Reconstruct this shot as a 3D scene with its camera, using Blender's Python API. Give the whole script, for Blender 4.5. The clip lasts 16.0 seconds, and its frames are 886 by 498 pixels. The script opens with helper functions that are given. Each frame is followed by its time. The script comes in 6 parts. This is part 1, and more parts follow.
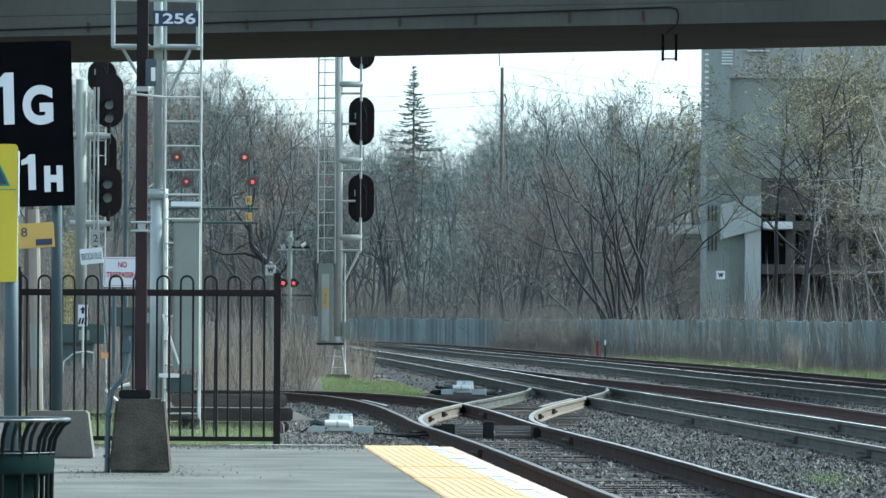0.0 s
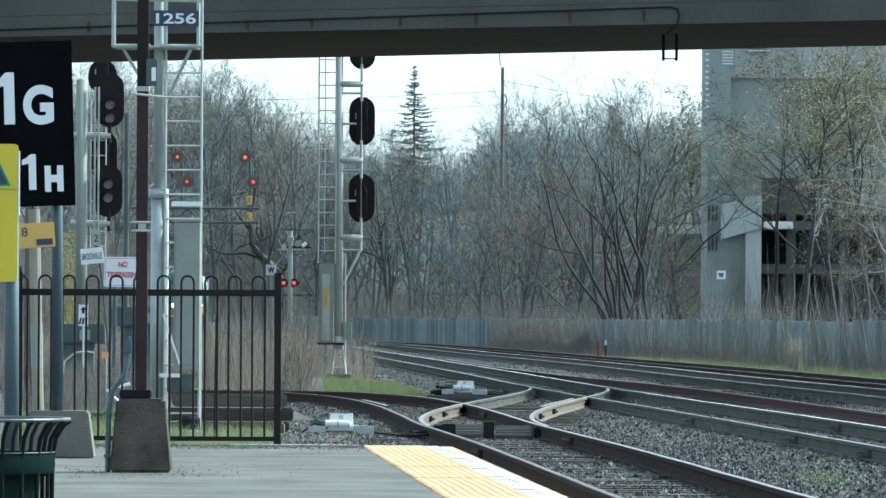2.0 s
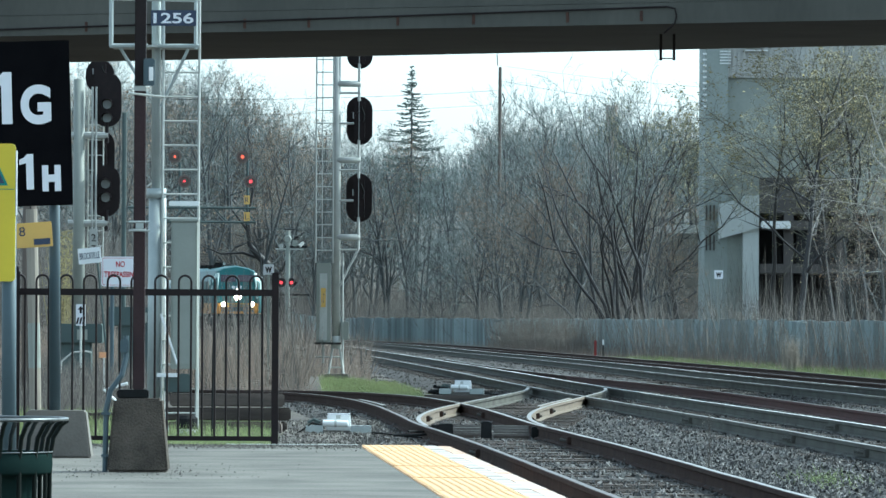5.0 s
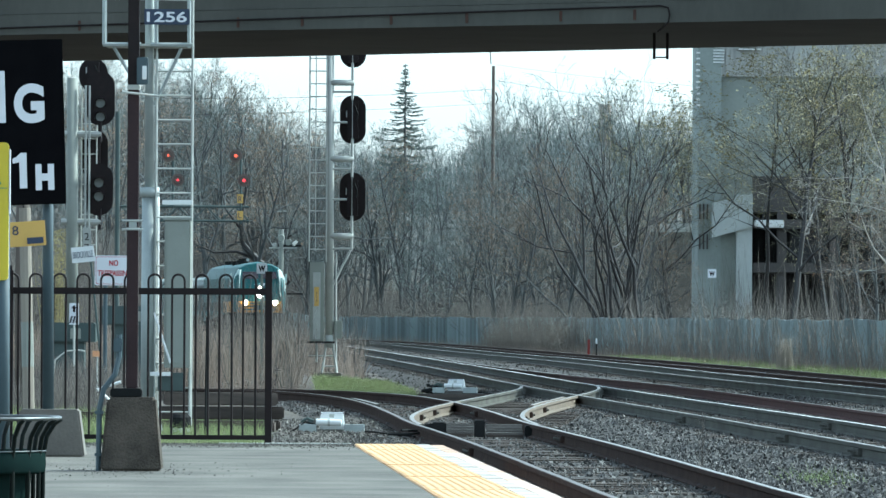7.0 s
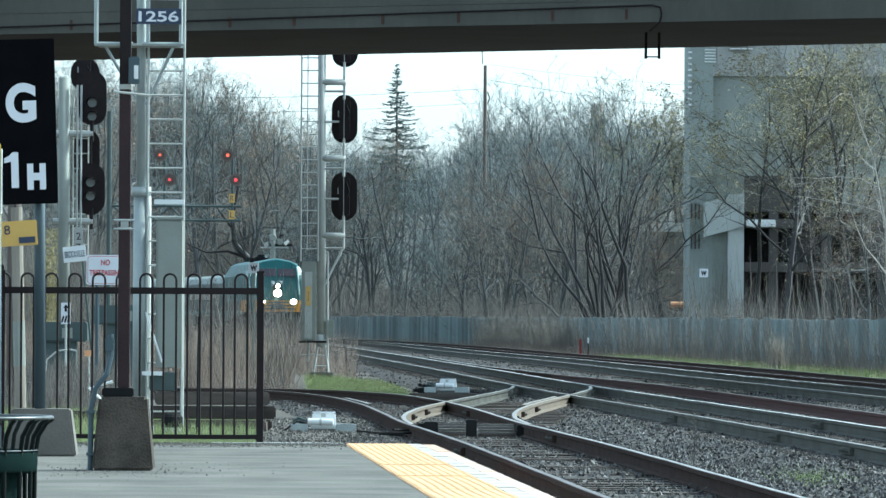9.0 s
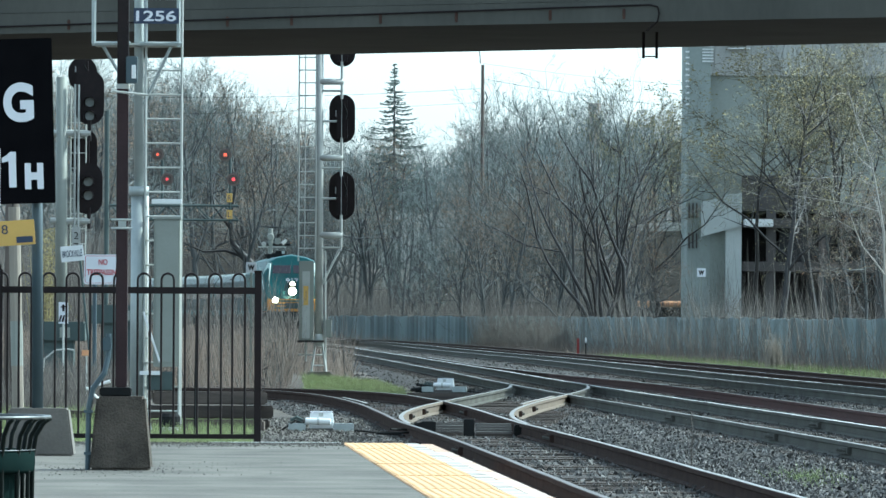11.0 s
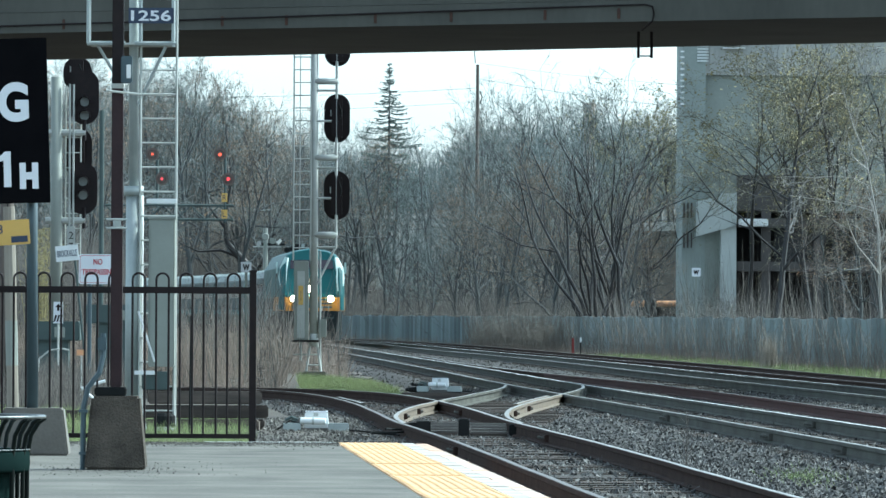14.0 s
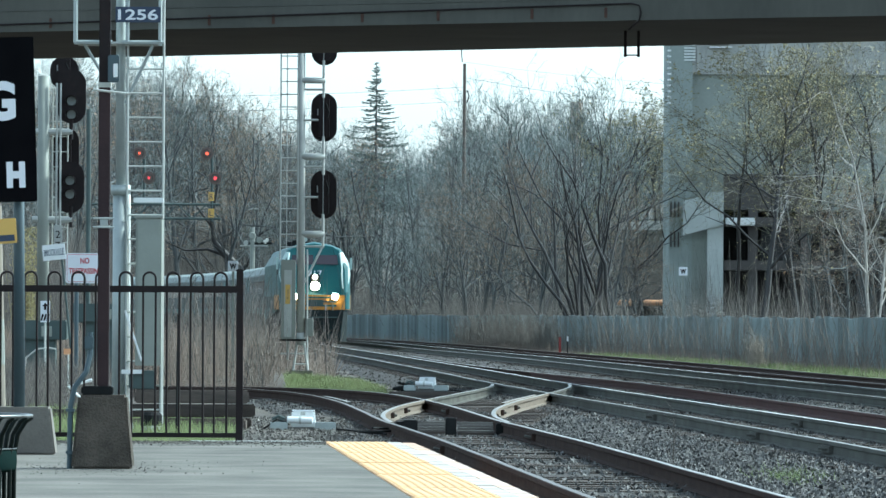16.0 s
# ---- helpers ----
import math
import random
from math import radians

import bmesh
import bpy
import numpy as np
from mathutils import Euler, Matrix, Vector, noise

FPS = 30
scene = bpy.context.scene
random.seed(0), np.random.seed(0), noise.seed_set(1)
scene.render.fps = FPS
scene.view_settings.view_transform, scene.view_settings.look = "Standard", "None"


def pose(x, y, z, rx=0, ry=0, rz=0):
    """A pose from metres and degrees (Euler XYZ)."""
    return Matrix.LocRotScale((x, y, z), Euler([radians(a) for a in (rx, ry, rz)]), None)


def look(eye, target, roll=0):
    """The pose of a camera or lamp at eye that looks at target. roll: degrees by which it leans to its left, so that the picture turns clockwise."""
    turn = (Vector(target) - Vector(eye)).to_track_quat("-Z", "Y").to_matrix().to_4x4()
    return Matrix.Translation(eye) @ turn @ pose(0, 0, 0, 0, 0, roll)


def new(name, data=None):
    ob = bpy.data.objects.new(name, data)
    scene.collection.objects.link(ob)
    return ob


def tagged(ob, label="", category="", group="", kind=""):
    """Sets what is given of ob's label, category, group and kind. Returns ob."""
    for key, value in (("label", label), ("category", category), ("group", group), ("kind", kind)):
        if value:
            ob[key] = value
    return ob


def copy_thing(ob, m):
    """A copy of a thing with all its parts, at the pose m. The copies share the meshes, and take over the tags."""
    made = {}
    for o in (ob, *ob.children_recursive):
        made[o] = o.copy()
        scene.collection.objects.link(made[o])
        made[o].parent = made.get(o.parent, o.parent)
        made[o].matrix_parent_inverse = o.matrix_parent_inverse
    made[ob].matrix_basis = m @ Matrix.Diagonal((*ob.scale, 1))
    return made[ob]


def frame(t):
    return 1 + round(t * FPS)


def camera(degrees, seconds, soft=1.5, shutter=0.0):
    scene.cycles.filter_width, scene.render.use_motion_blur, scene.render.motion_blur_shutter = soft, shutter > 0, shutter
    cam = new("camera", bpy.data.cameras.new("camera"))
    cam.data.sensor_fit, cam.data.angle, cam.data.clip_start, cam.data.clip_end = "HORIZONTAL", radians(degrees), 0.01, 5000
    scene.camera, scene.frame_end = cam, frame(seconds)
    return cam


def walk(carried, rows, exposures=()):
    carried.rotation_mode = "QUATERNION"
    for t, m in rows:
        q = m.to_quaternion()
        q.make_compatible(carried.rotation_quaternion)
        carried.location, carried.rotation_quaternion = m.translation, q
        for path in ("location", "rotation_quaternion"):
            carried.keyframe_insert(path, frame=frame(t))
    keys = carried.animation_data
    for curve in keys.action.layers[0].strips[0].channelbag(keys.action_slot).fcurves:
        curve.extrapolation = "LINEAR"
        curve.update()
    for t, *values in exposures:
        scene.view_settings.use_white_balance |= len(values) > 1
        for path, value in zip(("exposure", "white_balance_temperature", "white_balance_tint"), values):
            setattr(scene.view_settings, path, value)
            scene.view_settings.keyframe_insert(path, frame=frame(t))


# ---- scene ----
cam = camera(8.153, 16.0, soft=1.5)

# camera: stands on the platform, pans slowly to the right
F_LEN = 11000.0
EYE_Z = 1.36
PAN = [(0.0, 0.0, 0.0), (0.5, 0.0, 0.0), (1.0, -0.2, 0.4), (1.5, 0.9, 0.0), (2.0, 0.9, -0.2), (2.5, -0.2, -0.9),
       (3.0, 0.0, -0.9), (3.5, -1.0, -0.8), (4.0, -0.5, -0.7), (4.2, -1.3, -0.5), (5.4, -3.8, -0.9), (6.5, -7.9, -1.6), (7.0, -15.4, -2.7),
       (7.5, -24.0, -3.0), (8.0, -24.9, -3.9), (8.5, -26.8, -3.5), (9.0, -30.0, -3.5), (10.3, -33.3, -4.0), (11.5, -34.8, -4.4),
       (12.0, -35.2, -4.6), (12.5, -36.1, -5.6), (13.0, -36.9, -5.8), (13.5, -40.0, -4.6), (14.0, -43.3, -4.8),
       (14.5, -45.3, -6.0), (15.0, -50.2, -6.2), (15.5, -57.0, -7.2), (16.0, -66.4, -6.4)]


def cam_pose(u, v):
    return pose(0, 0, EYE_Z, 90 + 0.6354 + math.degrees(v / F_LEN), 0, math.degrees(u / F_LEN)) @ pose(0, 0, 0, 0, 0, 0.3)


walk(cam, [(t, cam_pose(u, v)) for t, u, v in PAN], exposures=[(0.0, 1.15, 5250, -8), (16.0, 1.15, 5250, -8)])

# ---------------------------------------------------------------- light
world = bpy.data.worlds.new("sky")
scene.world = world
world.use_nodes = True
wn = world.node_tree.nodes
sky = wn.new("ShaderNodeTexSky")
sky.sky_type = "NISHITA"
sky.sun_disc = False
sky.sun_elevation = radians(42)
sky.sun_rotation = radians(70)
sky.air_density, sky.dust_density, sky.ozone_density = 1.0, 1.8, 1.0
wn["Background"].inputs["Strength"].default_value = 0.15
haze = wn.new("ShaderNodeHueSaturation")
haze.inputs["Saturation"].default_value = 0.35
world.node_tree.links.new(sky.outputs[0], haze.inputs["Color"])
world.node_tree.links.new(haze.outputs[0], wn["Background"].inputs["Color"])

sun_data = bpy.data.lights.new("sun", "SUN")
sun_data.energy, sun_data.angle, sun_data.color = 2.9, radians(4), (1.0, 0.93, 0.82)
sun = new("sun", sun_data)
sun.matrix_world = look((0.70 * 50, 0.26 * 50, 0.67 * 50), (0, 0, 0))


# ---------------------------------------------------------------- materials
def mat(name, a, b=None, rough=0.7, metal=0.0, scale=6.0, bump=0.3, fine=60.0, rnd=0.0, spec=0.4, stretch=(1, 1, 1), island=False, dist=0.01):
    """Two colours mixed by coarse and fine noise, relief from the fine noise, and a change from object to object."""
    m = bpy.data.materials.new(name)
    m.use_nodes = True
    n, l = m.node_tree.nodes, m.node_tree.links
    bs = n["Principled BSDF"]
    b = b or tuple(c * 0.7 for c in a)
    tc, mp = n.new("ShaderNodeTexCoord"), n.new("ShaderNodeMapping")
    mp.inputs["Scale"].default_value = stretch
    l.new(tc.outputs["Object"], mp.inputs["Vector"])
    n1, n2 = n.new("ShaderNodeTexNoise"), n.new("ShaderNodeTexNoise")
    n1.inputs["Scale"].default_value, n1.inputs["Detail"].default_value = scale, 5
    n2.inputs["Scale"].default_value, n2.inputs["Detail"].default_value = fine, 4
    l.new(mp.outputs[0], n1.inputs["Vector"])
    l.new(mp.outputs[0], n2.inputs["Vector"])
    mm = n.new("ShaderNodeMath")
    mm.operation = "MULTIPLY_ADD"
    l.new(n1.outputs["Fac"], mm.inputs[0])
    mm.inputs[1].default_value = 1.6
    mm.inputs[2].default_value = -0.55
    m2 = n.new("ShaderNodeMath")
    m2.operation = "MULTIPLY_ADD"
    l.new(n2.outputs["Fac"], m2.inputs[0])
    m2.inputs[1].default_value = 0.5
    l.new(mm.outputs[0], m2.inputs[2])
    mix = n.new("ShaderNodeMix")
    mix.data_type = "RGBA"
    mix.inputs["A"].default_value, mix.inputs["B"].default_value = (*a, 1), (*b, 1)
    l.new(m2.outputs[0], mix.inputs["Factor"])
    out = mix.outputs["Result"]
    if rnd:
        hs = n.new("ShaderNodeHueSaturation")
        mr = n.new("ShaderNodeMapRange")
        mr.inputs["To Min"].default_value, mr.inputs["To Max"].default_value = 1 - rnd, 1 + rnd
        if island:
            l.new(n.new("ShaderNodeNewGeometry").outputs["Random Per Island"], mr.inputs["Value"])
        else:
            l.new(n.new("ShaderNodeObjectInfo").outputs["Random"], mr.inputs["Value"])
        l.new(mr.outputs[0], hs.inputs["Value"])
        l.new(out, hs.inputs["Color"])
        out = hs.outputs[0]
    l.new(out, bs.inputs["Base Color"])
    bs.inputs["Roughness"].default_value, bs.inputs["Metallic"].default_value = rough, metal
    bs.inputs["Specular IOR Level"].default_value = spec
    if bump:
        bp = n.new("ShaderNodeBump")
        bp.inputs["Strength"].default_value, bp.inputs["Distance"].default_value = bump, dist
        l.new(n2.outputs["Fac"], bp.inputs["Height"])
        l.new(bp.outputs[0], bs.inputs["Normal"])
    return m


def glow(name, color, strength):
    m = bpy.data.materials.new(name)
    m.use_nodes = True
    bs = m.node_tree.nodes["Principled BSDF"]
    bs.inputs["Base Color"].default_value = (*color, 1)
    bs.inputs["Emission Color"].default_value = (*color, 1)
    bs.inputs["Emission Strength"].default_value = strength
    return m


ASPHALT = mat("asphalt", (0.175, 0.165, 0.142), (0.05, 0.047, 0.041), 0.92, 0, 1.1, 0.5, 30, dist=0.012)
CONCRETE = mat("concrete", (0.20, 0.185, 0.162), (0.11, 0.10, 0.088), 0.9, 0, 2.0, 0.4, 40)
CONCRETE_DARK = mat("weathered concrete", (0.13, 0.11, 0.09), (0.028, 0.025, 0.021), 0.95, 0, 4.0, 0.9, 55, dist=0.02, spec=0.15)
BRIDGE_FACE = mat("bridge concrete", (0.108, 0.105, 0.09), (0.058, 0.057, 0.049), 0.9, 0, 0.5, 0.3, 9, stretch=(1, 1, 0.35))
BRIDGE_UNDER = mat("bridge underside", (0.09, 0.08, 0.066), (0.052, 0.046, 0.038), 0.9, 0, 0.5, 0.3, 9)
RUST = mat("rust stain", (0.10, 0.05, 0.035), (0.05, 0.03, 0.025), 0.9)
YELLOW_TILE = mat("yellow tactile tile", (0.70, 0.455, 0.235), (0.57, 0.36, 0.18), 0.75, 0, 3, 0.1, 50, rnd=0.05)
WHITE_EDGE = mat("white edge paint", (0.55, 0.55, 0.52), (0.30, 0.24, 0.19), 0.8, 0, 1.6, 0.2, 30)
EDGE_BRICK = mat("edge concrete", (0.62, 0.42, 0.30), (0.42, 0.29, 0.22), 0.85, 0, 3, 0.3, 30)
EDGE_PALE = mat("faded edge concrete", (0.60, 0.52, 0.46), (0.44, 0.33, 0.27), 0.85, 0, 2.2, 0.3, 30, rnd=0.12)
BLACK_PAINT = mat("black paint", (0.011, 0.009, 0.0095), (0.02, 0.013, 0.013), 0.6, 0, 8, 0.15, 40, spec=0.18)
BROWN_STEEL = mat("brown painted steel", (0.022, 0.013, 0.015), (0.045, 0.026, 0.027), 0.6, 0, 3, 0.15, 40, spec=0.2)
BLUE_GREY = mat("blue grey paint", (0.066, 0.095, 0.11), (0.048, 0.07, 0.082), 0.5, 0, 3, 0.1, 40)
GALV = mat("galvanised steel", (0.42, 0.45, 0.44), (0.30, 0.33, 0.32), 0.5, 0.35, 5, 0.15, 50)
GALV_DULL = mat("dull galvanised steel", (0.50, 0.51, 0.475), (0.37, 0.38, 0.355), 0.65, 0.05, 5, 0.15, 50)
CASE_GREY = mat("grey case paint", (0.285, 0.30, 0.265), (0.22, 0.235, 0.207), 0.55, 0, 2, 0.1, 40)
TEAL_BOX = mat("teal grey paint", (0.085, 0.11, 0.105), (0.06, 0.08, 0.078), 0.7, 0, 2, 0.1, 40, spec=0.2)
WHITE = mat("white paint", (0.78, 0.79, 0.78), (0.66, 0.67, 0.66), 0.6, 0, 4, 0.1, 40)
SIGN_WHITE = mat("white sign sheet", (0.74, 0.75, 0.78), (0.68, 0.69, 0.72), 0.5, 0, 4, 0.03, 40)
SIGN_BLACK = mat("black sign sheet", (0.004, 0.004, 0.005), (0.007, 0.007, 0.008), 0.95, 0, 4, 0.03, 40, spec=0.0)
SIGN_YELLOW = mat("yellow sign sheet", (0.62, 0.50, 0.03), (0.54, 0.43, 0.03), 0.5, 0, 4, 0.03, 40)
SIGN_OCHRE = mat("ochre sign sheet", (0.62, 0.40, 0.10), (0.54, 0.35, 0.09), 0.5, 0, 4, 0.03, 40)
SIGN_RED = mat("red lettering", (0.42, 0.02, 0.03), (0.36, 0.02, 0.03), 0.5)
SIGN_GREEN = mat("green lettering", (0.02, 0.22, 0.18), (0.02, 0.18, 0.15), 0.5)
SIGN_NAVY = mat("navy plate", (0.035, 0.05, 0.09), (0.03, 0.04, 0.075), 0.5)
BIN_GREEN = mat("dark green bin paint", (0.004, 0.007, 0.006), (0.009, 0.012, 0.010), 0.5, 0.0, 6, 0.1, 50, spec=0.1)
BIN_BAND = mat("matt dark green bin paint", (0.008, 0.017, 0.016), (0.014, 0.024, 0.022), 0.95, 0.0, 6, 0.05, 50, spec=0.0)
CHROME = mat("bare steel rim", (0.20, 0.21, 0.21), (0.06, 0.065, 0.065), 0.4, 0.7, 9, 0.05, 40)
RAIL_SIDE = mat("dusty rail side", (0.135, 0.135, 0.12), (0.07, 0.067, 0.06), 0.95, 0.0, 1.2, 0.4, 40, spec=0.1)
RAIL_BROWN = mat("rusty rail side", (0.065, 0.044, 0.036), (0.036, 0.025, 0.022), 0.95, 0.0, 3, 0.4, 40, spec=0.1)
RAIL_RED = mat("red rusty rail", (0.085, 0.035, 0.030), (0.05, 0.024, 0.022), 0.85, 0.1, 3, 0.4, 40)
RAIL_TOP = mat("worn rail head", (0.36, 0.345, 0.315), (0.23, 0.215, 0.195), 0.42, 0.7, 2, 0.05, 30)
# sun glare on the rail put into a pale, barely metallic colour
RAIL_GLARE = mat("rail head with painted sun glare", (0.72, 0.72, 0.71), (0.52, 0.51, 0.49), 0.45, 0.2, 2, 0.05, 30)
RAIL_DULL = mat("dull rail head", (0.17, 0.155, 0.14), (0.10, 0.09, 0.08), 0.5, 0.5, 2, 0.1, 30)
RAIL_PALE = mat("pale worn rail side", (0.19, 0.155, 0.115), (0.12, 0.095, 0.072), 0.8, 0.0, 3, 0.2, 30)
TIE = mat("weathered tie wood", (0.115, 0.094, 0.078), (0.035, 0.03, 0.027), 0.95, 0, 3, 0.6, 25, rnd=0.45, stretch=(0.4, 4, 4))
BALLAST = mat("ballast bed", (0.062, 0.056, 0.05), (0.026, 0.024, 0.022), 0.95, 0, 5, 0.9, 14, dist=0.05)
STONE = mat("ballast stone", (0.17, 0.165, 0.157), (0.009, 0.009, 0.0088), 0.8, 0, 16, 0.3, 40, rnd=1.0, island=True, spec=0.35)
TRACK_STONE = mat("grimy ballast stone", (0.105, 0.096, 0.086), (0.016, 0.015, 0.0145), 0.9, 0, 12, 0.3, 40, rnd=0.8, island=True)
DIRT = mat("dry ground", (0.105, 0.089, 0.072), (0.048, 0.042, 0.036), 0.95, 0, 0.35, 0.7, 3.0, dist=0.1)
# leaf litter, paler than the earth to imitate haze among the trees
HAZY_LITTER = mat("dead leaves paled for haze", (0.135, 0.125, 0.108), (0.07, 0.067, 0.06), 0.95, 0, 0.3, 0.6, 2.5, dist=0.1)
VERGE_STONE = mat("dusty verge stone", (0.17, 0.158, 0.14), (0.06, 0.056, 0.05), 0.9, 0, 16, 0.3, 40, rnd=0.6, island=True)
GRASS = mat("green grass blades", (0.135, 0.20, 0.055), (0.20, 0.21, 0.09), 0.7, 0, 1.5, 0, 20, rnd=0.4, island=True)
REED = mat("dry reeds", (0.27, 0.215, 0.172), (0.18, 0.145, 0.118), 0.9, 0, 1.0, 0, 20, rnd=0.3, island=True)
BRUSH = mat("bare brush", (0.148, 0.132, 0.115), (0.08, 0.074, 0.068), 0.9, 0, 1.0, 0, 20, rnd=0.5, island=True)
BARK = mat("grey bark", (0.105, 0.112, 0.11), (0.055, 0.058, 0.058), 0.95, 0, 2, 0.6, 20, rnd=0.3)
BARK_DARK = mat("dark wet bark", (0.016, 0.0145, 0.015), (0.034, 0.032, 0.031), 0.5, 0, 2, 0.5, 20, spec=0.35)
BARK_PALE = mat("pale birch bark", (0.45, 0.43, 0.39), (0.28, 0.265, 0.24), 0.8, 0, 2, 0.3, 20)
# cool, light grey: the wood's bluish haze is mixed into the twigs
TWIG = mat("grey twigs tinted by haze", (0.208, 0.23, 0.218), (0.132, 0.147, 0.14), 0.9, 0, 0.5, 0, 20, rnd=0.35)
# bluer and paler than the bark: distance haze put into the colour
FAR_WOOD = mat("far bare stems tinted by haze", (0.15, 0.176, 0.178), (0.10, 0.118, 0.121), 0.95, 0, 0.3, 0, 20, rnd=0.35, island=True)
TWIG_WARM = mat("russet twigs", (0.225, 0.20, 0.168), (0.155, 0.138, 0.118), 0.9, 0, 0.5, 0, 20, rnd=0.3)
BUD = mat("yellow green buds", (0.275, 0.235, 0.095), (0.17, 0.15, 0.072), 0.8, 0, 0.4, 0, 20, rnd=0.4, island=True)
TWIG_OLIVE = mat("olive budding twigs", (0.165, 0.155, 0.11), (0.10, 0.095, 0.072), 0.9, 0, 0.5, 0, 20, rnd=0.3)
BUD_RUSSET = mat("russet buds", (0.31, 0.20, 0.115), (0.21, 0.14, 0.085), 0.8, 0, 0.4, 0, 20, rnd=0.4, island=True)
# needle green lightened and greyed: distance haze mixed into the colour
HAZY_NEEDLE = mat("spruce needles greyed by haze", (0.11, 0.14, 0.125), (0.075, 0.10, 0.09), 0.8, 0, 1.0, 0, 20, rnd=0.3, island=True)
# faded teal, lightened further so the colour holds the haze
FENCE_TEAL = mat("faded teal slats paled by haze", (0.25, 0.295, 0.29), (0.165, 0.198, 0.198), 0.85, 0, 0.5, 0.2, 20, rnd=0.35)
TRAIN_TEAL = mat("teal train paint", (0.009, 0.088, 0.092), (0.008, 0.07, 0.074), 0.45, 0.0, 1.0, 0.03, 20, spec=0.35)
TRAIN_GREY = mat("grey train paint", (0.055, 0.078, 0.075), (0.04, 0.058, 0.056), 0.55, 0.0, 1.0, 0.03, 20, spec=0.2)
TRAIN_ROOF = mat("silver train roof", (0.26, 0.30, 0.29), (0.19, 0.225, 0.215), 0.6, 0.1, 0.6, 0.05, 12, spec=0.2)
TRAIN_PALE = mat("pale train paint with sky light in it", (0.54, 0.65, 0.62), (0.46, 0.57, 0.54), 0.5, 0, 1.0, 0.03, 20)
TRAIN_YELLOW = mat("yellow train paint", (0.46, 0.205, 0.022), (0.38, 0.17, 0.022), 0.4, 0, 1.0, 0.02, 20)
TRAIN_BLACK = mat("grimy black steel", (0.010, 0.011, 0.011), (0.02, 0.02, 0.02), 0.85, 0.0, 2.0, 0.2, 20, spec=0.15)
PILOT = mat("dirty dark teal paint", (0.009, 0.020, 0.021), (0.015, 0.016, 0.0155), 0.75, 0.0, 2.0, 0.2, 20, spec=0.2)
WINDSCREEN = mat("dark tinted glass", (0.025, 0.018, 0.025), (0.035, 0.022, 0.03), 0.08, 0, 1.0, 0, 20, spec=0.8)
BRICK_FAR = mat("far brick", (0.40, 0.33, 0.28), (0.32, 0.27, 0.23), 0.9, 0, 1.5, 0.2, 12)
CLAD = mat("corrugated cladding", (0.52, 0.52, 0.49), (0.30, 0.30, 0.285), 0.6, 0.1, 0.6, 0.1, 8, stretch=(1, 1, 0.3))
BLDG_CONC = mat("mill concrete", (0.34, 0.365, 0.33), (0.19, 0.205, 0.188), 0.9, 0, 0.4, 0.3, 6)
BLDG_LIGHT = mat("pale concrete panel", (0.55, 0.58, 0.555), (0.40, 0.425, 0.405), 0.9, 0, 0.5, 0.2, 6)
TOWER_CONC = mat("weathered pale concrete", (0.35, 0.385, 0.36), (0.215, 0.24, 0.225), 0.9, 0, 0.4, 0.3, 5)
BLDG_BROWN = mat("dark brown masonry", (0.10, 0.09, 0.085), (0.06, 0.055, 0.052), 0.9, 0, 0.5, 0.2, 6)
# near black: the shade inside the mill's openings, put into the colour
BLDG_SHADE = mat("painted shade of the openings", (0.035, 0.035, 0.036), (0.02, 0.02, 0.021), 0.9, 0, 0.5, 0.2, 6)
WOOD_AND_HAZE = mat("grey pole wood, also hazed targets", (0.16, 0.13, 0.11), (0.10, 0.085, 0.075), 0.9, 0, 1.5, 0.4, 20, stretch=(4, 4, 0.4))
PALE_WOOD = mat("pale pole wood", (0.33, 0.295, 0.24), (0.20, 0.175, 0.145), 0.9, 0, 1.5, 0.4, 20, stretch=(4, 4, 0.4))
RED_LAMP = glow("red signal light", (1.0, 0.05, 0.06), 0.8)
AMBER_LAMP = glow("orange red signal light", (1.0, 0.11, 0.05), 0.8)
HEADLIGHT = glow("headlight", (1.0, 0.80, 0.55), 28.0)
COVER = mat("dull grey ribbed steel", (0.15, 0.14, 0.128), (0.085, 0.078, 0.07), 0.8, 0, 6, 0.3, 40)
LENS_OFF = mat("unlit signal lens", (0.30, 0.32, 0.31), (0.24, 0.26, 0.25), 0.25, 0, 4, 0, 20)
RED_PAINT = mat("red paint", (0.26, 0.035, 0.03), (0.16, 0.03, 0.025), 0.7)
ORANGE = mat("orange paint", (0.75, 0.40, 0.20), (0.62, 0.31, 0.15), 0.6)


# ---------------------------------------------------------------- mesh tools
def part(name, bm, material, parent=None, label="", smooth=False):
    """Links a bmesh as one mesh object, under a thing or part if one is given."""
    me = bpy.data.meshes.new(name)
    bm.to_mesh(me)
    bm.free()
    for m in (material if isinstance(material, (list, tuple)) else [material]):
        me.materials.append(m)
    if smooth:
        for p in me.polygons:
            p.use_smooth = True
    ob = new(name, me)
    ob.parent = parent
    if label:
        ob["label"] = label
    return ob


def raw(name, verts, faces, material, parent=None, smooth=False, label=""):
    me = bpy.data.meshes.new(name)
    me.from_pydata(verts, [], faces)
    for m in (material if isinstance(material, (list, tuple)) else [material]):
        me.materials.append(m)
    if smooth:
        for p in me.polygons:
            p.use_smooth = True
    ob = new(name, me)
    ob.parent = parent
    if label:
        ob["label"] = label
    return ob


def empty(name, m, label="", category="", group="", kind=""):
    ob = new(name)
    ob.matrix_world = m
    return tagged(ob, label, category, group, kind)


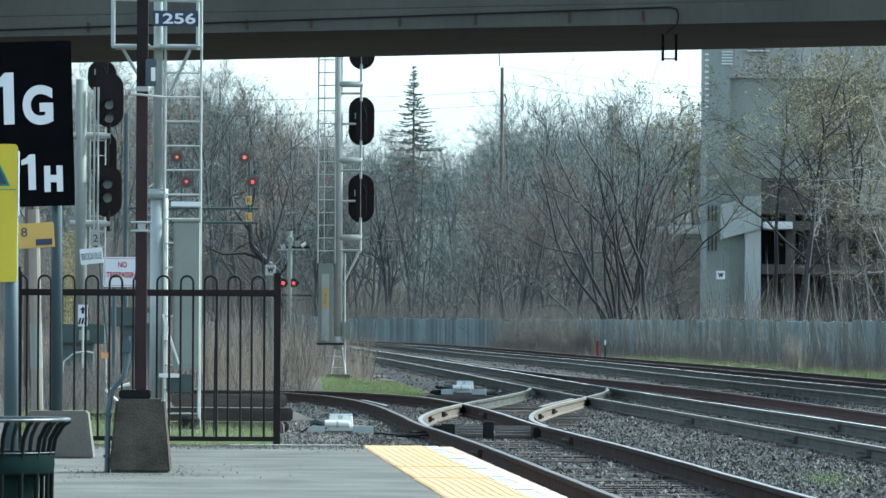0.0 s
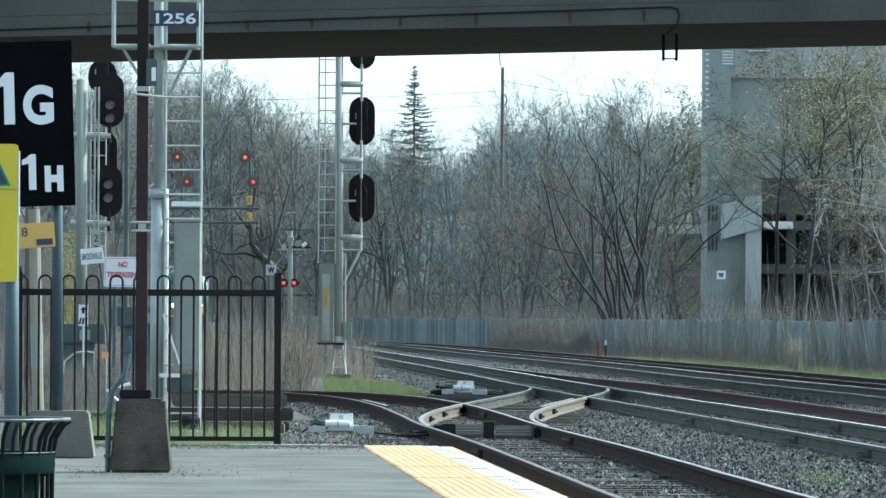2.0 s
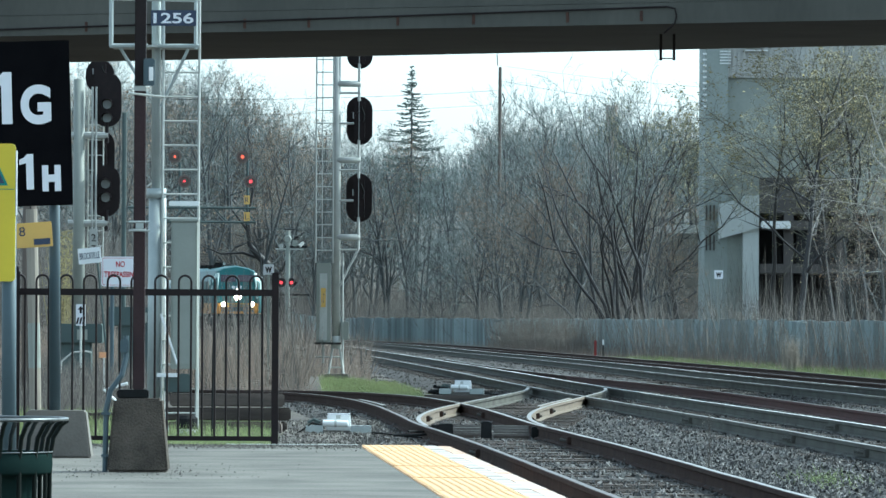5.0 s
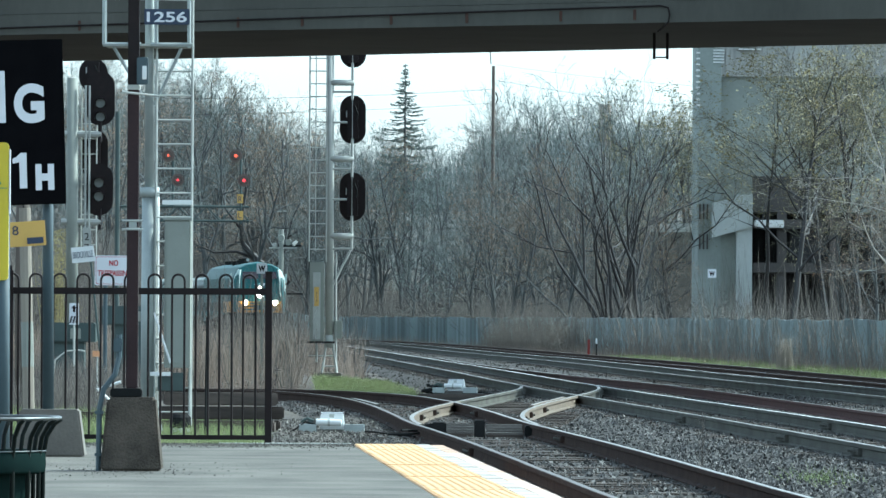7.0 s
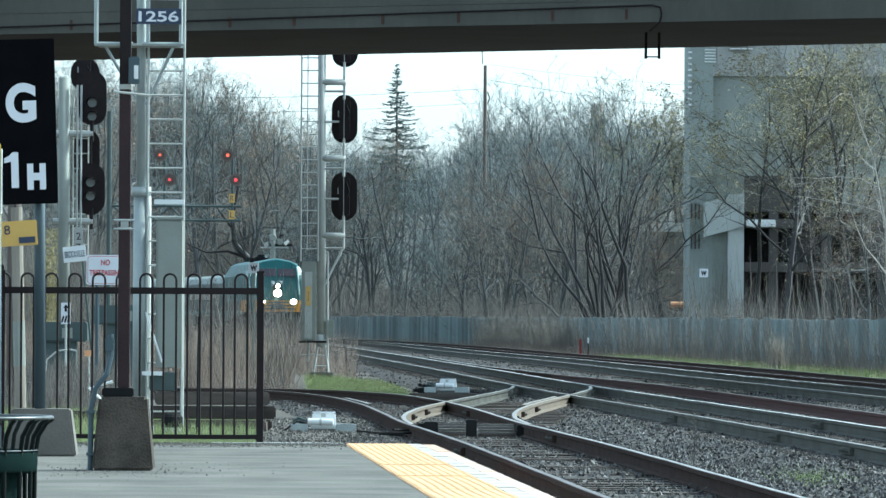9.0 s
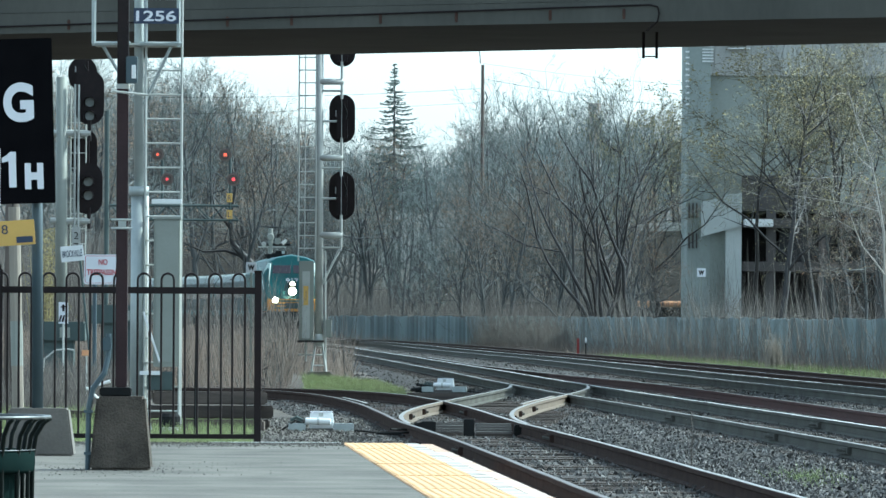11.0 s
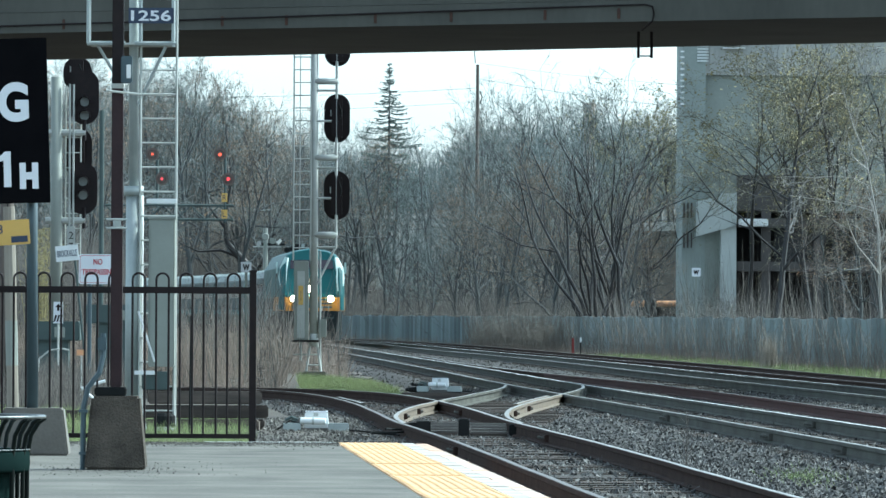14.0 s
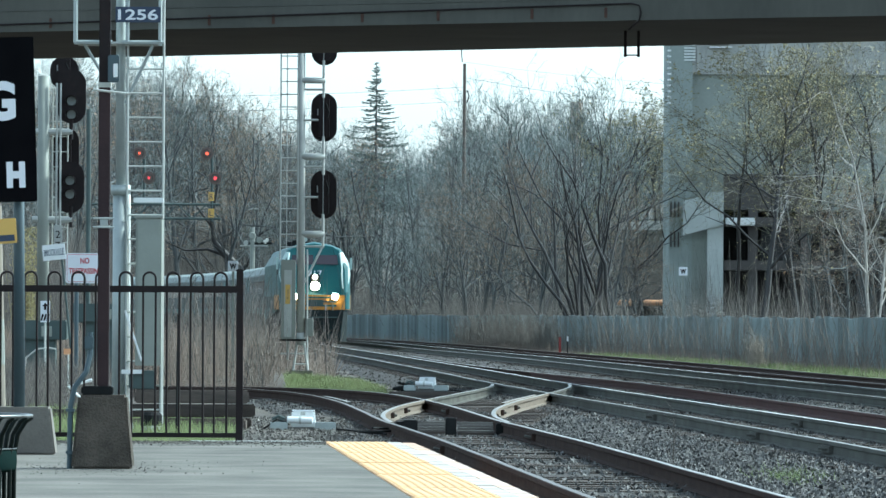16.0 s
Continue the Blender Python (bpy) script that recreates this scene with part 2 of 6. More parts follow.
def box(bm, x0, x1, y0, y1, z0, z1, bevel=0.0, top=None):
    """A box; top = (dx, dy) draws its upper face in by so much on each side."""
    dx, dy = top or (0, 0)
    vs = [bm.verts.new(p) for p in ((x0, y0, z0), (x1, y0, z0), (x1, y1, z0), (x0, y1, z0),
                                    (x0 + dx, y0 + dy, z1), (x1 - dx, y0 + dy, z1), (x1 - dx, y1 - dy, z1), (x0 + dx, y1 - dy, z1))]
    fs = [bm.faces.new([vs[i] for i in q]) for q in ((3, 2, 1, 0), (4, 5, 6, 7), (0, 1, 5, 4), (1, 2, 6, 5), (2, 3, 7, 6), (3, 0, 4, 7))]
    if bevel:
        es = list({e for f in fs for e in f.edges})
        bmesh.ops.bevel(bm, geom=es, offset=bevel, segments=2, affect="EDGES")
    return bm


def B(*a, **k):
    return box(bmesh.new(), *a, **k)


def tube(bm, pts, radii, sides=8, caps=True):
    """A round bar along points."""
    pts = [Vector(p) for p in pts]
    if not isinstance(radii, (list, tuple)):
        radii = [radii] * len(pts)
    rings = []
    for i, p in enumerate(pts):
        d = (pts[min(i + 1, len(pts) - 1)] - pts[max(i - 1, 0)]).normalized()
        s = d.orthogonal().normalized() if i == 0 else (s - d * s.dot(d)).normalized()
        u = d.cross(s)
        rings.append([bm.verts.new(p + (s * math.cos(k * 2 * math.pi / sides) + u * math.sin(k * 2 * math.pi / sides)) * radii[i]) for k in range(sides)])
    for a, b in zip(rings, rings[1:]):
        for k in range(sides):
            bm.faces.new((a[k], a[(k + 1) % sides], b[(k + 1) % sides], b[k]))
    if caps:
        bm.faces.new(rings[0][::-1])
        bm.faces.new(rings[-1])
    return bm


def T(pts, radii, sides=8, caps=True):
    return tube(bmesh.new(), pts, radii, sides, caps)


def prism(bm, outline, y0, y1):
    """A plate with an outline in x, z, from y0 to y1."""
    a = [bm.verts.new((x, y0, z)) for x, z in outline]
    b = [bm.verts.new((x, y1, z)) for x, z in outline]
    n = len(a)
    bm.faces.new(a)
    bm.faces.new(b[::-1])
    for i in range(n):
        bm.faces.new((a[i], b[i], b[(i + 1) % n], a[(i + 1) % n]))
    bmesh.ops.recalc_face_normals(bm, faces=bm.faces[:])
    return bm


def stadium(w, h, n=10, cx=0.0, cz=0.0):
    """The outline of an upright plate with round ends."""
    r, s = w / 2, h / 2 - w / 2
    up = [(cx + r * math.cos(a), cz + s + r * math.sin(a)) for a in [math.pi * i / n for i in range(n + 1)]]
    lo = [(cx - r * math.cos(a), cz - s - r * math.sin(a)) for a in [math.pi * i / n for i in range(n + 1)]]
    return up + lo


def rounded(w, h, r, n=4, cx=0.0, cz=0.0):
    out = []
    for sx, sz, a0 in ((1, 1, 0), (-1, 1, 90), (-1, -1, 180), (1, -1, 270)):
        for i in range(n + 1):
            a = radians(a0 + 90 * i / n)
            out.append((cx + sx * (w / 2 - r) + r * math.cos(a), cz + sz * (h / 2 - r) + r * math.sin(a)))
    return out


def letters(text, size, m, material, parent, name="lettering", width=None, bold=0.0):
    """Words in the built-in font as a mesh, upright, facing -y; m places their lower left corner."""
    cu = bpy.data.curves.new(name, "FONT")
    cu.body, cu.size, cu.extrude, cu.offset = text, size / 0.73, 0.002, bold
    tmp = bpy.data.objects.new("tmp", cu)
    scene.collection.objects.link(tmp)
    dg = bpy.context.evaluated_depsgraph_get()
    me = bpy.data.meshes.new_from_object(tmp.evaluated_get(dg))
    bpy.data.objects.remove(tmp)
    w = max(v.co.x for v in me.vertices) - min(v.co.x for v in me.vertices)
    k = width / w if width else 1.0
    x0 = min(v.co.x for v in me.vertices)
    for v in me.vertices:
        v.co = ((v.co.x - x0) * k, -v.co.z, v.co.y)
    me.materials.clear()
    me.materials.append(material)
    ob = new(name, me)
    ob.parent = parent
    ob.matrix_basis = m
    return ob


# ---------------------------------------------------------------- lines of the tracks (distance along the view, sideways, height)
class Line:
    """A smooth line through control points."""

    def __init__(self, pts):
        p = np.array(pts, float)
        q = np.vstack([2 * p[0] - p[1], p, 2 * p[-1] - p[-2]])
        out = []
        for i in range(1, len(q) - 2):
            for u in np.linspace(0, 1, 12, endpoint=False):
                a, b, c, d = q[i - 1], q[i], q[i + 1], q[i + 2]
                out.append(0.5 * (2 * b + (c - a) * u + (2 * a - 5 * b + 4 * c - d) * u ** 2 + (3 * b - a - 3 * c + d) * u ** 3))
        out.append(p[-1])
        self.y = np.array([o[0] for o in out])
        self.x = np.array([o[1] for o in out])
        self.z = np.array([o[2] for o in out])

        self.grid_x = np.interp(np.arange(-100, 701, 0.5), self.y, self.x).tolist()
        self.grid_z = np.interp(np.arange(-100, 701, 0.5), self.y, self.z).tolist()

    def at(self, y):
        q = min(max((y + 100) * 2, 0.0), 1599.0)
        i = int(q)
        f = q - i
        return self.grid_x[i] + (self.grid_x[i + 1] - self.grid_x[i]) * f, self.grid_z[i] + (self.grid_z[i + 1] - self.grid_z[i]) * f

    def normal(self, y, e=1.5):
        a, b = self.at(y - e)[0], self.at(y + e)[0]
        v = Vector((b - a, 2 * e, 0)).normalized()
        return Vector((v.y, -v.x, 0))

    def side(self, y, off, dz=0.0):
        x, z = self.at(y)
        return Vector((x, y, z + dz)) + self.normal(y) * off


def flat(pts, z=0.0):
    return Line([(d, x, z) for d, x in pts])


MAIN = flat([(-60, 11.4), (0, 8.65), (40, 6.75), (80, 4.8), (120, 2.68), (160, 0.95), (200, -0.88), (240, -2.8), (275, -4.55), (304, -6.2),
             (338, -8.7), (377, -13.25), (407, -18.2), (440, -25.0), (480, -35.5), (540, -54.0), (620, -82.0)])
NEAR = Line([(-60, 7.2, 0), (0, 4.32, 0), (47, 2.11, 0), (63, 1.37, 0), (72, 0.9, 0), (80, 0.45, 0), (88, 0.12, 0), (95, -0.2, 0), (102, -0.65, 0), (107, -1.1, -0.005),
             (112, -1.7, -0.02), (120, -3.0, -0.07), (132, -5.4, -0.2), (145, -8.6, -0.34), (160, -13, -0.5), (200, -27, -0.6)])
CROSS = flat([(66, 1.2), (72, 0.9), (78, 0.6), (84, 0.46), (91, 0.62), (98, 1.02), (105, 1.52), (112, 2.02), (118, 2.38), (124, 2.45), (132, 2.12), (140, 1.79)])
THIRD = flat([(-60, 16.8), (40, 12.1), (110, 8.55), (150, 6.45), (180, 5.1), (208, 3.6), (245, 1.3), (285, -0.8), (320, -3.2), (360, -7.0), (407, -14),
              (440, -20.8), (480, -31), (540, -49.5), (620, -77)])
FOURTH = flat([(-60, 20.3), (60, 14.8), (146, 10.3), (180, 8.7), (208, 7.1), (245, 4.9), (285, 2.7), (320, 0.4), (360, -3.2), (407, -9.8),
               (440, -16.6), (480, -26.8), (540, -45.3), (620, -73)], -0.08)
BACK_FENCE = flat([(90, 21.5), (150, 17.0), (200, 13.2), (245, 10.2), (285, 7.3), (320, 4.3), (345, 1.9), (370, -0.6), (400, -4.0), (420, -6.6), (450, -11.5)], -0.36)


# ---------------------------------------------------------------- ground
rng = np.random.default_rng(4)


def wob(x, y, s):
    return noise.noise(Vector((x * s, y * s, 3.1)))


def ground_z(x, y):
    z = -0.36 + 0.05 * wob(x, y, 0.3)
    if y > 62 and x < -1.0:
        z += 0.2 * min(1.0, (-1.0 - x) / 2.0) * max(0.0, min(1.0, (190 - y) / 30))
    if 60 < y < 96 and -9 < x < -0.4:  # made-up verge at the platform's end
        u = min(1.0, (-0.4 - x) / 0.5) * min(1.0, (x + 9) / 2) * min(1.0, (96 - y) / 5)
        z += (-0.125 + 0.012 * wob(x, y, 1.1) - z) * u
    if 98 < y < 205:
        sx, sz = NEAR.at(y)
        a = abs(x - sx)
        if a < 4.0:
            z = min(z, sz - 0.24) if a < 2.4 else z + (min(z, sz - 0.24) - z) * (4.0 - a) / 1.6
    if y > 425:
        u = min(1.0, (y - 425) / 190)
        z += (13.0 + 3.0 * wob(x, y, 0.035) + 1.5 * wob(x, y, 0.09)) * u * u * (3 - 2 * u)
    return z


xs = np.concatenate([np.linspace(-900, -70, 12), np.linspace(-60, -14, 20), np.arange(-12, 24, 0.6), np.linspace(25, 70, 18), np.linspace(90, 900, 11)])
ys = np.concatenate([np.linspace(-300, -20, 8), np.arange(0, 62, 4), np.arange(62, 250, 1.5), np.arange(250, 500, 5), np.linspace(520, 1200, 16)])
gv = [(x, y, ground_z(x, y)) for y in ys for x in xs]
nx = len(xs)
gf = [(j * nx + i, j * nx + i + 1, (j + 1) * nx + i + 1, (j + 1) * nx + i) for j in range(len(ys) - 1) for i in range(nx - 1)]
ground = tagged(raw("ground", gv, gf, [DIRT, HAZY_LITTER], smooth=True), "bare brown trackside earth with leaf litter paled as by haze", "ground", kind="structure")

# the wood's floor takes the hazed litter colour, lifting the dark gaps
for p_ in ground.data.polygons:
    if p_.center.y > 318 and p_.center.x > -60:
        p_.material_index = 1

LINES = [NEAR, MAIN, THIRD, FOURTH]


def bed_z(x, y):
    """The height of the ballast."""
    offs = [x - ln.at(y)[0] for ln in LINES if not (ln is NEAR and y > 118)]
    z = [ln.at(y)[1] for ln in LINES if not (ln is NEAR and y > 118)]
    k = min(range(len(offs)), key=lambda i: abs(offs[i]))
    a = abs(offs[k])
    inside = min(offs) < 0 < max(offs)
    top = z[k] - 0.185 + 0.03 * wob(x, y, 0.9) + 0.02 * wob(x, y, 3.0)
    if a < 1.45:
        return top
    return top - (min(0.1, (a - 1.45) * 0.1) if inside else (a - 1.45) * 0.42)


bv, bf = [], []
by = np.concatenate([np.arange(-60, 40, 3), np.arange(40, 130, 0.5), np.arange(130, 250, 1.5), np.arange(250, 600, 4)])
bs_ = np.concatenate([np.arange(-9.0, 11.0, 0.3), np.arange(11.0, 17.1, 0.6)])
for y in by:
    mx = MAIN.at(y)[0]
    for s in bs_:
        bv.append((mx + s, y, max(bed_z(mx + s, y), -0.7)))
nb = len(bs_)
bf = [(j * nb + i, j * nb + i + 1, (j + 1) * nb + i + 1, (j + 1) * nb + i) for j in range(len(by) - 1) for i in range(nb - 1)]
tagged(raw("ballast_bed", bv, bf, BALLAST, smooth=True), "dark grey crushed stone ballast under the tracks", "ballast", kind="structure")


def stones(name, spots, size, label, material=None):
    """Loose crushed stones as one object of many small lumps."""
    n = len(spots)
    corner = np.array([(1, 0, -0.4), (-0.6, 0.8, -0.4), (-0.6, -0.8, -0.4), (0, 0, 0.9)], float)
    sc = size * rng.uniform(0.6, 1.7, (n, 1, 1)) * rng.uniform(0.7, 1.3, (n, 1, 3))
    v = (corner[None] + rng.normal(0, 0.25, (n, 4, 3))) * sc
    a = rng.uniform(0, 6.28, n)
    b = rng.uniform(-0.8, 0.8, n)
    y1, z1 = v[:, :, 1] * np.cos(b)[:, None] - v[:, :, 2] * np.sin(b)[:, None], v[:, :, 1] * np.sin(b)[:, None] + v[:, :, 2] * np.cos(b)[:, None]
    x2, y2 = v[:, :, 0] * np.cos(a)[:, None] - y1 * np.sin(a)[:, None], v[:, :, 0] * np.sin(a)[:, None] + y1 * np.cos(a)[:, None]
    v = np.stack([x2, y2, z1], 2) + np.array(spots)[:, None]
    q = np.array([(0, 1, 3), (1, 2, 3), (2, 0, 3)])
    f = (q[None] + 4 * np.arange(n)[:, None, None]).reshape(-1, 3)
    return tagged(raw(name, v.reshape(-1, 3).tolist(), f.tolist(), material or STONE), label, "ballast stones", kind="stuff")


spots = []
for _ in range(98000):
    y = 42 + 90 * rng.random() ** 1.45
    lo, hi = NEAR.at(y)[0] - 2.2, (MAIN.at(y)[0] + 1.4 if y < 78 else THIRD.at(y)[0] + 0.6)
    if y > 112:
        lo = MAIN.at(y)[0] - 2.6
    x = rng.uniform(lo, hi)
    if y < 61.5 and x < 0.15 + 0.0463 * (61.1 - y):
        continue
    near_tie = min(abs(x - NEAR.at(y)[0]) if y < 112 else 9, abs(x - MAIN.at(y)[0]))
    if near_tie < 0.68 and rng.random() < 0.58 + 0.5 * wob(x * 1.7, y * 0.9, 1.3):
        continue
    spots.append((x, y, bed_z(x, y) + 0.008))
stones("ballast_stones", spots, 0.0195, "grey crushed stone lying loose between the rails")
spots = []
for _ in range(24000):
    y = 112 + 180 * rng.random() ** 1.2
    x = rng.uniform(MAIN.at(y)[0] - 2.6, FOURTH.at(y)[0] + 1.0)
    spots.append((x, y, max(bed_z(x, y), ground_z(x, y)) + 0.012))
stones("ballast_stones", spots, 0.02, "grimy dark crushed stone along the far tracks", TRACK_STONE)
spots = []
for _ in range(13000):
    y = 61.3 + 28 * rng.random()
    x = rng.uniform(-2.5, NEAR.at(y)[0] - 0.85)
    if 0.45 + 0.8 * wob(x, y * 0.6, 1.1) > rng.random():
        spots.append((x, y, max(bed_z(x, y), ground_z(x, y)) + 0.006))
stones("verge_stones", spots, 0.016, "dusty grey stones on the earth verge beyond the platform", VERGE_STONE)
spots = [(rng.uniform(-4.2, -0.75), 61.0 - abs(rng.normal(0, 0.8)), 0.103) for _ in range(4200)]
stones("platform_gravel", spots, 0.0065, "fine grey gravel along the platform's end", VERGE_STONE)
spots = [(rng.normal(-2.6, 0.6), 50.2 + rng.normal(0, 1.6), 0.102) for _ in range(260)]
stones("platform_grit", spots, 0.005, "scattered grit on the platform asphalt", VERGE_STONE)

# ---------------------------------------------------------------- platform
def edge_x(y):
    return 0.10 + 0.0463 * (61.05 - y)


bm = bmesh.new()
loop = [(-30, -40), (edge_x(-40) - 0.9, -40), (edge_x(61.05) - 0.9, 61.05), (-30, 61.05)]
for z0, z1 in ((-0.4, 0.1),):
    lo = [bm.verts.new((x, y, z0)) for x, y in loop]
    hi = [bm.verts.new((x, y, z1)) for x, y in loop]
    bm.faces.new(hi)
    bm.faces.new(lo[::-1])
    for i in range(4):
        bm.faces.new((lo[i], lo[(i + 1) % 4], hi[(i + 1) % 4], hi[i]))
platform = tagged(part("platform", bm, ASPHALT), "grey asphalt station platform with a yellow tactile edge", "platform", kind="structure")
ANG = math.atan(0.0463)


def strip_part(name, bm, material, y, off, z):
    ob = part(name, bm, material, platform)
    ob.matrix_basis = Matrix.Translation((edge_x(y) + off, y, z)) @ Matrix.Rotation(ANG, 4, "Z")
    return ob


bm = B(-0.305, 0.305, -0.602, 0.602, -0.3, 0.0, bevel=0.006)
for j in range(20):
    for i in range(9):
        cx, cy = -0.272 + i * 0.068, -0.57 + j * 0.06
        lo = [bm.verts.new((cx + 0.019 * math.cos(k * 1.0472), cy + 0.019 * math.sin(k * 1.0472), 0)) for k in range(6)]
        hi = [bm.verts.new((cx + 0.012 * math.cos(k * 1.0472), cy + 0.012 * math.sin(k * 1.0472), 0.0045)) for k in range(6)]
        bm.faces.new(hi)
        for k in range(6):
            bm.faces.new((lo[k], lo[(k + 1) % 6], hi[(k + 1) % 6], hi[k]))
tile = strip_part("tactile_tile", bm, YELLOW_TILE, 60.44, -0.585, 0.104)
plain_data = bpy.data.meshes.new("tactile_tile")
plain = B(-0.305, 0.305, -0.602, 0.602, -0.3, 0.003, bevel=0.006)
plain.to_mesh(plain_data)
plain.free()
plain_data.materials.append(YELLOW_TILE)
for i in range(1, 66):
    y = 60.44 - i * 1.218
    t_ = new("tactile_tile", tile.data if i < 24 else plain_data)
    t_.parent = platform
    t_.matrix_basis = Matrix.Translation((edge_x(y) - 0.585, y, 0.104 + 0.003 * math.sin(i * 2.3))) @ Matrix.Rotation(ANG, 4, "Z") @ Matrix.Rotation(0.004 * math.sin(i * 1.7), 4, "X")
cop = strip_part("edge_slab", B(-0.069, 0.069, -0.45, 0.45, -0.4, 0.0, bevel=0.004), WHITE_EDGE, 60.6, -0.208, 0.102)
for i in range(1, 87):
    y = 60.6 - i * 0.903
    t_ = new("edge_slab", cop.data)
    t_.parent = platform
    t_.matrix_basis = Matrix.Translation((edge_x(y) - 0.208, y, 0.101 + 0.003 * math.sin(i * 1.7))) @ Matrix.Rotation(ANG, 4, "Z")
kerb = strip_part("edge_kerb", B(-0.066, 0.066, -0.5, 0.0, -0.4, 0.0, bevel=0.005), EDGE_BRICK, 61.0, -0.068, 0.098)
pale = B(-0.066, 0.066, -0.5, 0.0, -0.4, 0.0, bevel=0.003)
pale_data = bpy.data.meshes.new("edge_kerb")
pale.to_mesh(pale_data)
pale.free()
pale_data.materials.append(EDGE_PALE)
for i in range(1, 156):
    y = 61.0 - i * 0.502
    t_ = new("edge_kerb", kerb.data if i < 7 or i % 5 == 0 else pale_data)
    t_.parent = platform
    t_.matrix_basis = Matrix.Translation((edge_x(y) - 0.068, y, 0.097 + 0.001 * math.sin(i * 2.9))) @ Matrix.Rotation(ANG, 4, "Z")
part("end_kerb", B(-2.1, edge_x(61.05) - 0.9, 61.052, 61.14, -0.4, 0.108, bevel=0.006), BLDG_LIGHT, platform, "pale concrete kerb along the platform's end")
g_spots = [(-2.44 + rng.normal(0, 0.28), 50.1 + rng.normal(0, 0.5), 0.103) for _ in range(160)]
stones("platform_grit", g_spots, 0.0055, "dark grit and small stones scattered on the platform")

# ---------------------------------------------------------------- tracks
RAIL_OUT = [(-0.07, -0.17), (0.07, -0.17), (0.07, -0.157), (0.012, -0.14), (0.009, -0.055), (0.036, -0.042), (0.036, -0.006), (0.029, 0.0),
            (-0.029, 0.0), (-0.036, -0.006), (-0.036, -0.042), (-0.009, -0.055), (-0.012, -0.14), (-0.07, -0.157)]


def rail(line, off, y0, y1, parent, side=None, top=None, dz=0.0, name="rail", step=1.0):
    n = max(2, int((y1 - y0) / step) + 1)
    verts, faces, k = [], [], len(RAIL_OUT)
    for y in np.linspace(y0, y1, n):
        c, nr = line.side(y, off, dz), line.normal(y)
        c.z += 0.004 * wob(y, off, 0.35)
        for u, w in RAIL_OUT:
            verts.append(c + nr * u + Vector((0, 0, w)))
    for j in range(n - 1):
        for i in range(k):
            faces.append((j * k + i, j * k + (i + 1) % k, (j + 1) * k + (i + 1) % k, (j + 1) * k + i))
    faces += [tuple(range(k))[::-1], tuple((n - 1) * k + i for i in range(k))]
    ob = raw(name, verts, faces, [side or RAIL_SIDE, top or RAIL_TOP], parent)
    for j in range(n - 1):
        ob.data.polygons[j * k + 7].material_index = 1
    return ob


bm = B(-1.3, 1.3, -0.115, 0.115, -0.16, 0.0, top=(0.006, 0.012))
tie_data = bpy.data.meshes.new("sleeper")
bm.to_mesh(tie_data)
bm.free()
tie_data.materials.append(TIE)


def sleepers(line, y0, y1, parent, wide=1.0, pitch=0.56):
    y = y0
    while y < y1:
        ob = new("sleeper", tie_data)
        ob.parent = parent
        nr = line.normal(y)
        c = line.side(y, 0, -0.171 + random.uniform(-0.012, 0.006))
        ob.matrix_basis = Matrix.Translation(c) @ Matrix.Rotation(math.atan2(nr.y, nr.x) + random.uniform(-0.012, 0.012), 4, "Z") @ Matrix.Diagonal((wide, 1, 1, 1))
        y += pitch * random.uniform(0.93, 1.07)


def track(label, line, spans, ties=None, tops=(RAIL_TOP, RAIL_TOP), side=None, wide=1.0):
    t_ = empty("railway_track", Matrix.Identity(4), label, "railway track")
    for off, (a, b), top in zip((-0.752, 0.752), spans, tops):
        rail(line, off, a, b, t_, side, top)
    if ties:
        sleepers(line, ties[0], ties[1], t_, wide)
    return t_


near_track = track("worn rusty rails beside the platform on weathered timber sleepers", NEAR, ((-55, 190), (-55, 190)), (-16, 118), (RAIL_DULL, RAIL_TOP), RAIL_BROWN)
cross_track = track("crossover rails with pale worn sides between two tracks", CROSS, ((78.4, 100), (78.6, 108)), (84, 121), (RAIL_TOP, RAIL_TOP), RAIL_PALE)
rail(CROSS, -0.752, 100, 122, cross_track)
rail(CROSS, 0.752, 108, 122, cross_track)
# right heads of this and the third line carry the painted glare
main_track = track("main line rails on dark ballast, sun glare coloured into the right head", MAIN, ((-55, 610), (-55, 610)), (36, 196), (RAIL_TOP, RAIL_GLARE))
track("third line of polished rails, sun glare coloured into the right head", THIRD, ((-55, 610), (-55, 610)), (60, 200), (RAIL_TOP, RAIL_GLARE))
track("dull rusty rails of the outermost track", FOURTH, ((-55, 610), (-55, 610)), (80, 200), (RAIL_DULL, RAIL_DULL), RAIL_BROWN)
SPARE = flat([(30, 9.3), (60, 8.0), (92, 6.5), (112, 5.6), (130, 4.6), (148, 3.2), (161, 2.32), (170, 1.78), (181, 1.2), (195, 0.6), (212, -0.05)], -0.02)
spare = empty("lead_rail", Matrix.Identity(4), "rusty red lead rail of a turnout between the tracks", "rail")
rail(SPARE, 0, 35, 150, spare, RAIL_RED, RAIL_DULL)
rail(SPARE, 0, 150, 207, spare, RAIL_BROWN, RAIL_TOP, name="switch_blade")
guard = empty("guard_rail", Matrix.Identity(4), "short bright guard rail inside the crossover", "rail")
rail(CROSS, 0.62, 96, 106, guard, RAIL_PALE, RAIL_TOP, name="guard_bar")
rail(NEAR, -0.6, 96, 103, guard, RAIL_SIDE, RAIL_TOP, name="guard_bar")


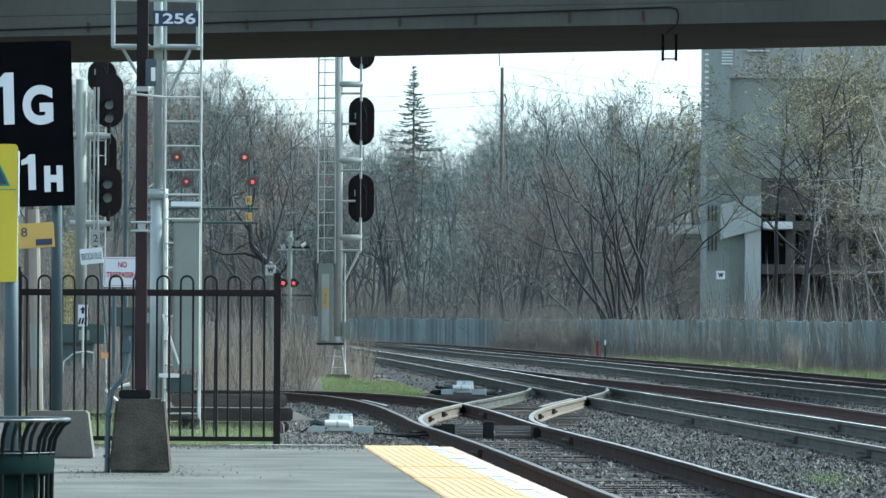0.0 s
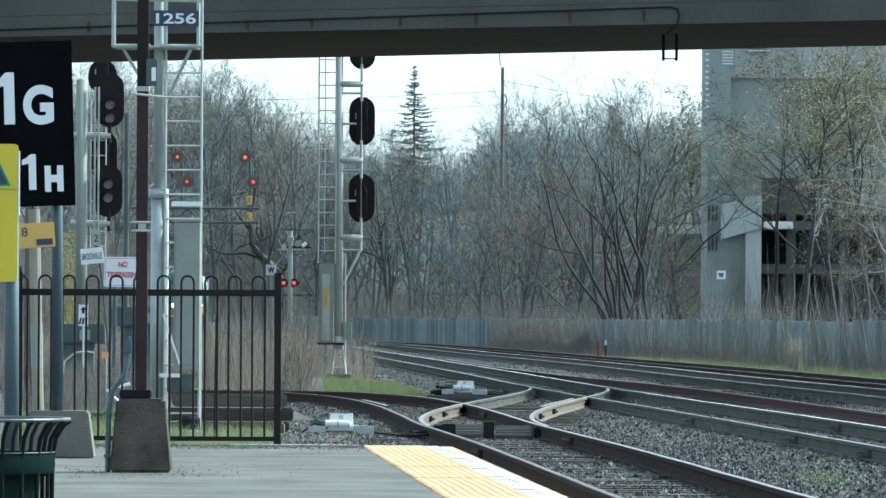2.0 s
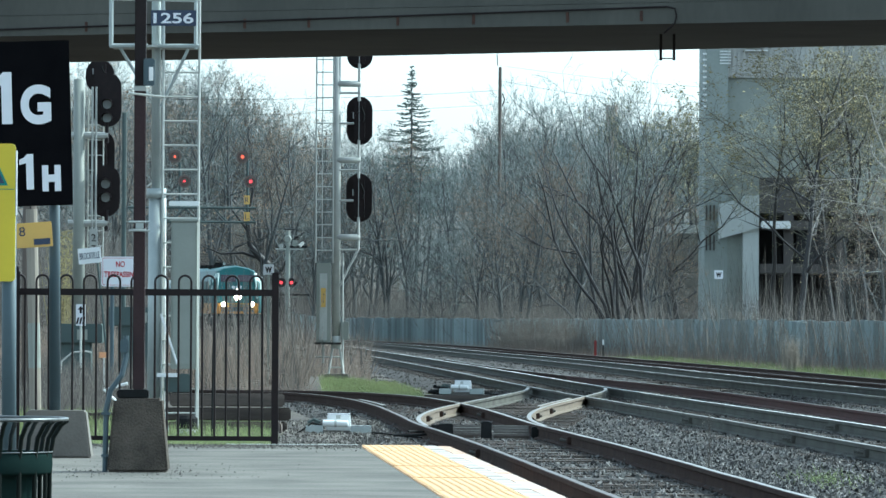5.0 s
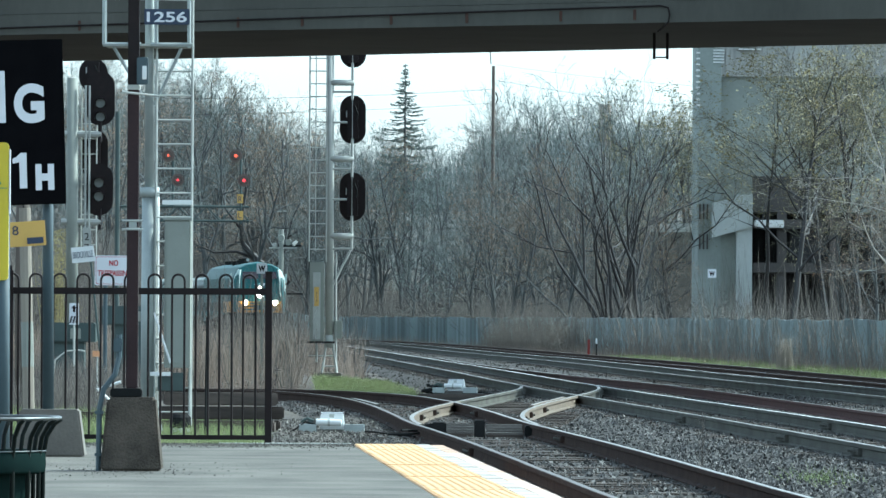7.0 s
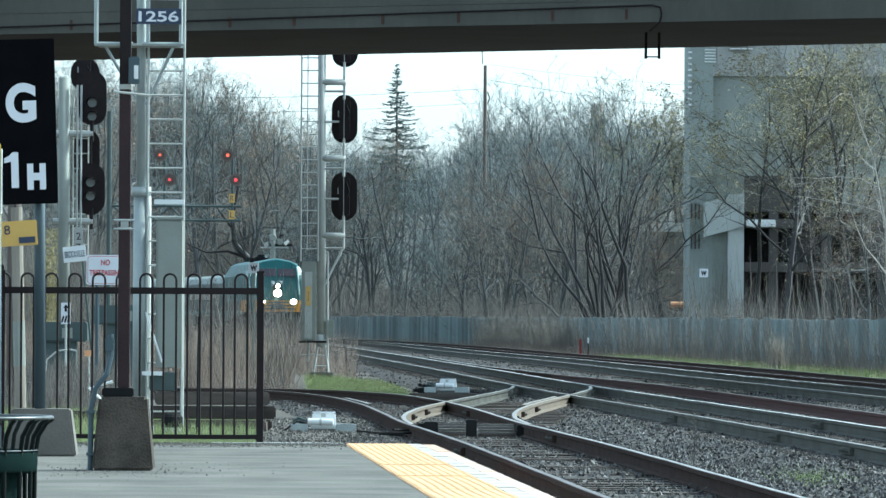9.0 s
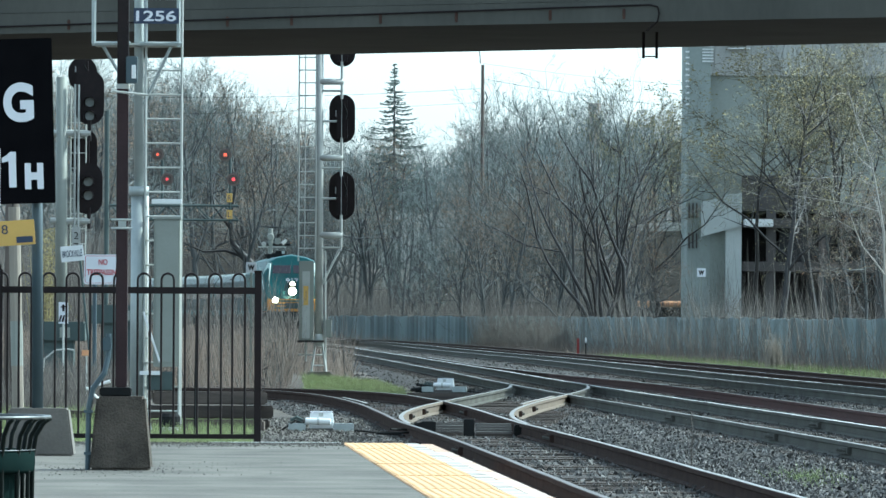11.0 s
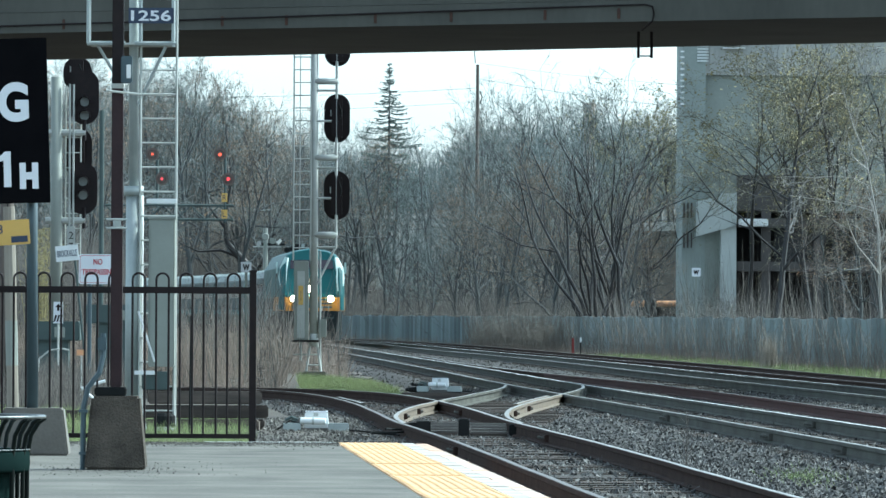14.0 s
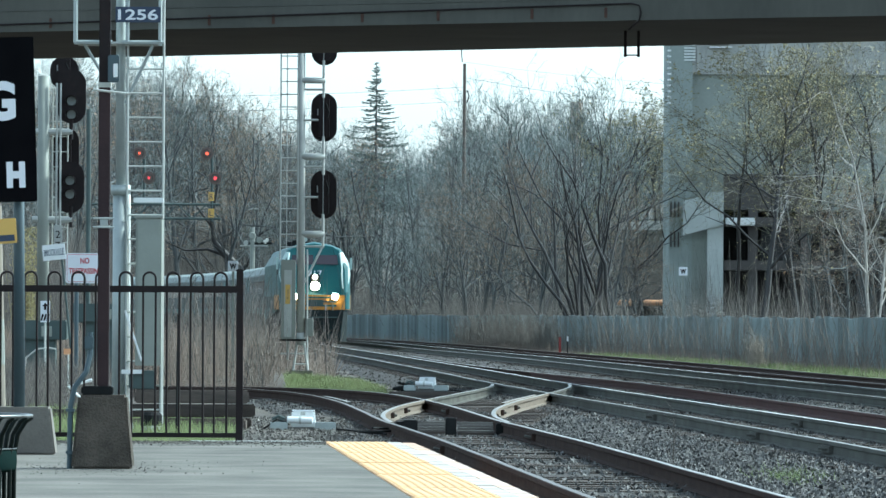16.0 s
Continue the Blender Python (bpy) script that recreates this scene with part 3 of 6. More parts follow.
def joint_bar(y, line, off, track_, half_len=0.45, face=-1):
    """A bolted plate on the rail's near side."""
    c = line.side(y, off)
    g_ = part("joint_bar", B(-0.03, 0.03, -half_len, half_len, -0.13, -0.05, bevel=0.008), RAIL_SIDE if line is MAIN else RAIL_BROWN, track_)
    g_.matrix_basis = Matrix.Translation(c + line.normal(y) * 0.03 * face) @ Matrix.Rotation(math.atan2(line.normal(y).y, line.normal(y).x) + (math.pi if face > 0 else 0), 4, "Z")
    for k in (-0.66 * half_len, 0, 0.66 * half_len):
        part("bolt", T([(-0.06, k, -0.09), (-0.02, k, -0.09)], 0.018, 6), RAIL_SIDE, g_)


for y, ln, off in ((75.5, MAIN, -0.752), (89, MAIN, -0.752), (68, MAIN, -0.752), (84, MAIN, 0.752), (93, NEAR, 0.752), (74, NEAR, 0.752), (67, NEAR, -0.752)):
    joint_bar(y, ln, off, main_track if ln is MAIN else near_track)
for y, off in ((84.5, -0.752), (89.0, -0.752), (93.5, -0.752), (84.0, 0.752), (88.0, 0.752), (92.0, 0.752), (97.0, 0.752)):
    joint_bar(y, CROSS, off, cross_track, 0.14, 1)

# switch covers: ribbed boards lying between the rails at the turnout
for x0, x1, y in ((-0.02, 0.56, 79.4), (0.68, 1.14, 79.0)):
    sc_ = empty("switch_cover", pose(0, y, -0.19), "grey ribbed cover board between the rails of the turnout", "switch cover", "covers at the turnout")
    part("board", B(x0, x1, 0, 1.2, 0, 0.05, bevel=0.006), TIE, sc_)
    for k in range(4):
        part("rib", B(x0, x1, 0.05 + k * 0.28, 0.2 + k * 0.28, 0.05 + k * 0.025, 0.075 + k * 0.03, bevel=0.006), COVER, sc_)
for x0, x1, z0, z1 in ((-0.02, 0.165, -0.2, 0.015), (0.52, 0.655, -0.2, 0.045), (1.16, 1.28, -0.2, -0.02)):
    tagged(part("rod_block", B(x0, x1, -0.25, 0.1, z0, z1, bevel=0.012), TRAIN_BLACK), "black greasy block between the turnout rails", "switch gear", "blocks at the turnout").matrix_world = pose(0, 79.1, 0)
bm = B(-0.28, 0.28, -0.1, 0.1, 0, 0.14, bevel=0.02)
tagged(part("switch_rod_box", bm, TRAIN_BLACK), "black cover over the switch rods between the rails", "switch gear").matrix_world = pose(0.15, 81.6, -0.19)


def switch_machine(m, label, k=1.0):
    """A motor box with a round motor before it, feet on both sides and linkage."""
    s = empty("switch_machine", m, label, "switch machine", "switch machines by the track")
    part("base_plate", B(-0.36 * k, 0.44 * k, -0.1, 0.2, -0.04, 0.02, bevel=0.006), COVER, s)
    hs = part("housing", B(-0.125 * k, 0.195 * k, -0.06, 0.2, 0.02, 0.222 * k, bevel=0.014, top=(0.014, 0.05)), WHITE, s)
    part("lid", B(-0.112 * k, 0.182 * k, -0.012, 0.155, 0.222 * k, 0.236 * k, bevel=0.005), SIGN_WHITE, hs)
    part("hasp", B(0.0, 0.06, -0.062, -0.04, 0.17 * k, 0.218 * k, bevel=0.004), GALV_DULL, hs)
    mt = part("motor", T([(-0.17 * k, -0.12, 0.115 * k), (-0.165 * k, -0.12, 0.115 * k), (0.15 * k, -0.12, 0.105 * k), (0.16 * k, -0.12, 0.105 * k)], [0.025 * k, 0.043 * k, 0.043 * k, 0.03 * k], 14), WHITE, s, "pale motor barrel")
    part("motor_strap", T([(-0.02, -0.12, 0.11 * k), (0.01, -0.12, 0.11 * k)], 0.047 * k, 14), GALV_DULL, mt)
    part("foot", B(-0.385 * k, -0.165 * k, -0.17, -0.02, -0.02, 0.085 * k, bevel=0.008), GALV, s)
    part("foot", B(0.19 * k, 0.45 * k, -0.17, -0.02, -0.02, 0.085 * k, bevel=0.008), GALV, s)
    part("gear_case", B(-0.30 * k, -0.15 * k, -0.05, 0.12, 0.06, 0.17 * k, bevel=0.02, top=(0.02, 0.02)), COVER, s)
    part("crank", T([(-0.36 * k, -0.1, 0.12), (-0.28 * k, -0.1, 0.16 * k), (-0.2 * k, -0.1, 0.13)], 0.02, 6), TEAL_BOX, s)
    part("nut", T([(-0.25 * k, -0.13, 0.11), (-0.25 * k, -0.09, 0.11)], 0.035 * k, 8), TEAL_BOX, s)
    part("rod", T([(0.4 * k, 0.05, 0.0), (0.95, 0.1, -0.05)], 0.011, 8), TRAIN_BLACK, s)
    part("wire", T([(-0.17 * k, -0.1, 0.08), (-0.3 * k, -0.16, 0.12), (-0.42 * k, -0.15, 0.03), (-0.5 * k, -0.1, -0.02)], 0.011, 6), TRAIN_BLACK, s)
    return s


switch_machine(pose(-1.33, 79.5, -0.11), "white electric switch machine on the stones beside the track")
far_machine = switch_machine(pose(0.40, 122, -0.12, 0, 0, -8), "grey white switch machine between two tracks", 1.05)
part("timber", B(-0.7, 1.3, -0.18, 0.02, -0.28, -0.04, bevel=0.01), TIE, far_machine)
part("timber", B(-0.7, 1.3, 0.12, 0.32, -0.28, -0.04, bevel=0.01), TIE, far_machine)
tagged(part("cable_coil", T([(0.22 * math.cos(k * 0.7) + 0.02 * k, 0.3 * math.sin(k * 0.7), 0.03 + 0.006 * k) for k in range(14)], 0.014, 6), TRAIN_BLACK),
       "black cable coiled on the stones beside the switch", "cable").matrix_world = pose(-0.45, 77.5, -0.17)
tagged(part("cable_coil", T([(0.16 * math.cos(k * 0.7) + 0.012 * k, 0.3 * math.sin(k * 0.7), 0.04 + 0.012 * k) for k in range(15)], 0.03, 6), TRAIN_BLACK),
       "dark cables and linkage beside the switch machine", "cable").matrix_world = pose(-0.12, 122.6, -0.2)

# ---------------------------------------------------------------- overpass
BZ = 7.2


def bridge_y(x, far=False):
    return (138.0 if far else 125.5) - x * (0.52 if not far else 0.62)


bridge = empty("overpass", Matrix.Identity(4), "weathered concrete road overpass crossing above the tracks", "bridge")


def bridge_slab(name, z0, z1, d0, d1, material, far=True):
    vs, fs = [], []
    for x in (-46.0, 46.0):
        vs += [(x, bridge_y(x) + d0, z0), (x, bridge_y(x, True) + d1, z0), (x, bridge_y(x, True) + d1, z1), (x, bridge_y(x) + d0, z1)]
    fs = [(0, 1, 2, 3), (7, 6, 5, 4), (0, 4, 5, 1), (1, 5, 6, 2), (2, 6, 7, 3), (3, 7, 4, 0)]
    return raw(name, vs, fs, material, bridge)


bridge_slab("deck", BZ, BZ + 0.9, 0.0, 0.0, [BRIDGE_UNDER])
for nm, z0, z1, d0, d1, m_ in (("fascia", BZ - 0.0, BZ + 0.42, -0.16, -0.004, BRIDGE_FACE), ("parapet", BZ + 0.43, BZ + 2.3, -0.1, 0.3, BRIDGE_FACE), ("far_parapet", BZ + 0.9, BZ + 2.3, 11.9, 12.2, BRIDGE_FACE)):
    vs = []
    for x in (-46.0, 46.0):
        y = bridge_y(x)
        vs += [(x, y + d0, z0), (x, y + d1, z0), (x, y + d1, z1), (x, y + d0, z1)]
    raw(nm, vs, [(0, 1, 2, 3), (7, 6, 5, 4), (0, 4, 5, 1), (1, 5, 6, 2), (2, 6, 7, 3), (3, 7, 4, 0)], m_, bridge)
for x in (-24.0, 25.0):
    part("abutment", B(x - 1.5, x + 1.5, bridge_y(x) - 0.5, bridge_y(x, True) + 1, -0.6, BZ), BRIDGE_FACE, bridge)
# pipe along the face, with hangers
pipe = []
for x in (-20, -10, -5, 0, 3, 4.45):
    pipe.append((x, bridge_y(x) - 0.22, 7.47 + 0.014 * x))
pipe += [(4.6, bridge_y(4.6) - 0.22, 7.49), (4.63, bridge_y(4.6) - 0.22, 7.35), (4.6, bridge_y(4.6) - 0.22, 7.2), (4.4, bridge_y(4.4) - 0.15, 7.02)]
part("pipe", T(pipe, 0.018, 6), BLACK_PAINT, bridge)
for x in (-7.4, -4.05, -2.72, -0.9, 0.63, 2.5, 3.95):
    part("rust_streak", B(x - 0.03, x + 0.03, bridge_y(x) - 0.19, bridge_y(x) - 0.1, 7.2 + 0.06, 7.2 + 0.27, bevel=0.01), RUST, bridge)
bm = T([(4.49, 127.5, 7.2), (4.49, 127.5, 6.66)], 0.03, 6)
tube(bm, [(4.76, 127.5, 7.2), (4.76, 127.5, 6.66)], 0.03, 6)
tube(bm, [(4.49, 127.5, 6.70), (4.76, 127.5, 6.70)], 0.014, 6)
part("hanger", bm, BLACK_PAINT, bridge)

# ---------------------------------------------------------------- fence at the platform's end
fence = empty("metal_fence", pose(-1.635, 61.5, 0.1), "black bow-top metal fence at the platform's end", "fence")


def bow(cx, parent, m=None):
    pts = [(cx - 0.062, 0, 0.06)] + [(cx - 0.062 * math.cos(a), 0, 1.60 + 0.062 * math.sin(a)) for a in [math.pi * i / 8 for i in range(9)]] + [(cx + 0.062, 0, 0.06)]
    return part("bow_bar", T(pts, 0.0115, 6, False), BLACK_PAINT, parent, smooth=True)


first = bow(0, fence)
first.matrix_basis = pose(-0.19, 0, 0)
for i in range(1, 11):
    b_ = new("bow_bar", first.data)
    b_.parent = fence
    b_.matrix_basis = pose(-0.19 - 0.2347 * i, 0, 0)
for z0, z1 in ((1.462, 1.527), (0.03, 0.075)):
    part("rail", B(-2.55, 0.0, -0.022, 0.022, z0, z1, bevel=0.004), BLACK_PAINT, fence)
for x in (0.0, -2.56):
    p_ = part("post", B(x - 0.034, x + 0.034, -0.034, 0.034, -0.08, 1.67, bevel=0.005), BLACK_PAINT, fence)
    part("cap", B(x - 0.042, x + 0.042, -0.042, 0.042, 1.67, 1.695, bevel=0.008), BLACK_PAINT, p_)
side = empty("metal_fence", pose(-4.22, 61.5, 0.1, 0, 0, 3.95 - 90), "black bow-top metal fence along the back of the platform", "fence")
for i in range(40):
    b_ = new("bow_bar", first.data)
    b_.parent = side
    b_.matrix_basis = pose(0.2 + 0.2347 * i, 0, 0)
for z0, z1 in ((1.462, 1.527), (0.03, 0.075)):
    part("rail", B(0.04, 9.6, -0.022, 0.022, z0, z1, bevel=0.004), BLACK_PAINT, side)
for x in (2.5, 5.0, 7.5, 9.6):
    part("post", B(x - 0.034, x + 0.034, -0.034, 0.034, -0.02, 1.67, bevel=0.005), BLACK_PAINT, side)
tagged(part("loose_bar", T([(0, 0, 0), (0.005, 0, 0.75), (0.012, 0, 1.5)], [0.013, 0.013, 0.008], 6), TRAIN_BLACK), "thin dark stake standing behind the fence", "stake").matrix_world = pose(-2.75, 75, -0.16)

# ---------------------------------------------------------------- poles and signs on the platform
col = empty("platform_pole", pose(-2.44, 50.3, 0.1), "dark brown steel pole on a tapered concrete base", "pole")
part("concrete_base", B(-0.245, 0.25, -0.24, 0.24, 0, 0.595, bevel=0.02, top=(0.055, 0.055)), CONCRETE_DARK, col)
part("anchor_plate", B(-0.17, 0.085, -0.13, 0.13, 0.595, 0.665, bevel=0.01), TRAIN_BLACK, col)
part("shaft", B(-0.047, 0.047, -0.047, 0.047, 0.665, 3.1, bevel=0.008, top=(0.001, 0.001)), BROWN_STEEL, col)
part("upper_shaft", B(-0.046, 0.046, -0.046, 0.046, 3.1, 6.2, bevel=0.008, top=(0.003, 0.003)), BLACK_PAINT, col, "black painted upper shaft")
cl = part("clamp", B(-0.051, 0.051, -0.053, 0.053, 1.945, 1.965, bevel=0.004), GALV_DULL, col)
part("clamp_band", B(-0.051, 0.051, -0.053, 0.053, 2.012, 2.03, bevel=0.004), GALV_DULL, cl)
part("clamp_plate", B(-0.03, 0.035, -0.066, -0.054, 1.965, 2.012, bevel=0.003), GALV, cl)
for z in (1.95, 2.02):
    part("clamp_bolt", T([(-0.085, -0.08, z), (0.085, -0.08, z)], 0.008, 6), GALV, cl)
part("clamp", B(-0.054, 0.054, -0.056, 0.056, 3.08, 3.12, bevel=0.006), GALV_DULL, col)
part("crossbar", T([(-0.09, -0.075, 3.06), (0.2, -0.075, 3.03)], 0.01, 6), GALV_DULL, col)
bx = part("junction_box", B(0.03, 0.12, -0.13, -0.06, 3.12, 3.34, bevel=0.008), BLUE_GREY, col)
part("box_lid", B(0.075, 0.11, -0.14, -0.131, 3.16, 3.27, bevel=0.003), WHITE, bx)
part("conduit", T([(-0.26, -0.15, 0.0), (-0.255, -0.15, 0.5), (-0.22, -0.15, 0.66), (-0.13, -0.13, 0.78), (-0.1, -0.1, 0.92), (-0.1, -0.1, 1.1)], 0.022, 8), BLUE_GREY, col, "blue grey conduit")
part("conduit_box", B(-0.145, -0.075, -0.13, -0.07, 0.96, 1.07, bevel=0.008), BLUE_GREY, col)
part("conduit_strap", B(-0.29, -0.22, -0.18, -0.12, 0.46, 0.485), BLUE_GREY, col)
part("conduit_strap", B(-0.29, -0.22, -0.18, -0.12, 0.12, 0.145), BLUE_GREY, col)

lamp = empty("sign_pole", pose(-3.42, 55.2, 0.1), "blue grey post on a concrete block holding signs", "pole")
part("concrete_base", B(-0.30, 0.335, -0.2, 0.2, 0, 0.42, bevel=0.015, top=(0.055, 0.05)), CONCRETE, lamp)
part("shaft", T([(0, 0, 0.42), (-0.02, 0, 3.3)], [0.052, 0.046], 12), BLUE_GREY, lamp, smooth=True)
number_sign = empty("car_position_sign", pose(-3.6, 55.05, 2.46, 0, -1.8, 0), "black board with white car position letters", "sign")
part("board", B(-0.47, 0.335, -0.02, 0.02, -0.13, 1.33, bevel=0.006), SIGN_BLACK, number_sign)
def figure_one(x, z, w, h, parent):
    """The figure one: an upright with a flag."""
    t = w * 0.52
    return part("letter", prism(bmesh.new(), [(x + w - t, z), (x + w, z), (x + w, z + h), (x + w - t * 0.8, z + h), (x + w - t * 1.3, z + h * 0.9), (x, z + h * 0.84), (x, z + h * 0.70), (x + w - t, z + h * 0.74)], -0.028, -0.0225), SIGN_WHITE, parent)


figure_one(-0.36, 0.60, 0.18, 0.46, number_sign)
figure_one(-0.13, 0.015, 0.125, 0.315, number_sign)
for s_, h_, x_, z_, w_ in (("G", 0.325, -0.105, 0.615, 0.27), ("H", 0.205, 0.07, 0.015, 0.165)):
    letters(s_, h_, pose(x_, -0.024, z_), SIGN_WHITE, number_sign, "letter", w_, 0.02)
eight = empty("sign_plate", pose(-3.6, 54.9, 2.07, 0, -4, 0), "ochre yellow plate with a figure eight", "sign")
part("plate", B(-0.17, 0.165, -0.01, 0.01, -0.11, 0.11, bevel=0.004), SIGN_OCHRE, eight)
letters("8", 0.085, pose(-0.125, -0.013, -0.005), SIGN_NAVY, eight, "figure", 0.055)
part("logo_bar", B(0.0, 0.145, -0.014, -0.0105, -0.09, -0.035), SIGN_NAVY, eight)
part("edge_bar", B(-0.168, -0.155, -0.014, -0.0105, -0.105, 0.02), SIGN_NAVY, eight)

ypost = empty("yellow_sign", pose(-3.2, 46, 0.1), "yellow sign panel on a blue grey post", "sign")
part("shaft", T([(0.01, 0.04, 0), (0.0, 0.04, 2.1)], 0.055, 12), BLUE_GREY, ypost, smooth=True)
part("panel", prism(bmesh.new(), rounded(0.34, 1.02, 0.03, cx=-0.12, cz=2.02), -0.025, 0.0), SIGN_YELLOW, ypost)
part("side_strip", B(0.052, 0.062, -0.03, 0.01, 2.0, 2.48, bevel=0.003), SIGN_WHITE, ypost)
part("triangle", prism(bmesh.new(), [(-0.19, 2.22), (-0.005, 2.22), (-0.10, 2.42)], -0.032, -0.0255), SIGN_GREEN, ypost)
part("triangle_inner", prism(bmesh.new(), [(-0.165, 2.235), (-0.03, 2.235), (-0.10, 2.385)], -0.036, -0.0325), SIGN_NAVY, ypost)
part("line", B(-0.29, 0.04, -0.03, -0.0255, 2.19, 2.195), SIGN_GREEN, ypost)

# slatted litter bin with a flared rim
bin_ = empty("litter_bin", pose(-1.82, 24.2, 0.085), "dark green slatted metal litter bin with a flared rim", "litter bin")
N = 22
slat = T([(0.285, 0, 0.06), (0.30, 0, 0.5), (0.302, 0, 0.72), (0.315, 0, 0.80), (0.345, 0, 0.85), (0.372, 0, 0.868)], 0.0095, 6)
sl = part("slat", slat, BIN_GREEN, bin_, smooth=True)
for i in range(1, N):
    b_ = new("slat", sl.data)
    b_.parent = bin_
    b_.matrix_basis = Matrix.Rotation(i * 2 * math.pi / N, 4, "Z")


def ring(r, z, rad, sides=8, n=40, squash=1.0):
    bm = bmesh.new()
    rings = []
    for i in range(n):
        a = 2 * math.pi * i / n
        rings.append([bm.verts.new(((r + rad * math.cos(k * 2 * math.pi / sides)) * math.cos(a), (r + rad * math.cos(k * 2 * math.pi / sides)) * math.sin(a),
                                    z + squash * rad * math.sin(k * 2 * math.pi / sides))) for k in range(sides)])
    for i in range(n):
        p, q = rings[i], rings[(i + 1) % n]
        for k in range(sides):
            bm.faces.new((p[k], q[k], q[(k + 1) % sides], p[(k + 1) % sides]))
    return bm


part("rim", ring(0.368, 0.872, 0.0075), CHROME, bin_, "bare metal rim", smooth=True)
part("band", ring(0.305, 0.70, 0.008, squash=5.6), BIN_BAND, bin_, smooth=True)
part("bolt_ring", ring(0.312, 0.745, 0.0025), CHROME, bin_)
part("foot_ring", ring(0.29, 0.06, 0.018, squash=2), BIN_GREEN, bin_, smooth=True)
part("liner", T([(0, 0, 0.02), (0, 0, 0.66)], [0.23, 0.255], 24), BIN_BAND, bin_)


# ---------------------------------------------------------------- signal masts
def ladder(parent, x0, x1, y, z0, z1, pitch, r=0.016, material=None, top_only=False):
    ld = part("ladder", T([(x0, y, z0), (x0, y, z1)], r, 6), material or GALV_DULL, parent)
    part("stile", T([(x1, y, z0), (x1, y, z1)], r, 6), material or GALV_DULL, ld)
    z = z0 + pitch
    while z < z1:
        part("rung", T([(x0, y, z), (x1, y, z)], r * 0.7, 6), material or GALV_DULL, ld)
        z += pitch
    return ld


def signal_head(parent, cx, cz, w, h, y=0.0, lenses=(), hood=True, seen_back=False):
    hd = part("signal_head", prism(bmesh.new(), stadium(w, h, cx=cx, cz=cz), y - 0.02, y + 0.02), BLACK_PAINT, parent)
    if seen_back:
        part("case", prism(bmesh.new(), rounded(w * 0.42, h * 0.8, 0.03, cx=cx, cz=cz), y - 0.2, y - 0.021), BLACK_PAINT, hd)
        part("hinge", B(cx - w * 0.26, cx - w * 0.22, y - 0.1, y - 0.03, cz + 0.05, cz + 0.2), GALV_DULL, hd)
        part("cable", T([(cx + 0.05, y - 0.22, cz + h * 0.28), (cx + 0.12, y - 0.22, cz + h * 0.1), (cx + 0.08, y - 0.22, cz - 0.02)], 0.02, 6), TRAIN_BLACK, hd)
    else:
        for dz, m_ in lenses:
            c = (cx, cz + dz)
            part("lens", T([(c[0], y - 0.04, c[1]), (c[0], y - 0.021, c[1])], w * 0.16, 14), m_, hd)
            bm = bmesh.new()
            a0 = [math.pi * i / 8 for i in range(-1, 10)]
            va = [bm.verts.new((c[0] + w * 0.2 * math.cos(a), y - 0.021, c[1] + w * 0.2 * math.sin(a))) for a in a0]
            vb = [bm.verts.new((c[0] + w * 0.2 * math.cos(a), y - 0.22, c[1] + w * 0.2 * math.sin(a) - 0.02)) for a in a0]
            for i in range(len(a0) - 1):
                bm.faces.new((va[i], va[i + 1], vb[i + 1], vb[i]))
            bmesh.ops.solidify(bm, geom=bm.faces[:], thickness=0.008)
            part("hood", bm, BLACK_PAINT, hd)
    return hd


# mast with the number board, just beyond the fence
ma = empty("signal_mast", pose(-3.58, 78, -0.16), "pale galvanised signal mast with a ladder, grey case and number board", "signal mast")
part("lower_tube", T([(0.0, 0, 0), (0.005, 0, 3.02)], 0.098, 14), GALV, ma, smooth=True)
part("collar", T([(0.005, 0, 3.0), (0.005, 0, 3.12)], 0.125, 14), GALV, ma, smooth=True)
part("upper_tube", T([(0.005, 0, 3.1), (-0.02, 0, 7.5)], [0.062, 0.055], 14), GALV, ma, smooth=True)
part("cable_pipe", T([(0.11, -0.06, 0.0), (0.11, -0.06, 3.0)], 0.022, 8), WHITE, ma, smooth=True)
ladder(ma, 0.09, 0.54, -0.1, 0.0, 7.5, 0.305, 0.017)
part("step_bar", B(0.17, 0.55, -0.16, -0.08, 2.9, 2.96, bevel=0.006), WHITE, ma)
cs = part("relay_case", B(0.215, 0.54, -0.5, -0.13, 0.86, 2.70, bevel=0.012), CASE_GREY, ma)
part("case_roof", B(0.2, 0.555, -0.52, -0.13, 2.70, 2.73, bevel=0.006), CASE_GREY, cs)
part("case_door", B(0.24, 0.515, -0.512, -0.501, 0.92, 2.65, bevel=0.003), CASE_GREY, cs)
part("case_leg", T([(0.53, -0.3, 0), (0.53, -0.3, 0.86)], 0.015, 8), GALV_DULL, cs)
part("cross_arm", B(0.05, 0.32, -0.56, -0.505, 0.76, 0.81), WHITE, ma)
part("stay", T([(0.09, -0.52, 1.55), (0.30, -0.52, 0.92)], 0.015, 6), WHITE, ma)
part("stay", T([(0.1, -0.1, 0.42), (0.19, -0.1, 0.0)], 0.016, 6), GALV, ma)
part("low_box", B(0.14, 0.46, -0.5, -0.14, 0.57, 0.80, bevel=0.01), TEAL_BOX, ma)
part("foot_drum", T([(0.42, -0.32, 0.11), (0.42, -0.32, 0.24), (0.42, -0.32, 0.28)], [0.135, 0.135, 0.10], 16), TRAIN_BLACK, ma)
part("drum_base", T([(0.42, -0.32, -0.05), (0.42, -0.32, 0.11)], 0.13, 16), GALV_DULL, ma)
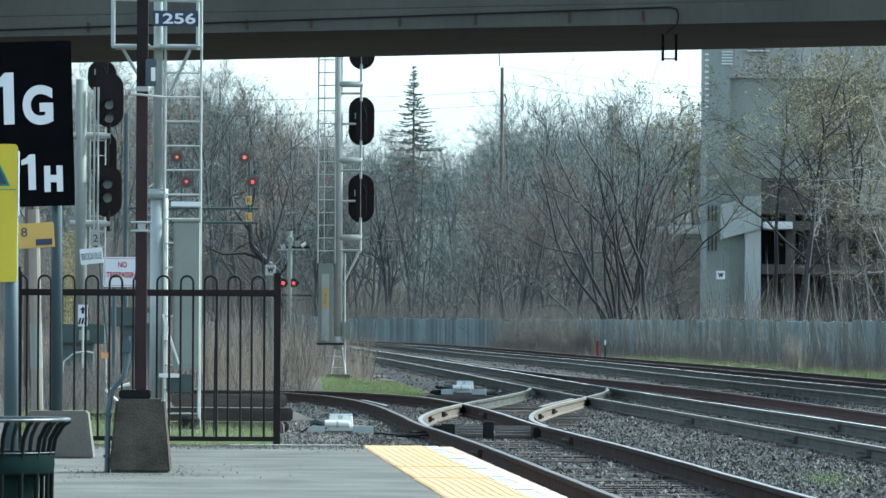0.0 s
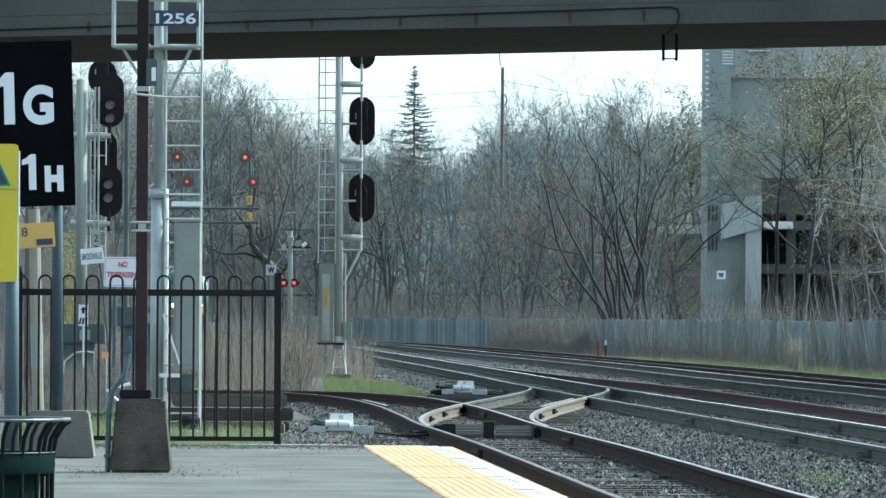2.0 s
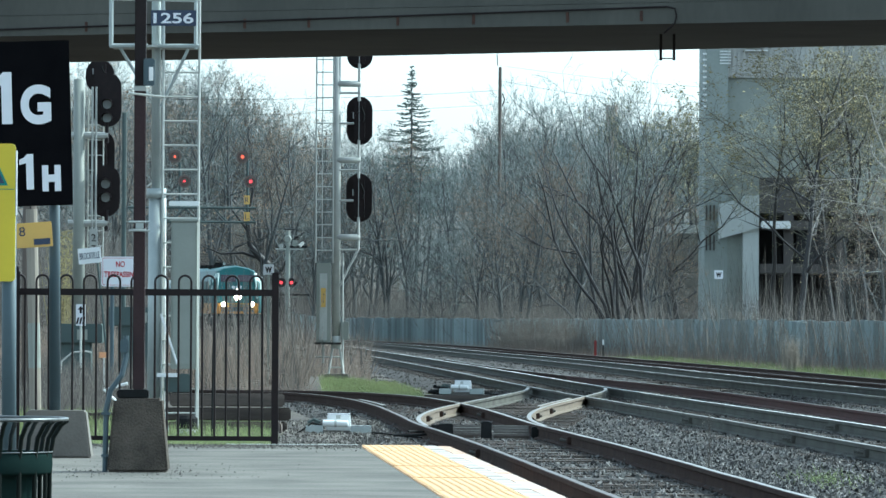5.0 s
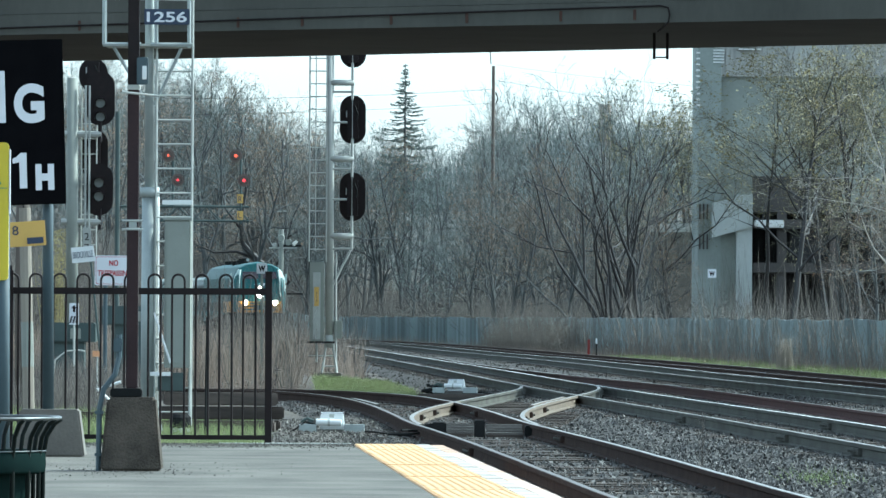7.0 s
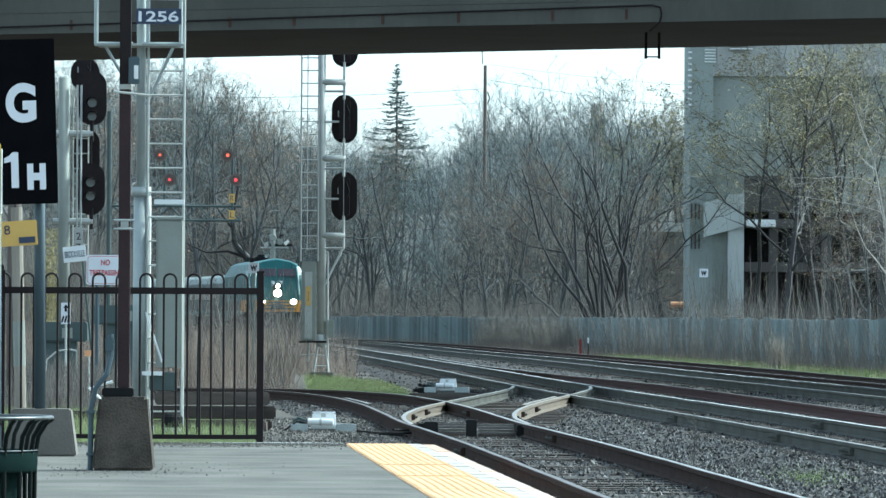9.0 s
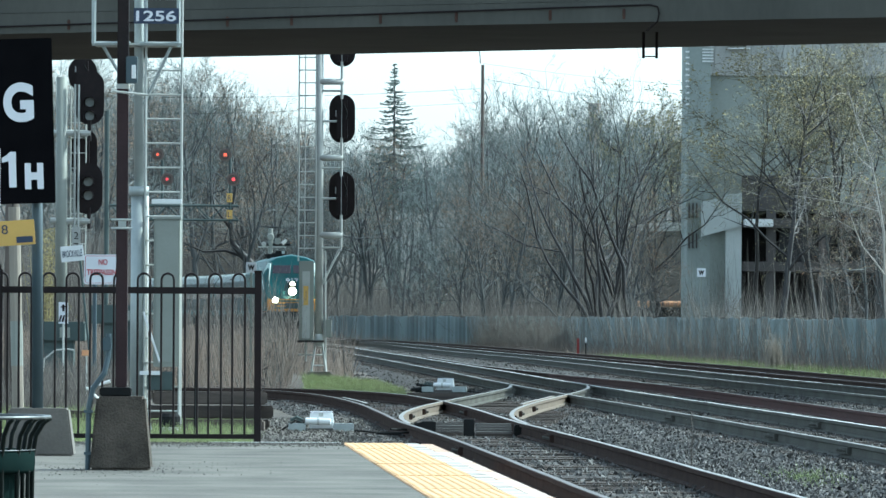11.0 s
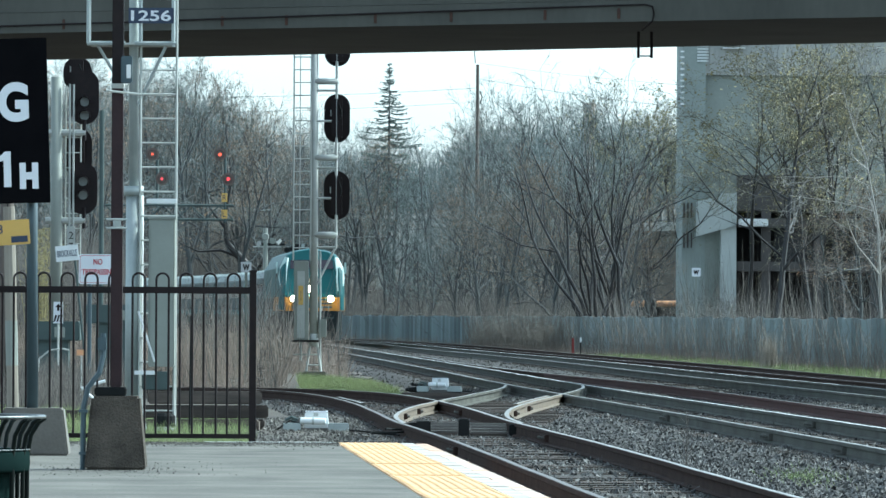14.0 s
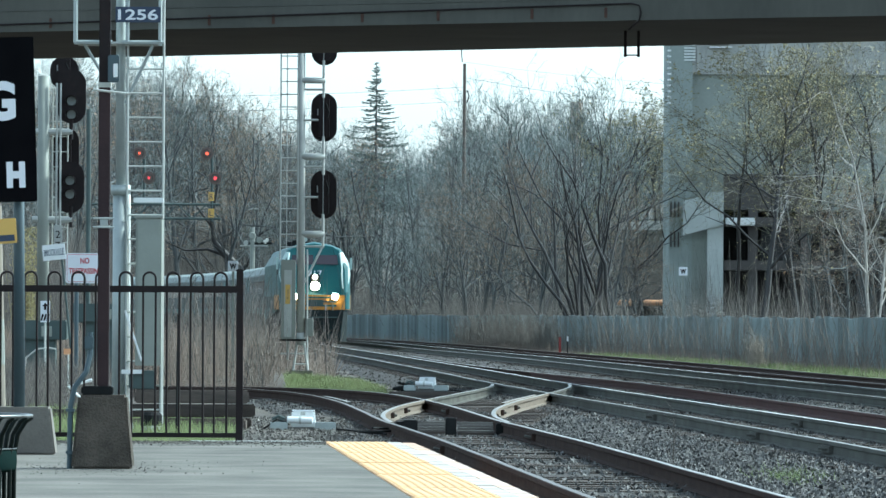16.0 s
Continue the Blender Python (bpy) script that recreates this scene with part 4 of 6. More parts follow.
cage = part("cage", T([(-0.56, -0.25, 4.9), (-0.56, -0.25, 6.3)], 0.03, 6), GALV, ma)
for x, z0 in ((-0.2, 4.9), (0.09, 4.88), (0.5, 4.86)):
    part("upright", T([(x, -0.25, z0), (x, -0.25, 6.3)], 0.026, 6), GALV, cage)
part("floor_bar", T([(-0.58, -0.25, 4.9), (-0.1, -0.25, 4.9)], 0.03, 6), GALV, cage)
part("floor_bar", T([(0.02, -0.25, 4.9), (0.54, -0.25, 4.9)], 0.03, 6), GALV, cage)
part("mid_bar", T([(-0.58, -0.25, 5.49), (0.54, -0.25, 5.47)], 0.022, 6), GALV, cage)
part("grating", B(-0.56, 0.52, -0.24, 0.5, 4.885, 4.91), GALV_DULL, cage)
part("brace", T([(-0.45, -0.2, 4.88), (-0.08, -0.05, 4.25)], 0.022, 6), GALV, cage)
part("brace", T([(0.4, -0.2, 4.86), (0.06, -0.05, 4.15)], 0.022, 6), GALV, cage)
nb_ = part("number_board", B(-0.06, 0.505, -0.31, -0.29, 5.15, 5.345, bevel=0.004), SIGN_NAVY, ma)
letters("1256", 0.13, pose(-0.03, -0.315, 5.185), SIGN_WHITE, nb_, "figure", 0.5, 0.0035)

# tall mast with three heads seen from behind, beyond the overpass
mb = empty("signal_mast", pose(-2.5, 149, -0.3), "tall grey signal mast with three black signal heads and a ladder", "signal mast")
part("base", B(-0.28, 0.3, -0.25, 0.25, 0, 0.3, bevel=0.02), CONCRETE, mb)
part("tube", T([(0, 0, 0.9), (-0.015, 0, 9.6)], [0.10, 0.085], 14), GALV_DULL, mb, smooth=True)
part("base_flange", T([(0, 0, 0.9), (0, 0, 1.2)], [0.135, 0.105], 12), GALV_DULL, mb, smooth=True)
for sx in (-1, 1):
    for sy in (-1, 1):
        part("base_leg", T([(sx * 0.18, sy * 0.16, 0.28), (sx * 0.07, sy * 0.06, 1.02)], 0.03, 6), GALV_DULL, mb)
part("base_cross_bar", T([(-0.16, -0.14, 0.45), (0.16, -0.14, 0.45)], 0.018, 6), GALV_DULL, mb)
part("base_pipe", T([(0.2, -0.1, 0.05), (0.16, -0.1, 0.7), (0.15, -0.1, 3.2)], 0.022, 6), GALV_DULL, mb)
ladder(mb, -0.5, -0.09, -0.08, 2.95, 9.6, 0.305, 0.02)
part("stile_pipe", T([(-0.35, -0.1, 3.2), (-0.35, -0.1, 9.4)], 0.012, 6), GALV_DULL, mb)
cs = part("relay_case", B(-0.48, -0.13, -0.12, 0.2, 1.05, 2.95, bevel=0.015), CASE_GREY, mb)
part("case_door", B(-0.40, -0.22, -0.135, -0.121, 1.1, 2.7, bevel=0.004), GALV_DULL, cs)
part("case_notice", B(-0.372, -0.255, -0.145, -0.136, 1.89, 2.35), SIGN_OCHRE, cs, "yellow notice with illegible writing")
for k in range(3):
    part("notice_bar", B(-0.318, -0.304, -0.149, -0.1455, 2.0 + k * 0.085, 2.06 + k * 0.085), WOOD_AND_HAZE, cs)
part("case_shelf", B(-0.52, 0.12, -0.2, 0.2, 1.0, 1.05), TRAIN_BLACK, mb)
part("case_foot", T([(-0.31, 0, 0.55), (-0.31, 0, 1.0)], 0.03, 6), GALV_DULL, mb)
part("cross_foot", T([(-0.5, 0, 0.7), (0.1, 0, 0.7)], 0.02, 6), GALV_DULL, mb)
part("side_box", B(0.12, 0.30, -0.12, 0.12, 1.12, 1.55, bevel=0.01), CASE_GREY, mb)
arm = part("head_pole", T([(0.52, -0.05, 3.25), (0.52, -0.05, 9.5)], 0.033, 8), GALV_DULL, mb)
for cz in (6.37, 4.52, 8.2):
    signal_head(mb, 0.53, cz, 0.62, 1.17, 0.12, seen_back=True)
    part("head_arm", T([(0.0, -0.03, cz - 0.95), (0.56, -0.03, cz - 0.95)], 0.075, 10), GALV_DULL, mb, smooth=True)
    part("head_strut", T([(0.0, -0.05, cz + 0.66), (0.55, -0.05, cz + 0.66)], 0.028, 6), GALV_DULL, mb)
    part("head_strut", T([(0.0, -0.05, cz - 0.07), (0.55, -0.05, cz - 0.07)], 0.028, 6), GALV_DULL, mb)
part("low_strut", T([(0.0, -0.05, 3.27), (0.55, -0.05, 3.27)], 0.028, 6), GALV_DULL, mb)
part("brace", T([(0.5, -0.05, 3.25), (0.08, -0.05, 2.4)], 0.028, 6), GALV_DULL, mb)

# mast with paired heads towards the camera
mc = empty("signal_mast", pose(-9.55, 164, -0.3), "grey signal mast with four black signal heads", "signal mast")
part("tube", T([(0, 0, 0), (-0.02, 0, 7.9)], [0.17, 0.15], 12), CASE_GREY, mc, smooth=True)
for x in (0.34, 0.44):
    part("pipe", T([(x, -0.1, 3.9), (x, -0.1, 7.7)], 0.03, 6), GALV_DULL, mc)
ladder(mc, 0.62, 0.22, 0.15, 3.1, 7.6, 0.4, 0.02)
signal_head(mc, 0.72, 7.36, 0.76, 1.44, 0, ((-0.12, LENS_OFF), (-0.48, LENS_OFF)))
signal_head(mc, 0.69, 4.96, 0.76, 1.38, 0, ((0.18, LENS_OFF), (-0.18, LENS_OFF)))
signal_head(mc, 0.50, 8.0, 0.76, 0.9, 0.5, seen_back=True)
signal_head(mc, 0.55, 5.9, 0.70, 1.3, 0.5, seen_back=True)
for z in (6.42, 4.1):
    part("arm", T([(-0.3, 0, z), (0.75, 0, z)], 0.09, 8), GALV_DULL, mc)
    part("bracket", T([(0.72, -0.02, z - 0.2), (0.72, -0.02, z + 0.35)], 0.05, 8), BLACK_PAINT, mc)
pl = part("number_plate", B(0.28, 0.5, -0.16, -0.14, 3.05, 3.95), GALV_DULL, mc)
for i, s_ in enumerate("27"):
    letters(s_, 0.2, pose(0.33, -0.165, 3.62 - i * 0.29), BLACK_PAINT, pl, "figure", 0.12)

# red lamps on a bracket truss, far beyond
md = empty("signal_bracket", pose(-7.5, 240, 0), "teal truss bracket with round red signal lamps", "signal mast")
part("post", T([(-4.75, 0, -0.4), (-4.75, 0, 9.2)], 0.09, 8), TEAL_BOX, md)
for z in (5.0, 5.55):
    part("chord", T([(-4.6, 0, z), (0.35, 0, z)], 0.05, 6), TEAL_BOX, md)
for k in range(9):
    part("web", T([(-4.6 + k * 0.55, 0, 5.0 if k % 2 else 5.55), (-4.05 + k * 0.55, 0, 5.55 if k % 2 else 5.0)], 0.03, 6), TEAL_BOX, md)
part("mast", T([(0.02, 0, 4.9), (0.02, 0, 7.4)], 0.05, 8), TEAL_BOX, md)
for x, z, m_ in ((-0.18, 7.52, AMBER_LAMP), (0.14, 6.57, RED_LAMP), (-2.79, 7.52, AMBER_LAMP), (-2.42, 6.57, RED_LAMP)):
    # black targets coloured grey brown, as haze would pale them
    tg = part("target", T([(x, -0.05, z), (x, -0.02, z)], 0.25, 18), WOOD_AND_HAZE, md)
    part("lens", T([(x, -0.09, z), (x, -0.051, z)], 0.062 if x > -1 else 0.045, 12), m_, tg)
    part("hood", ring(0.15, 0, 0.012, 6, 16), BROWN_STEEL, tg).matrix_basis = Matrix.Translation((x, -0.12, z)) @ Matrix.Rotation(math.pi / 2, 4, "X")
part("mast", T([(-2.6, 0, 5.5), (-2.6, 0, 7.3)], 0.05, 8), TEAL_BOX, md)
for z, s_ in ((5.86, "R"), (5.22, "L")):
    pt = part("letter_plate", B(-0.11, 0.11, -0.1, -0.08, z - 0.17, z + 0.17), SIGN_OCHRE, md)
    letters(s_, 0.22, pose(-0.07, -0.105, z - 0.11), SIGN_NAVY, pt, "letter", 0.14)

# crossing flasher with a red lamp
mf = empty("crossing_flasher", pose(-9.85, 400, -0.4), "pale crossing mast with flashing red lamps", "crossing signal")
part("mast", T([(0, 0, 0), (0, 0, 7.3)], 0.15, 8), CASE_GREY, mf)
part("cage_bar", T([(-0.8, 0, 6.1), (1.0, 0, 6.1)], 0.05, 6), GALV_DULL, mf)
part("cross_arm", B(-0.2, 1.25, -0.06, 0.06, 6.2, 6.33), TRAIN_BLACK, mf)
part("bell", T([(0.0, -0.2, 6.75), (0.0, -0.12, 6.75), (0.0, -0.05, 6.75)], [0.2, 0.24, 0.1], 12), CASE_GREY, mf)
part("lamp_case", B(0.3, 0.62, -0.25, 0.05, 6.28, 6.68, bevel=0.05), CASE_GREY, mf)
part("lamp_case", T([(0.75, -0.2, 6.3), (1.0, -0.1, 6.55)], [0.13, 0.09], 10), GALV_DULL, mf)
part("lamp_case", B(-0.55, -0.3, -0.2, 0.05, 6.15, 6.45, bevel=0.04), GALV_DULL, mf)
part("lamp_bar", T([(-0.6, -0.05, 3.95), (0.6, -0.05, 3.95)], 0.06, 6), TRAIN_BLACK, mf)
for x in (-0.42, 0.24):
    tg = part("target", T([(x, -0.12, 3.95), (x, -0.09, 3.95)], 0.3, 16), BLACK_PAINT, mf)
    part("lens", T([(x, -0.16, 3.95), (x, -0.121, 3.95)], 0.11, 12), RED_LAMP, tg)
part("low_arm", B(-0.6, 1.4, -0.06, 0.06, 3.1, 3.22), TRAIN_BLACK, mf)


def whistle_post(m, z, size, label):
    w = empty("whistle_post", m, label, "sign")
    part("post", B(-0.028, 0.028, 0, 0.04, 0, z + size * 0.3), CASE_GREY, w)
    b_ = part("plate", B(-size / 2, size / 2, -0.03, -0.002, z - size / 2, z + size / 2, bevel=0.008), SIGN_WHITE, w)
    letters("W", 0.52 * size, pose(-0.33 * size, -0.034, z - 0.26 * size), BLACK_PAINT, b_, "letter", 0.66 * size, 0.012 * size / 0.3)
    return w


whistle_post(pose(-3.88, 140, -0.2), 2.62, 0.235, "white whistle sign on a thin post beyond the fence")
whistle_post(pose(10.28, 230, -0.36), 3.36, 0.32, "white whistle sign with a black letter beside the outer track")

# ---------------------------------------------------------------- behind the fence: boxes, notices, poles
nt = empty("warning_sign", pose(-5.55, 104, 0.0), "white no trespassing sign with red letters on a post", "sign")
part("post", T([(0.05, 0.05, -0.3), (0.05, 0.05, 2.3)], 0.035, 8), BLUE_GREY, nt)
sg = part("plate", prism(bmesh.new(), rounded(0.66, 0.50, 0.04, cx=0.2, cz=2.10), -0.02, 0.0), SIGN_WHITE, nt)
part("border", prism(bmesh.new(), rounded(0.62, 0.46, 0.035, cx=0.2, cz=2.10), -0.0235, -0.0205), SIGN_RED, sg)
part("face", prism(bmesh.new(), rounded(0.605, 0.445, 0.03, cx=0.2, cz=2.10), -0.027, -0.024), SIGN_WHITE, sg)
letters("NO", 0.095, pose(0.115, -0.03, 2.18), SIGN_RED, sg, "lettering", 0.15, 0.003)
letters("TRESPASSING", 0.095, pose(-0.08, -0.03, 2.01), SIGN_RED, sg, "lettering", 0.56, 0.003)
bk = empty("station_name_board", pose(-5.85, 103.5, 2.36, 0, -6, 0), "white station name board with dark letters", "sign")
part("plate", B(-0.19, 0.19, -0.01, 0.01, -0.13, 0.13), WHITE, bk)
letters("BROCKVILLE", 0.115, pose(-0.165, -0.014, -0.055), SIGN_NAVY, bk, "lettering", 0.33)
part("post", T([(0.12, 0.04, -2.6), (0.12, 0.04, 0.05)], 0.02, 8), TEAL_BOX, bk)
for x, y, z0, z1, w, d, lab in ((-6.35, 108, -0.2, 1.2, 0.55, 0.6, "teal grey trackside equipment case"), (-5.5, 112, -0.2, 1.5, 0.62, 0.7, "tall teal grey trackside equipment case")):
    e_ = empty("equipment_case", pose(x, y, z0), lab, "equipment case", "cases behind the fence")
    part("body", B(-w / 2, w / 2, 0, d, 0.12, z1 - z0, bevel=0.015), TEAL_BOX, e_)
    part("roof", B(-w / 2 - 0.2, w / 2 + 0.2, -0.08, d + 0.05, z1 - z0 - 0.32, z1 - z0 + 0.02, bevel=0.02), TEAL_BOX, e_)
    part("plinth", B(-w / 2 - 0.04, w / 2 + 0.04, -0.04, d + 0.04, -0.1, 0.12), CONCRETE, e_)
    part("door_handle", T([(w * 0.2, -0.03, 0.55), (w * 0.2, -0.03, 0.7)], 0.012, 6), GALV, e_)
    part("notice", B(0.04, 0.22, -0.105, -0.081, z1 - z0 - 0.26, z1 - z0 - 0.08), CASE_GREY, e_)
ar = empty("arrow_sign", pose(-6.02, 104, 0.0), "small white marker with a black arrow and stripes", "sign")
part("post", T([(0, 0.03, -0.3), (0, 0.03, 1.5)], 0.02, 6), GALV_DULL, ar)
part("plate", B(-0.08, 0.08, -0.01, 0.005, 1.19, 1.55), SIGN_WHITE, ar)
part("arrow", prism(bmesh.new(), [(-0.02, 1.40), (0.02, 1.40), (0.02, 1.46), (0.05, 1.46), (0, 1.52), (-0.05, 1.46), (-0.02, 1.46)], -0.015, -0.011), BLACK_PAINT, ar)
for k in (-0.05, 0.0, 0.05):
    part("stripe", prism(bmesh.new(), [(k - 0.03, 1.22), (k, 1.22), (k + 0.03, 1.33), (k, 1.33)], -0.015, -0.011), BLACK_PAINT, ar)
tagged(part("cable_hoop", T([(-0.25, 0, 0), (-0.22, 0, 0.28), (-0.05, 0, 0.42), (0.15, 0, 0.44), (0.25, 0, 0.42)], 0.014, 8), GALV_DULL), "white plastic cable pipe bent over behind the fence", "pipe").matrix_world = pose(-5.75, 98, 0.36)
tagged(part("marker_board", B(-0.07, 0.07, -0.02, 0.02, 0.08, 0.17), ORANGE), "orange and white marker on a stand", "marker").matrix_world = pose(-5.28, 97.5, 0.62)
tagged(part("marker_stand", T([(0, 0.05, 0), (0, 0.05, 1.05)], 0.014, 6), GALV_DULL), "thin grey stand behind the fence", "stand").matrix_world = pose(-5.28, 97.5, -0.3)
tagged(part("fallen_pipe", T([(0.2, 0, 0.58), (-0.07, 0, 0.5), (0.15, 0, 0.3), (0.22, 0, 0.0)], 0.02, 6), WHITE), "bent white pipe standing behind the fence", "pipe").matrix_world = pose(-3.82, 72, 0.0)
wp = tagged(part("wooden_post", T([(0, 0, 0), (0, 0, 3.2)], 0.085, 10), PALE_WOOD), "pale weathered round wooden post", "post")
wp.matrix_world = pose(-5.85, 90, -0.3, 0, -1.5, 0)
part("painted_foot", T([(0, 0, 0.9), (0, 0, 1.55)], 0.089, 10), CASE_GREY, wp, "grey painted band")
up_ = empty("utility_pole", pose(-6.36, 96, -0.3), "thick grey brown wooden pole behind the fence", "utility pole")
part("shaft", T([(0, 0, 0), (0.0, 0, 3.0), (0.02, 0, 5.2)], [0.115, 0.108, 0.10], 12), WOOD_AND_HAZE, up_, smooth=True)
part("ground_wire", T([(0.02, -0.125, 0), (0.02, -0.114, 3.0), (0.03, -0.105, 5.0)], 0.01, 5), TRAIN_BLACK, up_)
# stacked timbers by the spur
for i, (z, dx, y) in enumerate(((-0.16, 0.0, 79.9), (-0.16, 0.06, 80.25), (0.02, -0.06, 80.0), (0.02, 0.1, 80.3), (0.2, 0.02, 80.1))):
    tagged(part("stacked_timber", B(-0.75, 0.72, -0.11, 0.11, 0, 0.165, bevel=0.02), TIE), "old brown timber baulk stacked on the ground", "timber", "timbers behind the fence").matrix_world = pose(-2.75 + dx, y, z, 0, 0, 2 * i - 4)
tagged(part("stacked_timber", B(-0.6, 0.5, -0.1, 0.1, 0, 0.17, bevel=0.015), TIE), "old brown timber baulk stacked on the ground", "timber", "timbers behind the fence").matrix_world = pose(-4.6, 86, -0.15)

# ---------------------------------------------------------------- far side: slatted fence, posts, mill
bf_ = empty("boundary_fence", Matrix.Identity(4), "faded teal slatted boundary fence along the line, haze in its colour", "fence")
slat_data = bpy.data.meshes.new("slat")
bm = B(-0.52, 0.52, -0.02, 0.02, 0, 1.62, bevel=0.0)
for k in range(7):
    box(bm, -0.5 + k * 0.148, -0.42 + k * 0.148, -0.05, -0.021, 0.02, 1.6)
bm.to_mesh(slat_data)
bm.free()
slat_data.materials.append(FENCE_TEAL)
y = 175.0
while y < 446:
    nr = BACK_FENCE.normal(y)
    ob = new("slat_panel", slat_data)
    ob.parent = bf_
    c = BACK_FENCE.side(y, 0)
    ob.matrix_basis = Matrix.Translation((c.x, c.y, ground_z(c.x, c.y) + 0.05 + random.uniform(-0.04, 0.05))) @ Matrix.Rotation(math.atan2(nr.y, nr.x) - math.pi / 2, 4, "Z") @ Matrix.Rotation(random.uniform(-0.02, 0.02), 4, "Y")
    y += 1.06 * abs(nr.x)
mk = empty("marker_post", pose(6.43, 258, -0.36), "short red marker post beside the track", "marker")
part("post", B(-0.05, 0.05, -0.05, 0.05, 0, 0.8, bevel=0.01), RED_PAINT, mk)
mk2 = empty("marker_post", pose(6.75, 258, -0.36), "thin white topped marker post beside the track", "marker")
part("post", T([(0, 0, 0), (0, 0, 0.62)], 0.028, 6), TRAIN_BLACK, mk2)
part("head", B(-0.035, 0.035, -0.035, 0.035, 0.62, 0.84, bevel=0.008), WHITE, mk2)

mill = empty("mill_building", pose(0, 330, 0), "abandoned concrete mill with corrugated metal upper walls", "building")
part("tower_wall", B(14.0, 15.2, 0, 8, -0.5, 16.5), TOWER_CONC, mill)
for x0, x1, z0, n in ((14.75, 15.35, 14.9, 7), (16.1, 17.3, 15.6, 5)):
    for i in range(n):
        part("louver", B(x0, x1, -0.1, 0.19, z0 + i * 0.16, z0 + i * 0.16 + 0.07), WHITE, mill)
for i in range(24):
    z = 12.6 + i * 0.155
    part("louver", B(13.86, 14.06, -0.12, -0.005, z, z + 0.09), WHITE, mill) if i % 2 == 0 else None
part("column", B(16.0, 16.85, -0.6, 0.6, -0.5, 7.9, bevel=0.03), BLDG_LIGHT, mill)
part("panel", prism(bmesh.new(), [(14.7, 5.6), (16.85, 6.2), (16.85, 7.95), (14.7, 7.45)], -0.75, -0.61), BLDG_LIGHT, mill)
part("lower_wall", B(15.2, 16.0, 0.05, 8, -0.5, 7.0), BLDG_CONC, mill)
for z in (5.0, 6.6):
    for k in range(3):
        part("vent_slat", B(14.05 + k * 0.2, 14.13 + k * 0.2, -0.08, -0.004, z, z + 0.8), BLDG_BROWN, mill)
part("upper_wall", B(15.2, 36, 0.5, 9, 7.0, 14.2), BLDG_CONC, mill)
# a darker brown band than the wall behind it
part("recess", B(16.9, 21.6, 0.40, 0.495, 7.0, 8.9), BLDG_BROWN, mill, "dark brown band of brickwork")
bm = bmesh.new()
x = 15.15
while x < 36:
    prism(bm, [(x, 14.2), (x + 0.14, 14.2), (x + 0.14, 17), (x, 17)], 0.24, 0.45)
    x += 0.28
part("cladding_rib", bm, CLAD, mill)
part("cladding", B(15.15, 36, 0.3, 9, 14.2, 17), CLAD, mill)
part("lintel", B(16.9, 24.5, -0.3, 0.5, 6.1, 6.6), BLDG_BROWN, mill)
part("canopy", B(16.95, 18.5, -1.2, 0.4, 6.15, 6.55, bevel=0.05), WHITE, mill)
part("floor_slab", B(16.9, 36, -0.3, 9, 3.8, 4.3), BLDG_BROWN, mill)
for x in (18.2, 21.0, 24.0, 27.5, 31):
    part("pier", B(x, x + 0.5, -0.1, 0.5, -0.5, 7.0), BLDG_BROWN, mill)
# wall and pane coloured dark to stand for the unlit storey
part("back_wall", B(15.2, 36, 7.0, 7.5, -0.5, 7.0), BLDG_SHADE, mill)
part("shade_pane", B(18.9, 20.6, 0.2, 0.3, 4.4, 6.0), BLDG_SHADE, mill)
part("roof", B(13.9, 36.2, -0.1, 9.2, 17, 17.3), BLDG_CONC, mill)
annex = empty("annex_shed", pose(0, 352, 0), "low shed with a pale metal roof beside the mill", "shed")
part("wall", B(12.3, 14.9, 0, 7, -0.5, 6.2), CONCRETE, annex)
part("roof", prism(bmesh.new(), [(12.1, 6.2), (15.0, 6.2), (15.0, 6.75), (12.1, 6.6)], -0.4, 7.3), GALV_DULL, annex, "pale metal roof")
house = empty("far_house", pose(3.1, 468, 0), "pale sided house glimpsed between the bare trees", "house")
part("wall", B(-2.2, 2.2, 0, 6, 1.0, 5.6), BLDG_CONC, house)
part("roof", prism(bmesh.new(), [(-2.6, 5.6), (2.6, 5.6), (2.2, 6.4), (-2.2, 6.4)], -0.5, 6.5), GALV_DULL, house)
for x in (-1.5, 0.2, 1.3):
    w_ = part("window", B(x, x + 0.7, -0.06, -0.004, 3.0, 4.4), WINDSCREEN, house)
    part("sill", B(x - 0.08, x + 0.78, -0.12, -0.004, 2.9, 2.995), WHITE, w_)
part("eaves_board", B(-2.3, 2.3, -0.1, -0.004, 5.3, 5.59), WHITE, house)
chim = empty("brick_chimney", pose(13.7, 500, 0), "distant brown brick chimney above the trees", "chimney")
part("shaft", T([(0, 0, 8), (0, 0, 18.3)], [0.55, 0.45], 12), BRICK_FAR, chim)
part("cap", T([(0, 0, 18.1), (0, 0, 18.5)], 0.52, 12), BRICK_FAR, chim)
up = empty("utility_pole", pose(3.75, 400, -0.4), "grey wooden utility pole above the bare trees", "utility pole")
part("shaft", T([(0, 0, 0), (0.0, 0, 17.9)], [0.14, 0.105], 10), WOOD_AND_HAZE, up)
part("pin", T([(-0.16, 0, 18.0), (-0.22, 0, 18.9)], 0.03, 6), TRAIN_BLACK, up)
part("bracket", T([(0.15, 0, 15.4), (0.3, 0, 15.8), (0.16, 0, 16.2)], 0.04, 6), TRAIN_BLACK, up)


